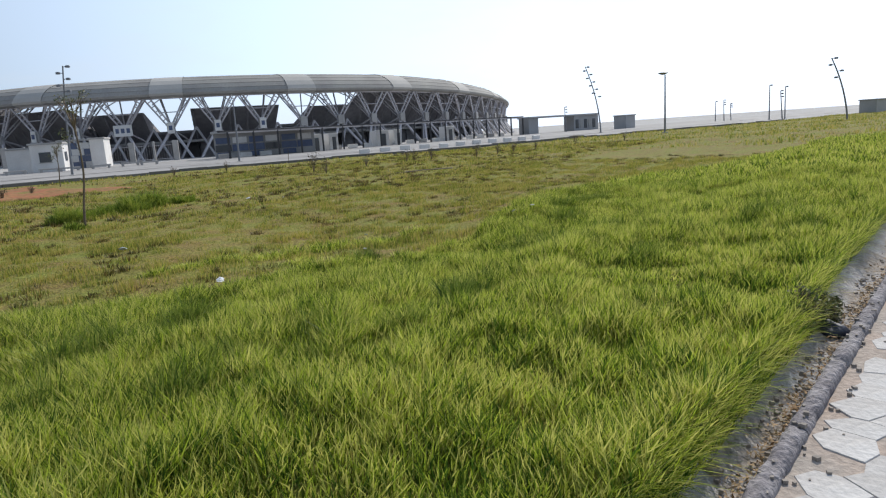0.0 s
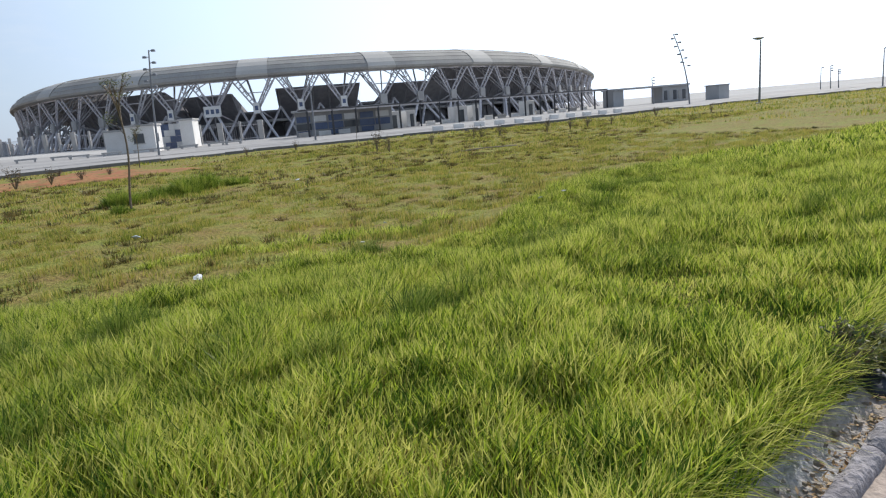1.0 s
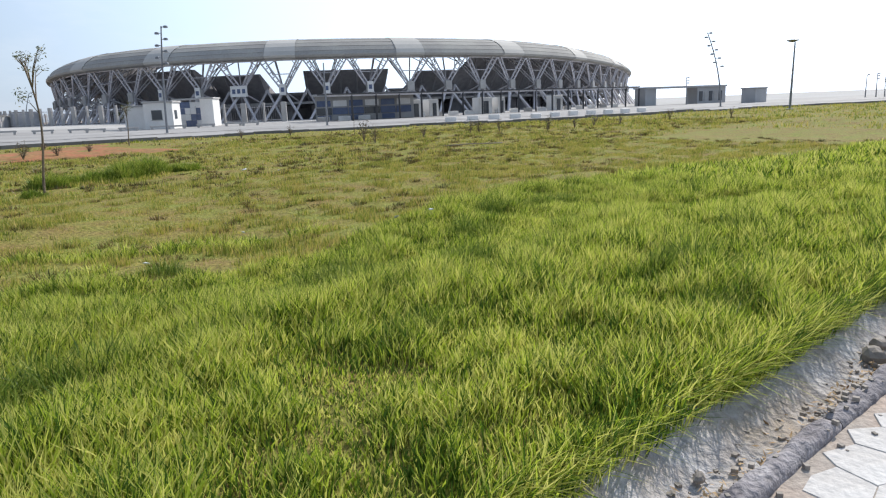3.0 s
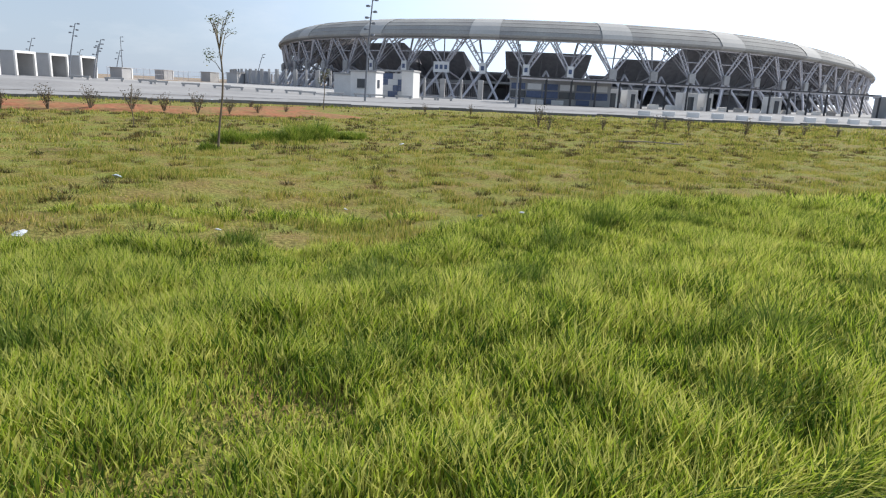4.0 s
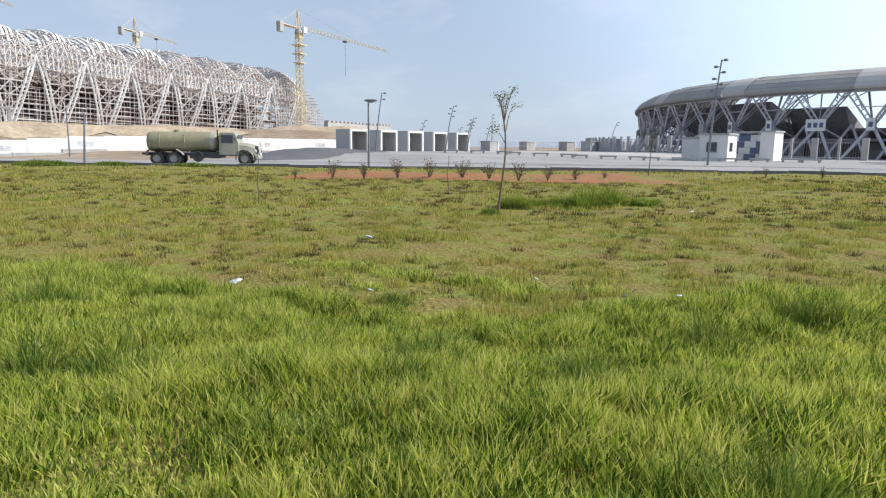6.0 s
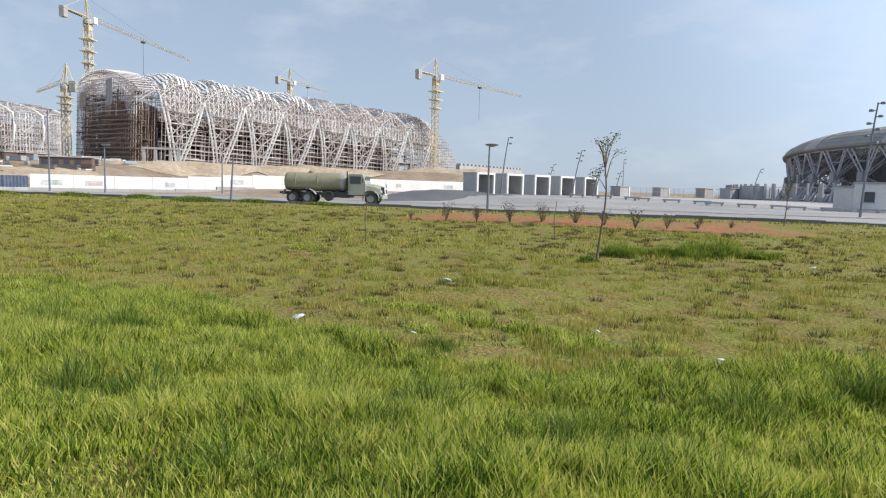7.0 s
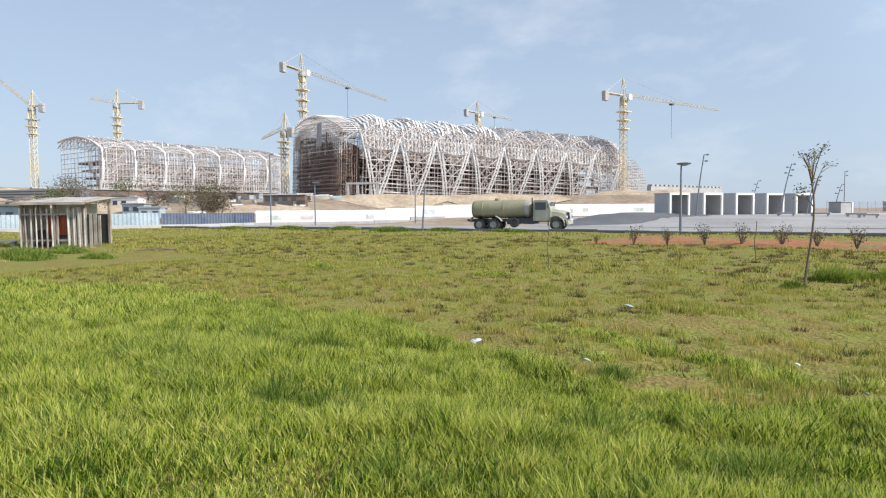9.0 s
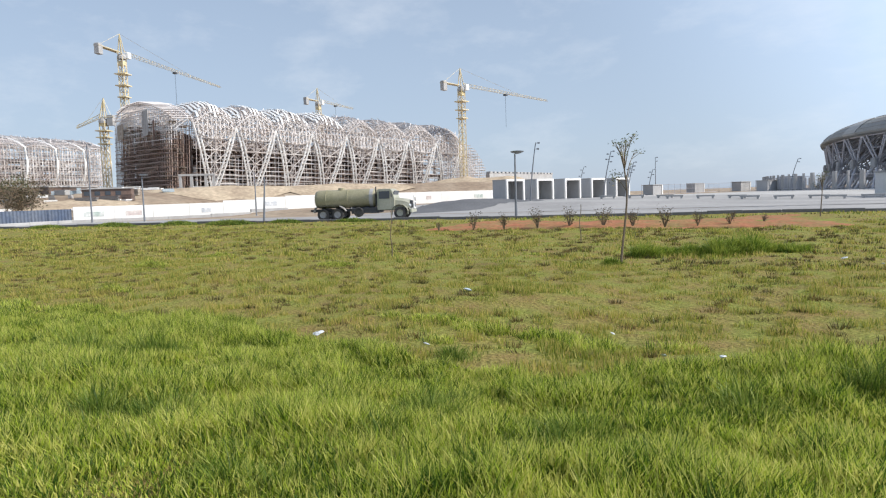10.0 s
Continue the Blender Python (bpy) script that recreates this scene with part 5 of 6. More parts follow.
# ---- tank truck ----
def tank_truck(x, y, rz):
    t = thing("tank_truck", x, y, gz(x, y) + 0.05, "old olive tank truck with a pale green cab beside the field", "truck", rz)
    # tank, rounded ends
    R = 0.86
    prof = [(0, -4.05), (0.45, -4.02), (0.78, -3.9), (R, -3.65)] + [(R, -3.6 + k * 0.55) for k in range(1, 10)] + [(0.78, 1.62), (0.45, 1.74), (0, 1.77)]
    tk = part("tank", Mesh().lathe(prof, 28, "x", (0, 0, 1.98)), M_olive, t, "dull olive steel tank", True)
    part("pale_band", Mesh().lathe([(R + 0.004, 1.12), (R + 0.012, 1.13), (R + 0.012, 1.44), (R + 0.004, 1.45)], 28, "x", (0, 0, 1.98)), M_conc, tk, "pale worn band")
    part("under_frame", Mesh().box((0.75, 0, 0.86), (2.5, 1.9, 0.5), bevel=0.05), M_dark, t)
    part("spare_wheel", Mesh().lathe([(0.15, -0.12), (0.4, -0.14), (0.46, -0.05), (0.46, 0.05), (0.4, 0.14), (0.15, 0.12)], 18, "y", (0.2, -0.98, 0.72)), M_tyre, t)
    for px in (-2.9, -0.9):
        part("tank_band", Mesh().lathe([(R + 0.005, px - 0.05), (R + 0.03, px - 0.04), (R + 0.03, px + 0.04), (R + 0.005, px + 0.05)], 28, "x", (0, 0, 1.98)), M_olive, tk)
    part("filler_cap", Mesh().lathe([(0, 3.02), (0.3, 3.0), (0.32, 2.8), (0.3, 2.78)], 14, c=(-1.6, 0, 0)), M_olive, tk)
    for sy in (-0.45, 0.45):
        part("chassis_rail", Mesh().box((-0.1, sy, 0.92), (8.0, 0.14, 0.26)), M_dark, t)
    for px in (-3.2, -1.9, -0.4, 0.9):
        part("saddle", Mesh().box((px, 0, 1.12), (0.18, 1.3, 0.2)), M_dark, t)
    part("tool_box", Mesh().box((0.1, -0.85, 0.82), (1.1, 0.45, 0.5), bevel=0.04), M_dark, t)
    part("fuel_tank", Mesh().box((1.15, 0.85, 0.8), (0.9, 0.5, 0.5), bevel=0.08), M_dark, t)
    # cab
    prof2 = [(1.95, 0.85), (1.95, 2.68), (2.1, 2.78), (3.12, 2.78), (3.26, 2.68), (3.5, 1.86), (3.5, 0.85)]
    g = Mesh()
    rows = [[(px, sy, pz) for px, pz in prof2] for sy in (-1.14, -1.1, 1.1, 1.14)]
    rows[0] = [(px * 0.99 + 0.02, sy, pz * 0.98 + 0.03) for px, sy, pz in rows[0]]
    rows[3] = [(px * 0.99 + 0.02, sy, pz * 0.98 + 0.03) for px, sy, pz in rows[3]]
    g.grid(rows)
    for r in (rows[0], rows[3]):
        g.add(r, [tuple(range(len(r)))])
    cab = part("cab", g, M_cab, t, "pale sage green cab")
    for sy in (-1.155, 1.155):
        wd = part("door", Mesh().box((2.62, sy, 1.5), (1.05, 0.03, 1.2)), M_cab, cab)
        part("side_window", Mesh().box((2.60, sy * 1.004, 2.22), (0.95, 0.04, 0.68)), M_glass, cab)
    mm = pose(3.395, 0, 2.27, 0, 16.5, 0)
    part("windscreen", Mesh().box((0, 0, 0), (0.03, 1.95, 0.66), m=mm), M_glass, cab)
    # bonnet
    g = Mesh()
    bon = [(0.80, 3.45, 1.95), (0.72, 4.3, 1.82), (0.66, 4.72, 1.66), (0.66, 4.75, 0.9)]
    rows = []
    for hw, px, pz in bon:
        rows.append([(px, -hw - 0.15, 0.95), (px, -hw - 0.12, pz - 0.22), (px, -hw + 0.1, pz), (px, hw - 0.1, pz), (px, hw + 0.12, pz - 0.22), (px, hw + 0.15, 0.95)])
    g.grid(rows)
    part("bonnet", g, M_cab, t, "pale sage green bonnet")
    part("grille", Mesh().box((4.79, 0, 1.32), (0.06, 1.1, 0.62)), M_dark, t)
    for sy in (-0.66, 0.66):
        part("headlight", Mesh().lathe([(0, 4.86), (0.13, 4.85), (0.15, 4.76), (0.15, 4.7)], 12, "x", (0, sy, 1.2)), M_plastic, t)
    part("bumper", Mesh().box((4.92, 0, 0.72), (0.2, 2.3, 0.3), bevel=0.04), M_cab, t)
    part("front_board", Mesh().box((5.04, 0.2, 1.5), (0.05, 0.75, 1.2)), M_white, t, "white board on the front")
    part("bar", Mesh().box((5.08, 0.2, 1.75), (0.03, 0.3, 0.35)), M_dark, t)
    part("bar", Mesh().box((5.08, 0.2, 1.25), (0.03, 0.35, 0.4)), M_dark, t)
    for sy in (-1.0, 1.0):
        g = Mesh()
        rows = []
        for k in range(9):
            a = radians(190 - 200 * k / 8)
            rows.append([(3.95 + 0.74 * math.cos(a), sy + o, 0.55 + 0.74 * math.sin(a)) for o in (-0.24, 0.24)])
        g.grid(rows)
        g.grid([[(p[0], p[1], p[2] + 0.035) for p in r] for r in rows])
        part("front_fender", g, M_cab, t)
        g = Mesh()
        pts = [(-3.9, 0.75), (-3.75, 1.2), (-3.3, 1.3), (-1.5, 1.3), (-1.15, 1.1), (-0.95, 0.85)]
        rows = [[(px, sy + o, pz) for o in (-0.28, 0.28)] for px, pz in pts]
        g.grid(rows)
        g.grid([[(p[0], p[1], p[2] + 0.05) for p in r] for r in rows])
        part("rear_mudguard", g, M_conc, t)
        part("mirror", Mesh().box((3.3, sy * 1.35, 2.2), (0.06, 0.2, 0.35), bevel=0.02), M_dark, t)
    for px in (-3.05, -1.72, 3.95):
        for sy in (-0.98, 0.98):
            w = part("wheel", Mesh().lathe([(0.3, -0.15), (0.46, -0.17), (0.54, -0.12), (0.55, 0), (0.54, 0.12), (0.46, 0.17), (0.3, 0.15)], 24, "y", (px, sy, 0.55)), M_tyre, t, "black rubber tyre")
            part("rim", Mesh().lathe([(0, -0.1), (0.12, -0.13), (0.14, -0.06), (0.29, -0.1), (0.32, -0.15), (0.32, 0.15), (0.29, 0.1), (0.14, 0.06), (0.12, 0.13), (0, 0.1)], 18, "y", (px, sy, 0.55)), M_cab if px > 0 else M_conc, w)
    for px in (-3.05, -1.72, 3.95):
        part("axle", Mesh().tube((px, -0.9, 0.55), (px, 0.9, 0.55), 0.09, n=6), M_dark, t)
    part("exhaust", Mesh().tube((1.8, -0.9, 0.9), (1.8, -0.9, 3.0), 0.06, n=6), M_dark, t)
    part("rear_bar", Mesh().box((-4.15, 0, 0.95), (0.12, 2.1, 0.18)), M_dark, t)
    return t


truck = tank_truck(-48.3, 24.35, 56)
truck.scale = (0.96, 0.96, 0.92)

# ---- slatted wooden shed ----
shed = thing("slatted_shed", -33.75, -6.4, gz(-33.75, -6.4), "weathered shed of upright wooden slats with a sheet roof", "shed", 72)
rnd = random.Random(4)
w, d, h = 3.7, 2.2, 2.4
for i in range(13):
    x = -w / 2 + i * w / 12
    if 0.55 < x < 0.9:
        continue
    hh = h - 0.25 - 0.12 * rnd.random()
    part("slat", Mesh().box((x, -d / 2, hh / 2 - 0.1), (0.055 + 0.035 * rnd.random(), 0.05, hh + 0.2), bevel=0.01), M_slat, shed).rotation_euler[1] = rnd.uniform(-0.015, 0.015)
for i in range(6):
    part("back_plank", Mesh().box((-w / 2 + 0.05, -d / 2 + 0.3 + i * 0.36, h / 2 - 0.1), (0.05, 0.30, h + 0.1)), M_wood, shed)
    part("side_plank", Mesh().box((w / 2 - 0.9 + i * 0.17, -d / 2 + 0.04, h / 2 - 0.2), (0.10, 0.05, h)), M_wood, shed)
for x in (-w / 2, 0.1, w / 2):
    for y in (-d / 2 + 0.08, d / 2):
        part("post", Mesh().box((x, y, h / 2 - 0.05), (0.13, 0.13, h + 0.15)), M_wood, shed)
for z in (0.35, 1.75):
    part("rail", Mesh().box((0, -d / 2 + 0.06, z), (w, 0.05, 0.1)), M_wood, shed)
# back wall coloured dark to carry the shade inside the shed
part("back_wall", Mesh().box((0, d / 2 + 0.05, 0.8), (w, 0.06, 1.9)), M_dark, shed)
part("upper_sheet", Mesh().box((-0.1, d / 2 - 0.1, 2.05), (w * 0.7, 0.05, 0.55)), M_white, shed, "pale sheet under the roof")
for i in range(5):
    g = Mesh()
    a0, a1 = -w / 2 - 0.35 + i * (w + 0.7) / 5, -w / 2 - 0.35 + (i + 1) * (w + 0.7) / 5 + 0.05
    rows = [[(a0 + (a1 - a0) * k / 10, y, zz + 0.02 * (k % 2) + 0.02 * (i % 2)) for k in range(11)] for y, zz in ((-d / 2 - 0.35, h - 0.06), (d / 2 + 0.3, h + 0.28))]
    g.grid(rows)
    g.grid([[(p[0], p[1], p[2] + 0.02) for p in r] for r in rows])
    part("roof_sheet", g, M_conc if i % 2 else M_wood, shed)
part("eave_board", Mesh().box((0, -d / 2 - 0.33, h - 0.08), (w + 0.6, 0.05, 0.12)), M_wood, shed)
part("hung_cloth", Mesh().grid([[(-0.35 + 0.13 * k, -d / 2 + 0.16 + 0.05 * (k % 2), z) for k in range(9)] for z in (0.65, 1.2, 1.75)]), M_redcloth, shed, "rust red cloth hung behind the slats")
part("crate", Mesh().box((-0.9, 0.2, 0.45), (1.5, 0.8, 0.9), bevel=0.03), M_dark, shed)
part("side_fence", Mesh().box((w / 2 + 0.35, -d / 2 + 0.02, 0.85), (0.16, 0.06, 1.8)), M_wood, shed)
part("side_fence", Mesh().box((w / 2 + 0.6, -d / 2 + 0.02, 0.85), (0.16, 0.06, 1.85)), M_wood, shed)
part("side_fence", Mesh().box((w / 2 + 0.84, -d / 2 + 0.02, 0.8), (0.14, 0.06, 1.75)), M_wood, shed)
bench_ = thing("pale_blue_plank", -34.5, -9.9, gz(-34.5, -9.9), "pale blue plank on two stones beside the shed", "plank", 72)
part("plank", Mesh().box((0, 0, 0.30), (1.9, 0.35, 0.07), bevel=0.01), M_bluesheet, bench_)
for x in (-0.7, 0.7):
    part("stone", Mesh().box((x, 0, 0.12), (0.25, 0.3, 0.29), bevel=0.05), M_stone, bench_)
stick = thing("fallen_pole", -27.6, -0.5, gz(-27.6, -0.5), "dark fallen pole lying in the grass", "pole", 100)
part("shaft", Mesh().line([(-0.9, 0, 0.10), (0, 0.05, 0.16), (0.9, 0, 0.12)], 0.035, n=6), M_bark, stick)


# ---- young trees, shrubs and bushes ----
def leaves(pts, n, size, rnd, spread):
    g = Mesh()
    for p in pts:
        for _ in range(n):
            c = Vector(p) + Vector((rnd.gauss(0, spread), rnd.gauss(0, spread), rnd.gauss(0, spread * 0.7)))
            a = Vector((rnd.gauss(0, 1), rnd.gauss(0, 1), rnd.gauss(0, 0.6))).normalized()
            b = a.cross(Vector((rnd.gauss(0, 1), rnd.gauss(0, 1), rnd.gauss(0, 1)))).normalized()
            s = size * rnd.uniform(0.6, 1.3)
            g.add([c - a * s, c - b * s * 0.35 + a * s * 0.1, c + a * s, c + b * s * 0.35 + a * s * 0.1], [(0, 1, 2, 3)])
    return g


def sapling(x, y, h, seed, label, bend=0.05, crown=True, lean_dir=0.0, leafy=5):
    rnd = random.Random(seed)
    t = thing("sapling", x, y, gz(x, y) - 0.03, label, "tree", lean_dir, "saplings")
    trunk = [Vector((h * bend * math.sin(f * 3.0) * f + h * 0.025 * f, 0.03 * math.sin(f * 9), h * 0.72 * f)) for f in np.linspace(0, 1, 10)]
    g = Mesh().line(trunk, 0.035 if crown else 0.022, 0.02 if crown else 0.012, n=7)
    part("trunk", g, M_bark, t)
    if not crown:
        return t
    top = trunk[-1]
    ends = []
    for k in range(7):
        a = 2 * math.pi * k / 7 + rnd.uniform(-0.4, 0.4)
        ln = h * rnd.uniform(0.14, 0.28)
        dx = math.cos(a) * 0.34
        st = trunk[rnd.choice((-1, -1, -2))]
        mid = st + Vector((dx * ln * 0.35, math.sin(a) * ln * 0.3, ln * 0.55))
        end = mid + Vector((dx * ln * 0.5, math.sin(a) * ln * 0.4, ln * rnd.uniform(0.25, 0.6)))
        g = Mesh().line([st, mid, end], 0.018, 0.007, n=5)
        tips = [end, mid]
        for _ in range(3):
            e2 = end + Vector((rnd.uniform(-0.1, 0.28), rnd.uniform(-0.15, 0.15), rnd.uniform(-0.08, 0.14)))
            g.tube(mid + (end - mid) * rnd.random(), e2, 0.008, 0.004, n=4)
            tips.append(e2)
        lb = part("branch", g, M_bark, t)
        part("leaves", leaves(tips, leafy, 0.042, rnd, 0.06), M_leaf, lb)
        ends.append(end)
    low = trunk[-2] + Vector((-0.28, 0, 0.05))
    g = Mesh().line([trunk[-3], trunk[-3] + Vector((-0.15, 0, 0.25)), low], 0.012, 0.006, n=4)
    lb = part("branch", g, M_bark, t)
    part("leaves", leaves([low, low + Vector((-0.08, 0, 0.1)), low + Vector((0.05, 0.05, 0.12))], leafy * 4, 0.045, rnd, 0.09), M_leaf, lb)
    return t


sapling(-8.3, 18.8, 3.7, 3, "slender young tree with sparse leaves in the grass", lean_dir=40)
sapling(-15.2, 14.6, 2.3, 5, "thin bare stake of a young tree", 0.02, False)
sapling(-14.6, 22.2, 2.1, 6, "thin bare young tree by the red bed", -0.02, False)
sapling(-18.5, 42.0, 2.6, 8, "thin young tree near the road", 0.02, True, 30, 6)
sapling(-5.5, 46.0, 1.9, 9, "thin bare stake of a young tree", 0.0, False)


def bush(x, y, h, seed, material, label, name="bush", group="bushes", n=11):
    rnd = random.Random(seed)
    t = thing(name, x, y, gz(x, y) - 0.02, label, "bush", 0, group)
    g = Mesh()
    tips = []
    for k in range(n):
        a, sp = rnd.uniform(0, 6.28), rnd.uniform(0.1, 0.42) * h
        mid = Vector((math.cos(a) * sp * 0.4, math.sin(a) * sp * 0.4, h * rnd.uniform(0.3, 0.5)))
        end = Vector((math.cos(a) * sp, math.sin(a) * sp, h * rnd.uniform(0.6, 1.05)))
        g.line([Vector((0, 0, 0)), mid, end], 0.018, 0.007, n=4)
        tips += [mid, end, (mid + end) / 2, mid * 0.4 + end * 0.6]
    part("branching_stem", g, M_bark, t)
    part("foliage", leaves(tips, 7, 0.048 * max(0.4, h), rnd, 0.1 * h), material, t)
    return t


for i, (x, y, h) in enumerate(((-26.3, 21.6, 0.5), (-24.9, 23.0, 0.95), (-23.7, 24.2, 0.9), (-22.8, 25.7, 1.05), (-21.7, 26.9, 1.0), (-20.6, 28.2, 1.05), (-20.0, 29.6, 0.9), (-19.2, 31.0, 1.05), (-18.4, 32.4, 0.8),
                               (-17.8, 34.0, 0.6), (-17.4, 36.0, 0.5), (-24.0, 33.0, 0.5), (-21.5, 38.5, 0.5))):
    bush(x, y, h, 50 + i, M_shrub, "brownish young shrub planted in red soil", "shrub", "shrubs in the red bed")
for i, (x, y, h) in enumerate(((-3.3, 36.8, 1.1), (-2.6, 36.0, 0.8), (-0.4, 39.1, 0.7), (2.1, 40.9, 0.8), (2.6, 41.2, 0.8), (3.8, 42.0, 0.7), (6.5, 41.0, 0.9), (8.3, 43.0, 0.7), (9.6, 44.0, 0.8), (-9.4, 44.8, 0.7),
                               (11.3, 44.5, 0.6), (-13.0, 46.0, 0.6), (15.0, 47.0, 0.7), (20.0, 50.0, 0.7))):
    bush(x, y, h, 80 + i, M_shrub, "small dark weed bush in the short grass", "weed_bush", "weed bushes", 7)
for i, (x, y, top) in enumerate(((-136.1, -41.9, 9.8), (-138.0, -35.9, 9.2), (-136.1, -22.9, 7.6), (-137.1, -17.4, 8.8), (-105.0, -9.5, 6.2), (-108.3, -6.9, 6.6), (-142.8, -13.2, 8.6), (-142.4, -42.0, 9.6), (-106.5, -8.0, 5.2),
                                 (-169.0, -36.0, 12.0), (-165.5, -48.0, 11.5))):
    h = max(2.2, min(6.5, top - gz(x, y)))
    rnd = random.Random(120 + i)
    t = thing("tree", x, y, gz(x, y) - 0.1, "dusty olive tree behind the sheet fence", "tree", 0, "site trees")
    g = Mesh().line([Vector((0, 0, 0)), Vector((0.1 * h, 0, h * 0.3)), Vector((0.05 * h, 0.05 * h, h * 0.55))], 0.14, 0.09, n=6)
    tips = []
    for k in range(12):
        a = rnd.uniform(0, 6.28)
        e = Vector((math.cos(a) * h * rnd.uniform(0.2, 0.5), math.sin(a) * h * rnd.uniform(0.2, 0.5), h * rnd.uniform(0.5, 1.0)))
        g.line([Vector((0.08 * h, 0.02 * h, h * 0.4)), e * 0.7 + Vector((0, 0, h * 0.12)), e], 0.06, 0.02, n=4)
        tips += [e, e * 0.85 + Vector((0, 0, h * 0.06))]
    part("trunk", g, M_bark, t)
    part("crown", leaves(tips, 40, 0.2, rnd, 0.15 * h), M_shrub if i % 3 else M_leaf, t)

# ---- red planting bed with furrows ----
bed = Mesh()
rows = []
for i in range(61):
    u = i / 60
    a = np.array((-27.5, 20.5)) * (1 - u) + np.array((-11.5, 35.5)) * u
    bdir = np.array((-0.72, 0.69))
    wid = 6.5 + 5.0 * u + 1.4 * math.sin(u * 9)
    row = []
    for k in range(29):
        f = k / 28
        e = 0.5 * float(vnoise(a[0], a[1] + f * 9, 1.2, 9)) - 0.25
        p = a + bdir * (wid * f + e * (2 if k in (0, 28) else 0))
        edge = min(1.0, min(f, 1 - f) * 7, min(u, 1 - u) * 10)
        hgt = -0.05 + edge * (0.10 + 0.19 * math.sin(f * 22) * (1 - f) ** 2 + 0.12 * (float(vnoise(p[0], p[1], 0.5, 10)) - 0.5))
        row.append((p[0], p[1], gz(*p) + hgt))
    rows.append(row)
bed.grid(rows)
tagged(part("planting_bed", bed, M_red, smooth=True), "planting bed of bare red soil with furrows", "planting bed", kind="structure")


# ---- pavement, kerb and gutter ----
def flat(name, s0, s1, d0, d1, z_of, material, ns, nd):
    g = Mesh()
    g.grid([[(*plan(s0 + (s1 - s0) * i / ns, d0 + (d1 - d0) * j / nd), float(z_of(s0 + (s1 - s0) * i / ns, d0 + (d1 - d0) * j / nd))) for j in range(nd + 1)] for i in range(ns + 1)])
    return part(name, g, material)


pavement = flat("pavement", -30, 45, -6.0, -0.10, lambda s, d: pave_z(s) - 0.012, M_joint, 75, 4)
tagged(pavement, "pale worn paving of irregular stones with sandy joints", "pavement", kind="structure")
def gutter_z(s, d):
    return pave_z(s) * (1 - smooth01(0.5, 8.0, d)) - 0.09 + 0.10 * smooth01(0.1, 0.4, d) - 0.03 * smooth01(0.4, 0.95, d) + 0.035 * (vnoise(s * 1.0, d * 2.0, 0.16, 31) - 0.5)


gut = flat("gutter", -14, 30, 0.0, 0.44, gutter_z, M_gutter, 220, 8)
tagged(gut, "eroded grey earth gutter between kerb and grass", "gutter", kind="structure")
soil = flat("verge_soil", -14, 30, 0.44, 0.98, gutter_z, M_turf, 220, 5)
tagged(soil, "brown matted soil under the grass edge", "soil", kind="structure")
kerb2 = thing("pavement_kerb", 0, 0, 0, "dirty grey rounded mortar kerb, lumpy and worn", "kerb", kind="structure")
rnd = random.Random(12)
ridge = [(-0.052, -0.06), (-0.048, 0.0), (-0.040, 0.026), (-0.022, 0.036), (0.004, 0.038), (0.03, 0.034), (0.046, 0.018), (0.056, -0.02), (0.062, -0.12)]
for i in range(44):
    s0 = -14 + i * 1.0
    rows = []
    for k in range(33):
        s = s0 + 0.004 + 0.992 * k / 32
        low = 0.012 if k in (0, 32) else 0.0
        rows.append([(*plan(s, -0.055 + w * (0.92 + 0.2 * float(vnoise(s, w, 0.11, 81))) + 0.012 * (float(vnoise(s, 0.0, 0.6, 82)) - 0.5)),
                      float(pave_z(s)) + h - low + (0.03 * (float(vnoise(s, w * 2, 0.05, 83)) - 0.5) + 0.026 * (float(vnoise(s, 0.0, 0.3, 84)) - 0.5)) * (h > -0.05)) for w, h in ridge])
    g = Mesh().grid(rows)
    for r in (rows[0], rows[-1]):
        g.add(r, [tuple(range(len(r)))])
    part("kerb_stone", g, M_kerb, kerb2, smooth=True)
# tall weed, dry leaves and a dark bag in the gutter
for i, (s, d, h) in enumerate(((2.8, 0.24, 0.2), (2.95, 0.17, 0.17), (3.1, 0.26, 0.19), (2.65, 0.28, 0.19), (3.25, 0.2, 0.14), (2.5, 0.24, 0.15), (2.85, 0.32, 0.23), (0.6, 0.3, 0.14))):
    x, y = plan(s, d)
    bush(x, y, h, 200 + i, M_leaf, "small dark green weed growing in the gutter", "gutter_weed", "gutter weeds", 26)
x, y = plan(2.78, 0.13)
bag = Mesh().lathe([(0, 0.13), (0.05, 0.125), (0.10, 0.09), (0.12, 0.04), (0.10, 0.0), (0, -0.01)], 14)
bag.v = [(p[0] * 0.7 + 0.03 * math.sin(p[1] * 40), p[1] + 0.02 * math.sin(p[0] * 50), p[2] * 0.6 * (1 + 0.3 * math.sin(p[0] * 30))) for p in bag.v]
bg = part("crumpled_bag", bag, M_cloth, smooth=True)
tagged(bg, "crumpled dark blue plastic bag in the gutter", "bag")
bg.matrix_basis = pose(x, y, float(pave_z(2.78)) - 0.08, 0, 0, 30)
rnd = random.Random(33)
lf = Mesh()
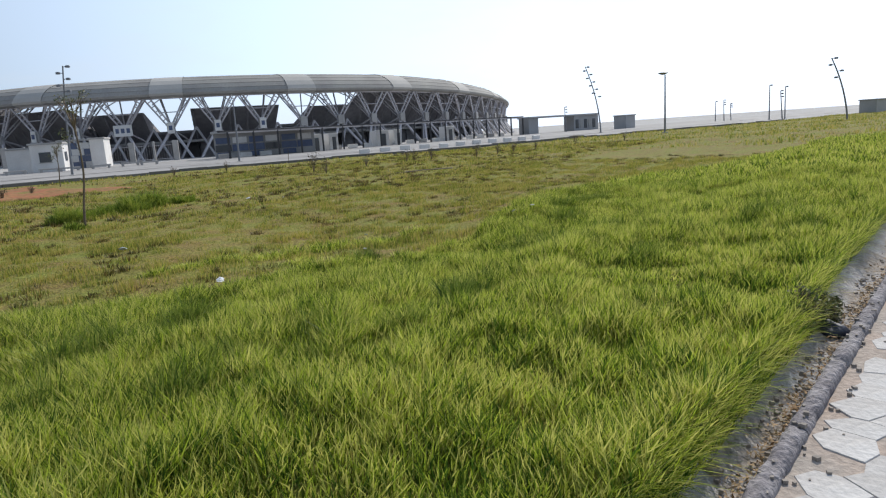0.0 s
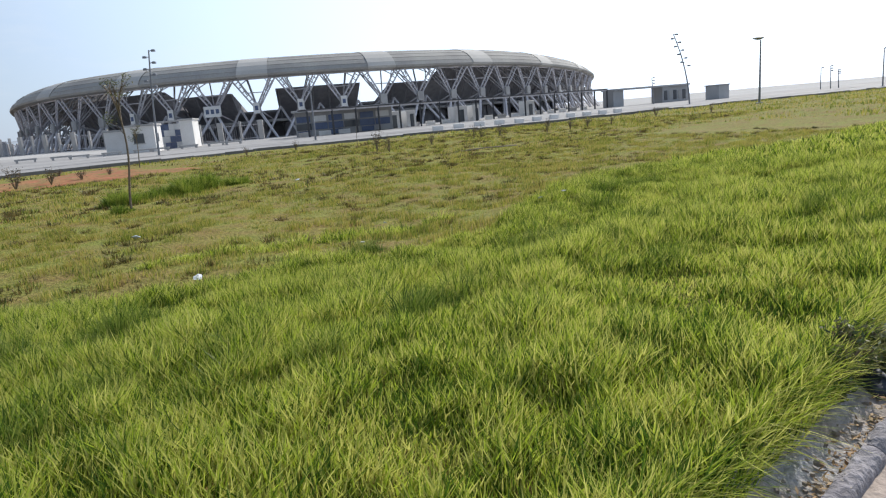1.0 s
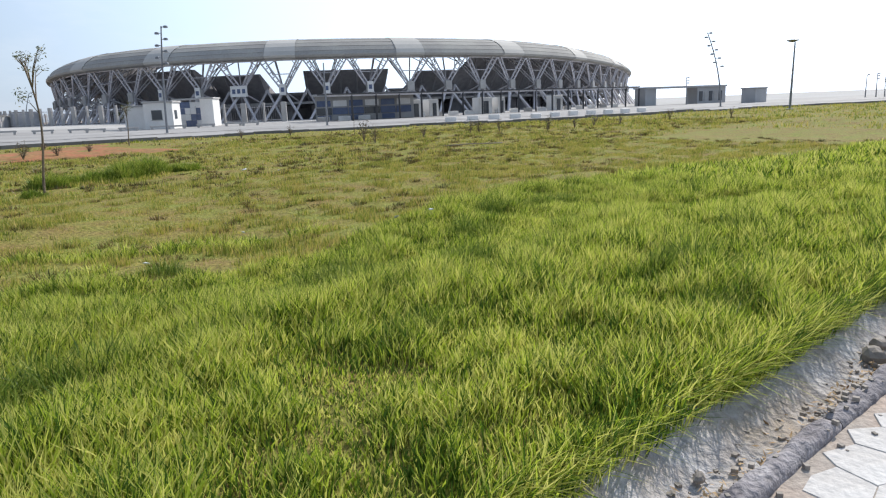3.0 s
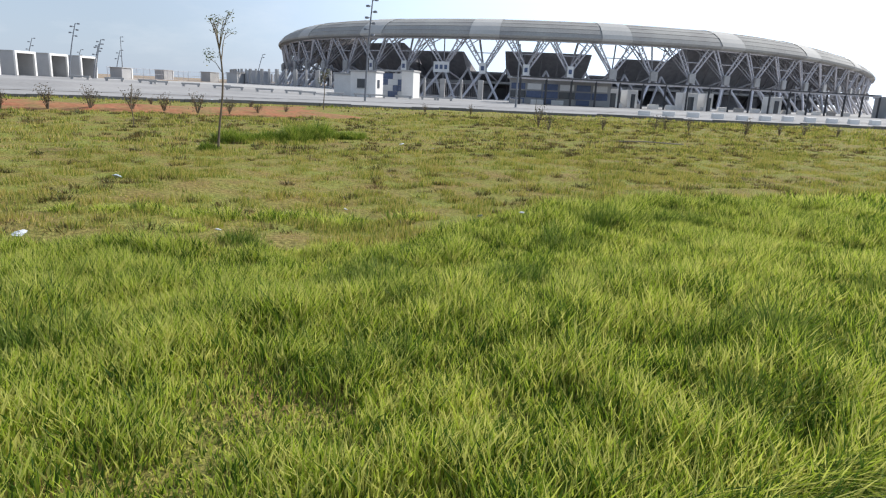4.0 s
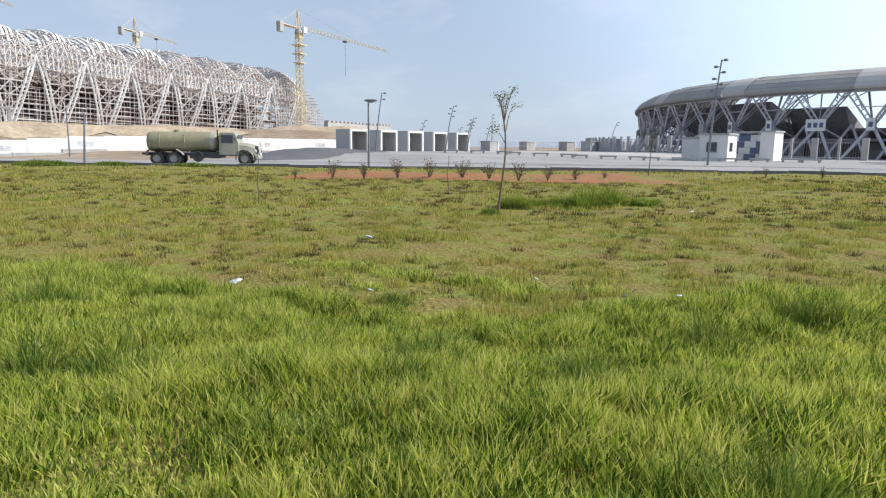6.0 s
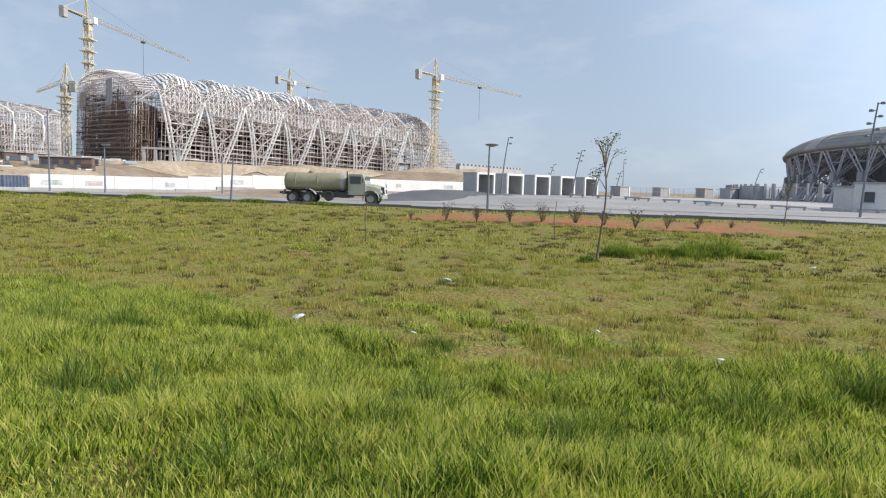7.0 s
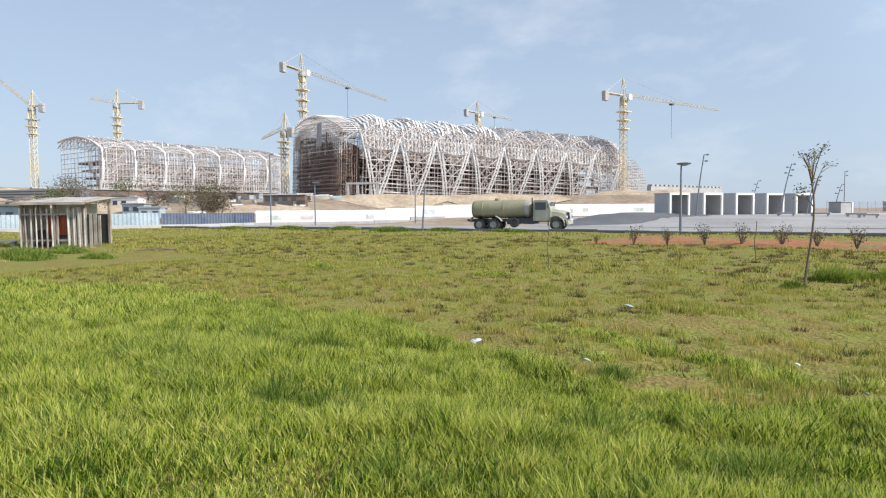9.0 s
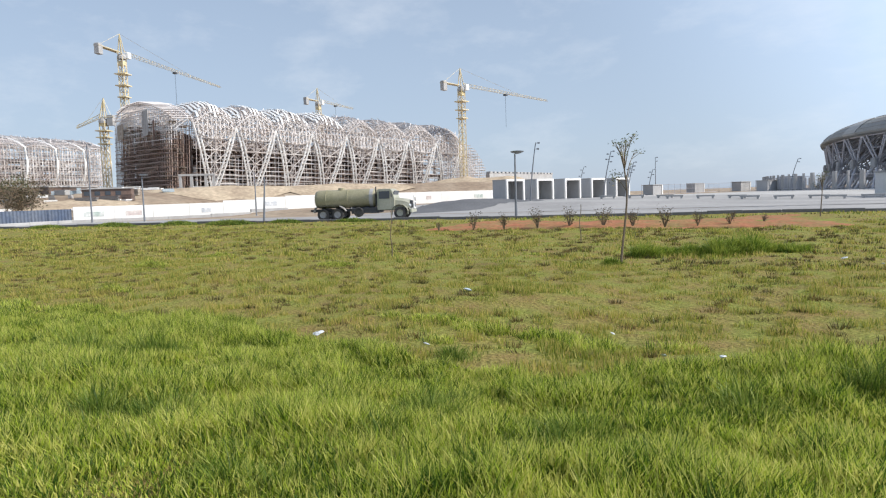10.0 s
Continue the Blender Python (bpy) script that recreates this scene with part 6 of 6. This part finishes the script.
for k in range(4200):
    s, d = rnd.uniform(-4, 12), 0.025 + abs(rnd.gauss(0, 0.055))
    if rnd.random() > 0.35 + 0.65 * float(vnoise(s, 0.0, 0.8, 77)):
        continue
    x, y = plan(s, d)
    c = Vector((x, y, float(pave_z(s)) - 0.075 + rnd.uniform(0, 0.03)))
    a = Vector((rnd.gauss(0, 1), rnd.gauss(0, 1), rnd.gauss(0, 0.4))).normalized() * rnd.uniform(0.01, 0.03)
    b = a.cross(Vector((rnd.gauss(0, 1), rnd.gauss(0, 1), 2))).normalized() * rnd.uniform(0.003, 0.008)
    lf.add([c - a, c + b, c + a, c - b], [(0, 1, 2, 3)])
tagged(part("dry_leaves", lf, M_dryleaf), "brown dry leaves and stalks lying in the gutter", "dry leaves", kind="stuff")
for i, (s, d, r) in enumerate(((0.55, 0.2, 0.055), (4.3, 0.16, 0.03), (6.0, 0.12, 0.075), (6.2, 0.16, 0.05), (1.9, 0.12, 0.025), (7.4, 0.15, 0.05))):
    x, y = plan(s, d)
    st = Mesh().lathe([(0, r * 0.8), (r * 0.6, r * 0.7), (r, r * 0.25), (r * 0.9, -r * 0.3), (0, -r * 0.5)], 9)
    st.v = [(p[0] * (1 + 0.25 * math.sin(p[1] * 60 + i)), p[1] * 0.8, p[2] * (1 + 0.2 * math.sin(p[0] * 70))) for p in st.v]
    o = part("stone", st, M_stone)
    tagged(o, "pale broken stone lying in the gutter", "stone", "gutter stones")
    o.matrix_basis = pose(x, y, float(pave_z(s)) - 0.06, 0, 0, i * 50)

crumbs = Mesh()
rnd = random.Random(35)
for k in range(900):
    s, d = rnd.uniform(-3, 9), rnd.gauss(0.05, 0.12)
    if d > 0.34 or d < -0.3:
        continue
    x, y = plan(s, d)
    z = float(pave_z(s)) + (0.03 if -0.10 < d < 0.0 else -0.075 if d >= 0.0 else -0.008)
    r = rnd.uniform(0.004, 0.014)
    crumbs.box((x, y, z + r * 0.4), (r * 2, r * rnd.uniform(1.2, 2), r * 1.4), rnd.uniform(0, 180), m=None)
tagged(part("crumbs", crumbs, M_stone), "crumbs of mortar and gravel along the kerb", "gravel", kind="stuff")

# ---- litter in the grass ----
def litter(x, y, r, seed, material=M_plastic, label="crumpled white plastic scrap in the grass", lift=0.06):
    rnd = np.random.RandomState(seed)
    rows = []
    for i in range(7):
        f = i / 6
        rows.append([(r * (0.2 + math.sin(math.pi * f)) * math.cos(a) * (0.8 + 0.5 * rnd.rand()), r * (0.2 + math.sin(math.pi * f)) * math.sin(a) * (0.5 + 0.4 * rnd.rand()), r * 1.1 * (f - 0.2) + r * 0.25 * rnd.rand())
                     for a in np.linspace(0, 2 * math.pi, 11)])
        rows[-1][-1] = rows[-1][0]
    rows = [[(p[0], p[1], p[2] * 0.55) for p in q] for q in rows]
    o = part("plastic_scrap", Mesh().grid(rows), material)
    tagged(o, label, "litter", "litter")
    o.matrix_basis = pose(x, y, gz(x, y) + lift, rnd.uniform(-30, 30), rnd.uniform(-30, 30), rnd.uniform(0, 360))


litter(-5.2, 12.35, 0.075, 1, M_bluesheet, "crumpled pale blue plastic scrap in the grass", 0.1)
litter(-2.85, 8.8, 0.06, 2, lift=0.16)
litter(-0.95, 12.35, 0.035, 3, lift=0.12)
litter(-4.7, 23.0, 0.065, 4)
litter(-3.5, 22.6, 0.04, 5)
litter(-27.6, 42.5, 0.14, 6)
litter(-1.0, 9.62, 0.03, 7, lift=0.2)
litter(1.9, 11.2, 0.035, 8, lift=0.3)
litter(1.5, 10.9, 0.03, 9, lift=0.3)
pole = thing("pale_cane", 2.2, 31.5, gz(2.2, 31.5), "pale cane lying in the short grass", "cane", 8)
part("shaft", Mesh().line([(-1.4, 0, 0.07), (0, 0.05, 0.12), (1.4, 0, 0.10)], 0.025, n=6), M_wood, pole)


# ---- grass ----
def blades(name, x, y, h, wid, rs, material, label, segs=2, droop=0.55, base_z=None, lean=None):
    """Many grass blades as one mesh: bent strips that end in a tip."""
    n = len(x)
    z = (ground_z(x, y) if base_z is None else base_z) - 0.02
    a = rs.rand(n) * 2 * math.pi
    # a light breeze leans all a little the same way
    lx, ly = np.cos(a) * droop * rs.rand(n) + 0.10, np.sin(a) * droop * rs.rand(n) - 0.06
    if lean is not None:
        lx, ly = np.clip(lean[0] + 0.05, -1.1, 1.1), np.clip(lean[1] - 0.03, -1.1, 1.1)
    f = rs.rand(n) * 2 * math.pi
    wx, wy = np.cos(f) * wid / 2, np.sin(f) * wid / 2
    if segs == 1:
        V = np.empty((n, 3, 3))
        V[:, 0] = np.stack([x - wx, y - wy, z], 1)
        V[:, 1] = np.stack([x + wx, y + wy, z], 1)
        V[:, 2] = np.stack([x + lx * h, y + ly * h, z + h * np.sqrt(np.clip(1 - 0.5 * (lx ** 2 + ly ** 2), 0.2, 1))], 1)
        loops = np.arange(3 * n)
        starts, totals = np.arange(n) * 3, np.full(n, 3)
    else:
        # a folded kite: foot, two shoulders, tip
        V = np.empty((n, 4, 3))
        mx, my, mz = x + lx * h * 0.24, y + ly * h * 0.24, z + h * 0.52
        V[:, 0] = np.stack([x, y, z], 1)
        V[:, 1] = np.stack([mx + wx, my + wy, mz], 1)
        V[:, 2] = np.stack([x + lx * h * 1.05, y + ly * h * 1.05, z + h * (1.0 - 0.38 * (lx ** 2 + ly ** 2))], 1)
        V[:, 3] = np.stack([mx - wx, my - wy, mz], 1)
        loops = np.arange(4 * n)
        starts, totals = np.arange(n) * 4, np.full(n, 4)
    m = bpy.data.meshes.new(name)
    m.vertices.add(V.shape[0] * V.shape[1])
    m.vertices.foreach_set("co", V.reshape(-1).astype(np.float32))
    m.loops.add(len(loops))
    m.loops.foreach_set("vertex_index", loops.astype(np.int32))
    m.polygons.add(len(starts))
    m.polygons.foreach_set("loop_start", starts.astype(np.int32))
    m.polygons.foreach_set("loop_total", totals.astype(np.int32))
    m.materials.append(material)
    m.update(calc_edges=True)
    return tagged(new(name, m), label, "grass", kind="stuff")


rs = np.random.RandomState(7)


def tall_height(x, y):
    t = smooth01(0.25, 0.75, vnoise(x, y, 0.26, 21)) * 0.12 + smooth01(0.2, 0.8, vnoise(x, y, 0.7, 22)) * 0.14 + smooth01(0.3, 0.8, vnoise(x, y, 1.9, 24)) * 0.08
    return 0.07 + t * 0.80


def tussocks(name, s, d, per, rad, height, wid, seed, material, label, segs=2, droop=0.7, edge=None, flat_=1.0):
    """Grass in tussocks: blades spring from a centre and lean out of it. height: by tussock."""
    r = np.random.RandomState(seed)
    n = len(s)
    k = np.repeat(np.arange(n), per)
    m = len(k)
    x0, y0 = plan(s, d)
    a = r.rand(m) * 2 * math.pi
    q = rad[k] * np.sqrt(r.rand(m)) * (0.5 + 0.8 * r.rand(m))
    x, y = x0[k] + q * np.cos(a), y0[k] + q * np.sin(a)
    h = height[k] * (0.45 + 0.75 * r.rand(m)) * (1.1 - 0.35 * (q / (rad[k] * 1.3)))
    sway = r.rand(n) * 2 * math.pi
    out = droop * (0.15 + 0.75 * q / (rad[k] * 1.3)) * (0.5 + 0.7 * r.rand(m))
    lx = out * np.cos(a) + 0.22 * np.cos(sway[k]) + 0.16 * r.randn(m)
    ly = out * np.sin(a) + 0.22 * np.sin(sway[k]) + 0.16 * r.randn(m)
    return blades(name, x, y, h, wid * (0.6 + 0.8 * r.rand(m)), r, material, label, segs, droop, lean=(lx, ly))


def carpet(name, x, y, h, wid, seed, material, label, segs=2, lean_most=0.5):
    """A dense sward: every blade leans its own way, neighbours a little alike."""
    r = np.random.RandomState(seed)
    n = len(x)
    a = r.rand(n) * 2 * math.pi
    o = lean_most * np.sqrt(r.rand(n)) * 0.85
    g = 2 * math.pi * 1.6 * vnoise(x, y, 0.28, 61)
    lx, ly = o * np.cos(a) + 0.07 * np.cos(g), o * np.sin(a) + 0.07 * np.sin(g)
    return blades(name, x, y, h, wid * (0.6 + 0.8 * r.rand(n)), r, material, label, segs, lean=(lx, ly))


def belt(n, s0, s1, wid, name, seed):
    r = np.random.RandomState(seed)
    s, d = s0 + (s1 - s0) * r.rand(n), 0.18 + 9.0 * r.rand(n)
    x, y = plan(s, d)
    top = tall_height(x, y)
    keep = (d > 0.28 + 0.09 * smooth01(2.6, 3.6, s) + 0.10 * (vnoise(s, d, 0.5, 26) - 0.3)) & (d < belt_edge(s) + 0.9 * (vnoise(x, y, 0.7, 23) - 0.5)) & (r.rand(n) < 0.66 + 2.0 * top)
    x, y, top, d = x[keep], y[keep], top[keep], d[keep]
    h = top * (0.55 + 0.6 * r.rand(len(x)))
    carpet(name, x, y, h, wid, seed + 100, M_tall, "tall bright green grass in uneven tufts", lean_most=0.58)


belt(715000, -4.5, 12.5, 0.0092, "tall_grass", 31)
belt(120000, -24.0, -4.5, 0.015, "tall_grass", 32)
belt(130000, 12.5, 34.0, 0.026, "tall_grass", 33)
# long blades that hang over the gutter
r_ = np.random.RandomState(38)
s_ = -5 + 19 * r_.rand(26000)
d_ = 0.235 + 0.10 * smooth01(2.6, 3.6, s_) + 0.2 * r_.rand(26000)
k_ = r_.rand(26000) < 0.35 + 0.9 * vnoise(s_, d_, 0.5, 39)
x_, y_ = plan(s_[k_], d_[k_])
n_ = len(x_)
out_ = 0.2 + 0.45 * r_.rand(n_)
blades("verge_grass", x_, y_, 0.13 + 0.16 * r_.rand(n_), 0.008 * (0.6 + 0.8 * r_.rand(n_)), r_, M_tall, "long blades of grass hanging over the gutter",
       lean=(-KNOR[0] * out_ + 0.3 * r_.randn(n_), -KNOR[1] * out_ + 0.3 * r_.randn(n_)))


def bare_bed(x, y):
    """True inside the red planting bed."""
    bu = ((x + 27.5) * 16 + (y - 20.5) * 15) / 481.0
    bv = (x + 27.5 - 16 * bu) * -0.72 + (y - 20.5 - 15 * bu) * 0.69
    return (bu > 0.01) & (bu < 0.99) & (bv > 0.3) & (bv < 6.2 + 5 * bu)


def field(n, smin, smax, dmin, dmax, hh, wid, grain, name, seed):
    r = np.random.RandomState(seed)
    s, d = smin + (smax - smin) * r.rand(n), dmin + (dmax - dmin) * r.rand(n)
    x, y = plan(s, d)
    lush = vnoise(x, y, grain * 1.9, 41) * 0.6 + vnoise(x, y, 3.0, 42) * 0.4
    tuft = vnoise(x * 0.8, y * 1.25, grain, 43) * 0.65 + vnoise(x, y, grain * 2.3, 44) * 0.35
    keep = ((d > belt_edge(s) - 0.5) | (s > 33) | (s < -24)) & (edge_dist(x, y) < -0.2) & (r.rand(n) < 0.42 + 0.75 * smooth01(0.32, 0.52, lush)) & ~bare_bed(x, y)
    x, y, tuft = x[keep], y[keep], tuft[keep]
    h = hh * (0.55 + 2.1 * smooth01(0.42, 0.78, tuft)) * (0.6 + 0.6 * r.rand(len(x)))
    carpet(name, x, y, h, wid, seed + 100, M_short, "short yellowish grass with bare brown patches", 1)


field(520000, -18, 26, 5.5, 17, 0.06, 0.016, 0.26, "short_grass", 51)
field(330000, -34, 44, 16.5, 36, 0.066, 0.036, 0.42, "short_grass", 52)
field(170000, -70, 150, 35, 92, 0.075, 0.10, 0.9, "short_grass", 53)
field(60000, 34, 150, 0.4, 36, 0.11, 0.08, 0.9, "short_grass", 54)
field(60000, -70, -24, 0.4, 36, 0.06, 0.08, 0.9, "short_grass", 55)


def patch(spots, seed, per, wid, name, label, material=M_rank):
    """Lush growth at given places (x, y, half length, half width, height), as many small tussocks."""
    r = np.random.RandomState(seed)
    S, D, H, R = [], [], [], []
    for x, y, ra, rb, h in spots:
        n = int(70 * ra * rb / 0.25 ** 0.5) + 6
        a, q = r.rand(n) * 6.283, np.sqrt(r.rand(n)) * (0.7 + 0.5 * r.rand(n))
        px, py = x + ra * q * np.cos(a) * 0.8 - rb * q * np.sin(a) * 0.6, y + ra * q * np.cos(a) * 0.6 + rb * q * np.sin(a) * 0.8
        S.append(along(px, py))
        D.append(off(px, py))
        H.append(h * (1.15 - 0.75 * q ** 2) * (0.6 + 0.6 * r.rand(n)))
        R.append(np.full(n, 0.10 + 0.25 * h) * (0.6 + 0.7 * r.rand(n)))
    tussocks(name, np.concatenate(S), np.concatenate(D), per, np.concatenate(R), np.concatenate(H), wid, seed + 100, material, label, 2, 0.7)


patch([(-9.6, 20.9, 0.5, 0.45, 0.46), (-9.4, 21.5, 0.45, 0.4, 0.36), (-8.9, 22.1, 0.5, 0.45, 0.38), (-8.45, 22.7, 0.65, 0.55, 0.52), (-8.2, 23.4, 0.7, 0.6, 0.66), (-8.1, 24.1, 0.55, 0.5, 0.5), (-7.3, 24.4, 0.7, 0.3, 0.3), (-8.5, 18.7, 0.3, 0.2, 0.25)], 61, 75, 0.018, "mound_grass", "lush green grass mound beside the young tree", M_mound)
patch([(-27.0, -6.0, 2.4, 1.0, 0.42), (-29.5, -5.0, 1.6, 0.8, 0.35), (-27.0, -8.8, 1.6, 0.8, 0.42), (-25.5, -2.5, 1.0, 0.6, 0.28)], 62, 34, 0.024, "mound_grass", "lush green grass in front of the shed")
patch([(-52, 14, 2.6, 0.8, 0.42), (-57, 10, 2.6, 0.8, 0.42), (-48.5, 18, 1.8, 0.6, 0.3), (-44, 22.5, 2.2, 0.5, 0.28), (-62, 5, 2.6, 0.8, 0.4), (-68, -1, 2.6, 0.8, 0.4)], 63, 22, 0.05, "verge_grass", "dark green rank grass along the road verge")
patch([(-17.6, 7.0, 0.9, 0.35, 0.24), (-13.7, 12.3, 0.8, 0.35, 0.2), (-11.5, 6.1, 0.6, 0.3, 0.16), (-20.5, 9.5, 0.8, 0.3, 0.16), (-12.4, 18.7, 0.5, 0.25, 0.12)], 64, 34, 0.012, "grass_tuft", "greener tuft of longer blades in the short grass", M_tall)
patch([(-3.7, 10.7, 0.3, 0.24, 0.13), (-3.2, 10.95, 0.35, 0.28, 0.17), (-2.6, 11.1, 0.4, 0.28, 0.19), (-2.2, 11.3, 0.4, 0.18, 0.22), (-1.6, 11.7, 0.45, 0.32, 0.2), (-1.3, 11.9, 0.35, 0.18, 0.2), (-0.8, 11.9, 0.45, 0.34, 0.2), (-0.1, 12.5, 0.45, 0.2, 0.2),
       (-4.1, 10.4, 0.3, 0.15, 0.14), (-2.0, 10.2, 0.3, 0.13, 0.13)], 67, 34, 0.010, "grass_tuft", "greener ridge of longer blades along a rut", M_tall)
rq = random.Random(91)
r_ = np.random.RandomState(92)
# brown tufts strewn over the field; their dark colour doubles as pit shade
for n_, s0_, s1_, d0_, d1_, per_, rad_, h_, w_, sd_ in ((1300, -18, 28, 6.6, 18, 64, 0.17, 0.095, 0.019, 93), (2300, -34, 46, 17, 37, 48, 0.24, 0.125, 0.034, 94), (1700, -60, 110, 36, 75, 16, 0.42, 0.14, 0.08, 95)):
    s_, d_ = s0_ + (s1_ - s0_) * r_.rand(n_), d0_ + (d1_ - d0_) * r_.rand(n_)
    x_, y_ = plan(s_, d_)
    k_ = (edge_dist(x_, y_) < -1) & ~bare_bed(x_, y_) & (vnoise(x_, y_, 4.0, 96) + 0.5 * r_.rand(n_) > 0.55)
    tussocks("dead_grass_shade", s_[k_], d_[k_], per_, rad_ * (0.5 + r_.rand(k_.sum())), h_ * (0.6 + 0.8 * r_.rand(k_.sum())), w_, sd_, M_deadshade, "small brown tufts of dead grass, darkened to stand for shaded pits", 1, 1.0)
# rank tufts; their dark green also paints the shade of hollows in the belt
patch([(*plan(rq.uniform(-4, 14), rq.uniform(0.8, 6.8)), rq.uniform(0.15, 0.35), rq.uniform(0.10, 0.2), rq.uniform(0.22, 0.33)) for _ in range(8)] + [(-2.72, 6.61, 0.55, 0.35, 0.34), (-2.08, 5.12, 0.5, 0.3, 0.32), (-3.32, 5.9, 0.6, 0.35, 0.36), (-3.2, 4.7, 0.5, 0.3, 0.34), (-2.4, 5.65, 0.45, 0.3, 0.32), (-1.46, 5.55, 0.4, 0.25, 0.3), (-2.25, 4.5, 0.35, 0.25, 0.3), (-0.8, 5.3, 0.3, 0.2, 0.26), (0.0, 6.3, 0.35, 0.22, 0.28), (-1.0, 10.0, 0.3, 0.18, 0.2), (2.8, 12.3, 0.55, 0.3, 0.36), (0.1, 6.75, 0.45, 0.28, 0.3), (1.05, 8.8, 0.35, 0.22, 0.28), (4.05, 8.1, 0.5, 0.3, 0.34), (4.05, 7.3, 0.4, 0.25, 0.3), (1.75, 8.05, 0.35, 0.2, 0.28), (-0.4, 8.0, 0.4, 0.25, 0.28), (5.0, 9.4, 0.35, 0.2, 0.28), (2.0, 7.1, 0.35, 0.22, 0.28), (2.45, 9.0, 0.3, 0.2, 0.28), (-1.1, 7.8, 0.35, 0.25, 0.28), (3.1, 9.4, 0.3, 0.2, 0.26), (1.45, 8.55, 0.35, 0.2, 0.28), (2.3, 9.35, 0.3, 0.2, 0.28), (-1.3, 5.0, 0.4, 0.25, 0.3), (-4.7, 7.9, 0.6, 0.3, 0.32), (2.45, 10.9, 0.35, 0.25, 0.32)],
      66, 46, 0.007, "grass_tuft", "dark rank tufts in the tall grass, their dark green also standing for shaded hollows")

# ---- paving stones, one by one: uneven cells that share their corners ----
rnd = random.Random(70)
PR = 0.128
corners = {}


def corner(s, d):
    key = (round(s / 0.03), round(d / 0.03))
    if key not in corners:
        corners[key] = (s + rnd.uniform(-0.036, 0.036), d + rnd.uniform(-0.036, 0.036))
    return corners[key]


rest = Mesh()
for i in range(-28, 52):
    for j in range(19):
        s, d = 1.0 + PR * math.sqrt(3) * (i + (0.5 if j % 2 else 0)), -0.27 - j * PR * 1.5
        ring = [corner(s + PR * math.sin(math.pi / 3 * k), d + PR * math.cos(math.pi / 3 * k)) for k in range(6)]
        if rnd.random() < (0.3 if j == 0 else 0.015):
            continue
        ms, md = sum(p[0] for p in ring) / 6, sum(p[1] for p in ring) / 6
        z = float(pave_z(ms)) - 0.01 + rnd.uniform(-0.003, 0.003)
        cx, cy = plan(ms, md)
        vs = []
        for k, h in ((0.988, -0.02), (0.988, 0.0), (0.97, 0.004)):
            for p in ring:
                px, py = plan(ms + (p[0] - ms) * k, md + (p[1] - md) * k)
                vs.append((px - cx, py - cy, h + float(pave_z(p[0])) - float(pave_z(ms))))
        fs = [tuple(range(12, 18))]
        for b in (0, 6):
            fs += [(b + k, b + (k + 1) % 6, b + 6 + (k + 1) % 6, b + 6 + k) for k in range(6)]
        if -0.8 < s < 6.8 and j < 8:
            o = new("paving_stone", Mesh().add(vs, fs).data("paving_stone", M_pave))
            o.parent = pavement
            o.matrix_basis = pose(cx, cy, z)
        else:
            rest.add([(v[0] + cx, v[1] + cy, v[2] + z) for v in vs], fs)
ro = part("paving_stones", rest, M_pave, pavement)
ro["kind"] = "stuff"
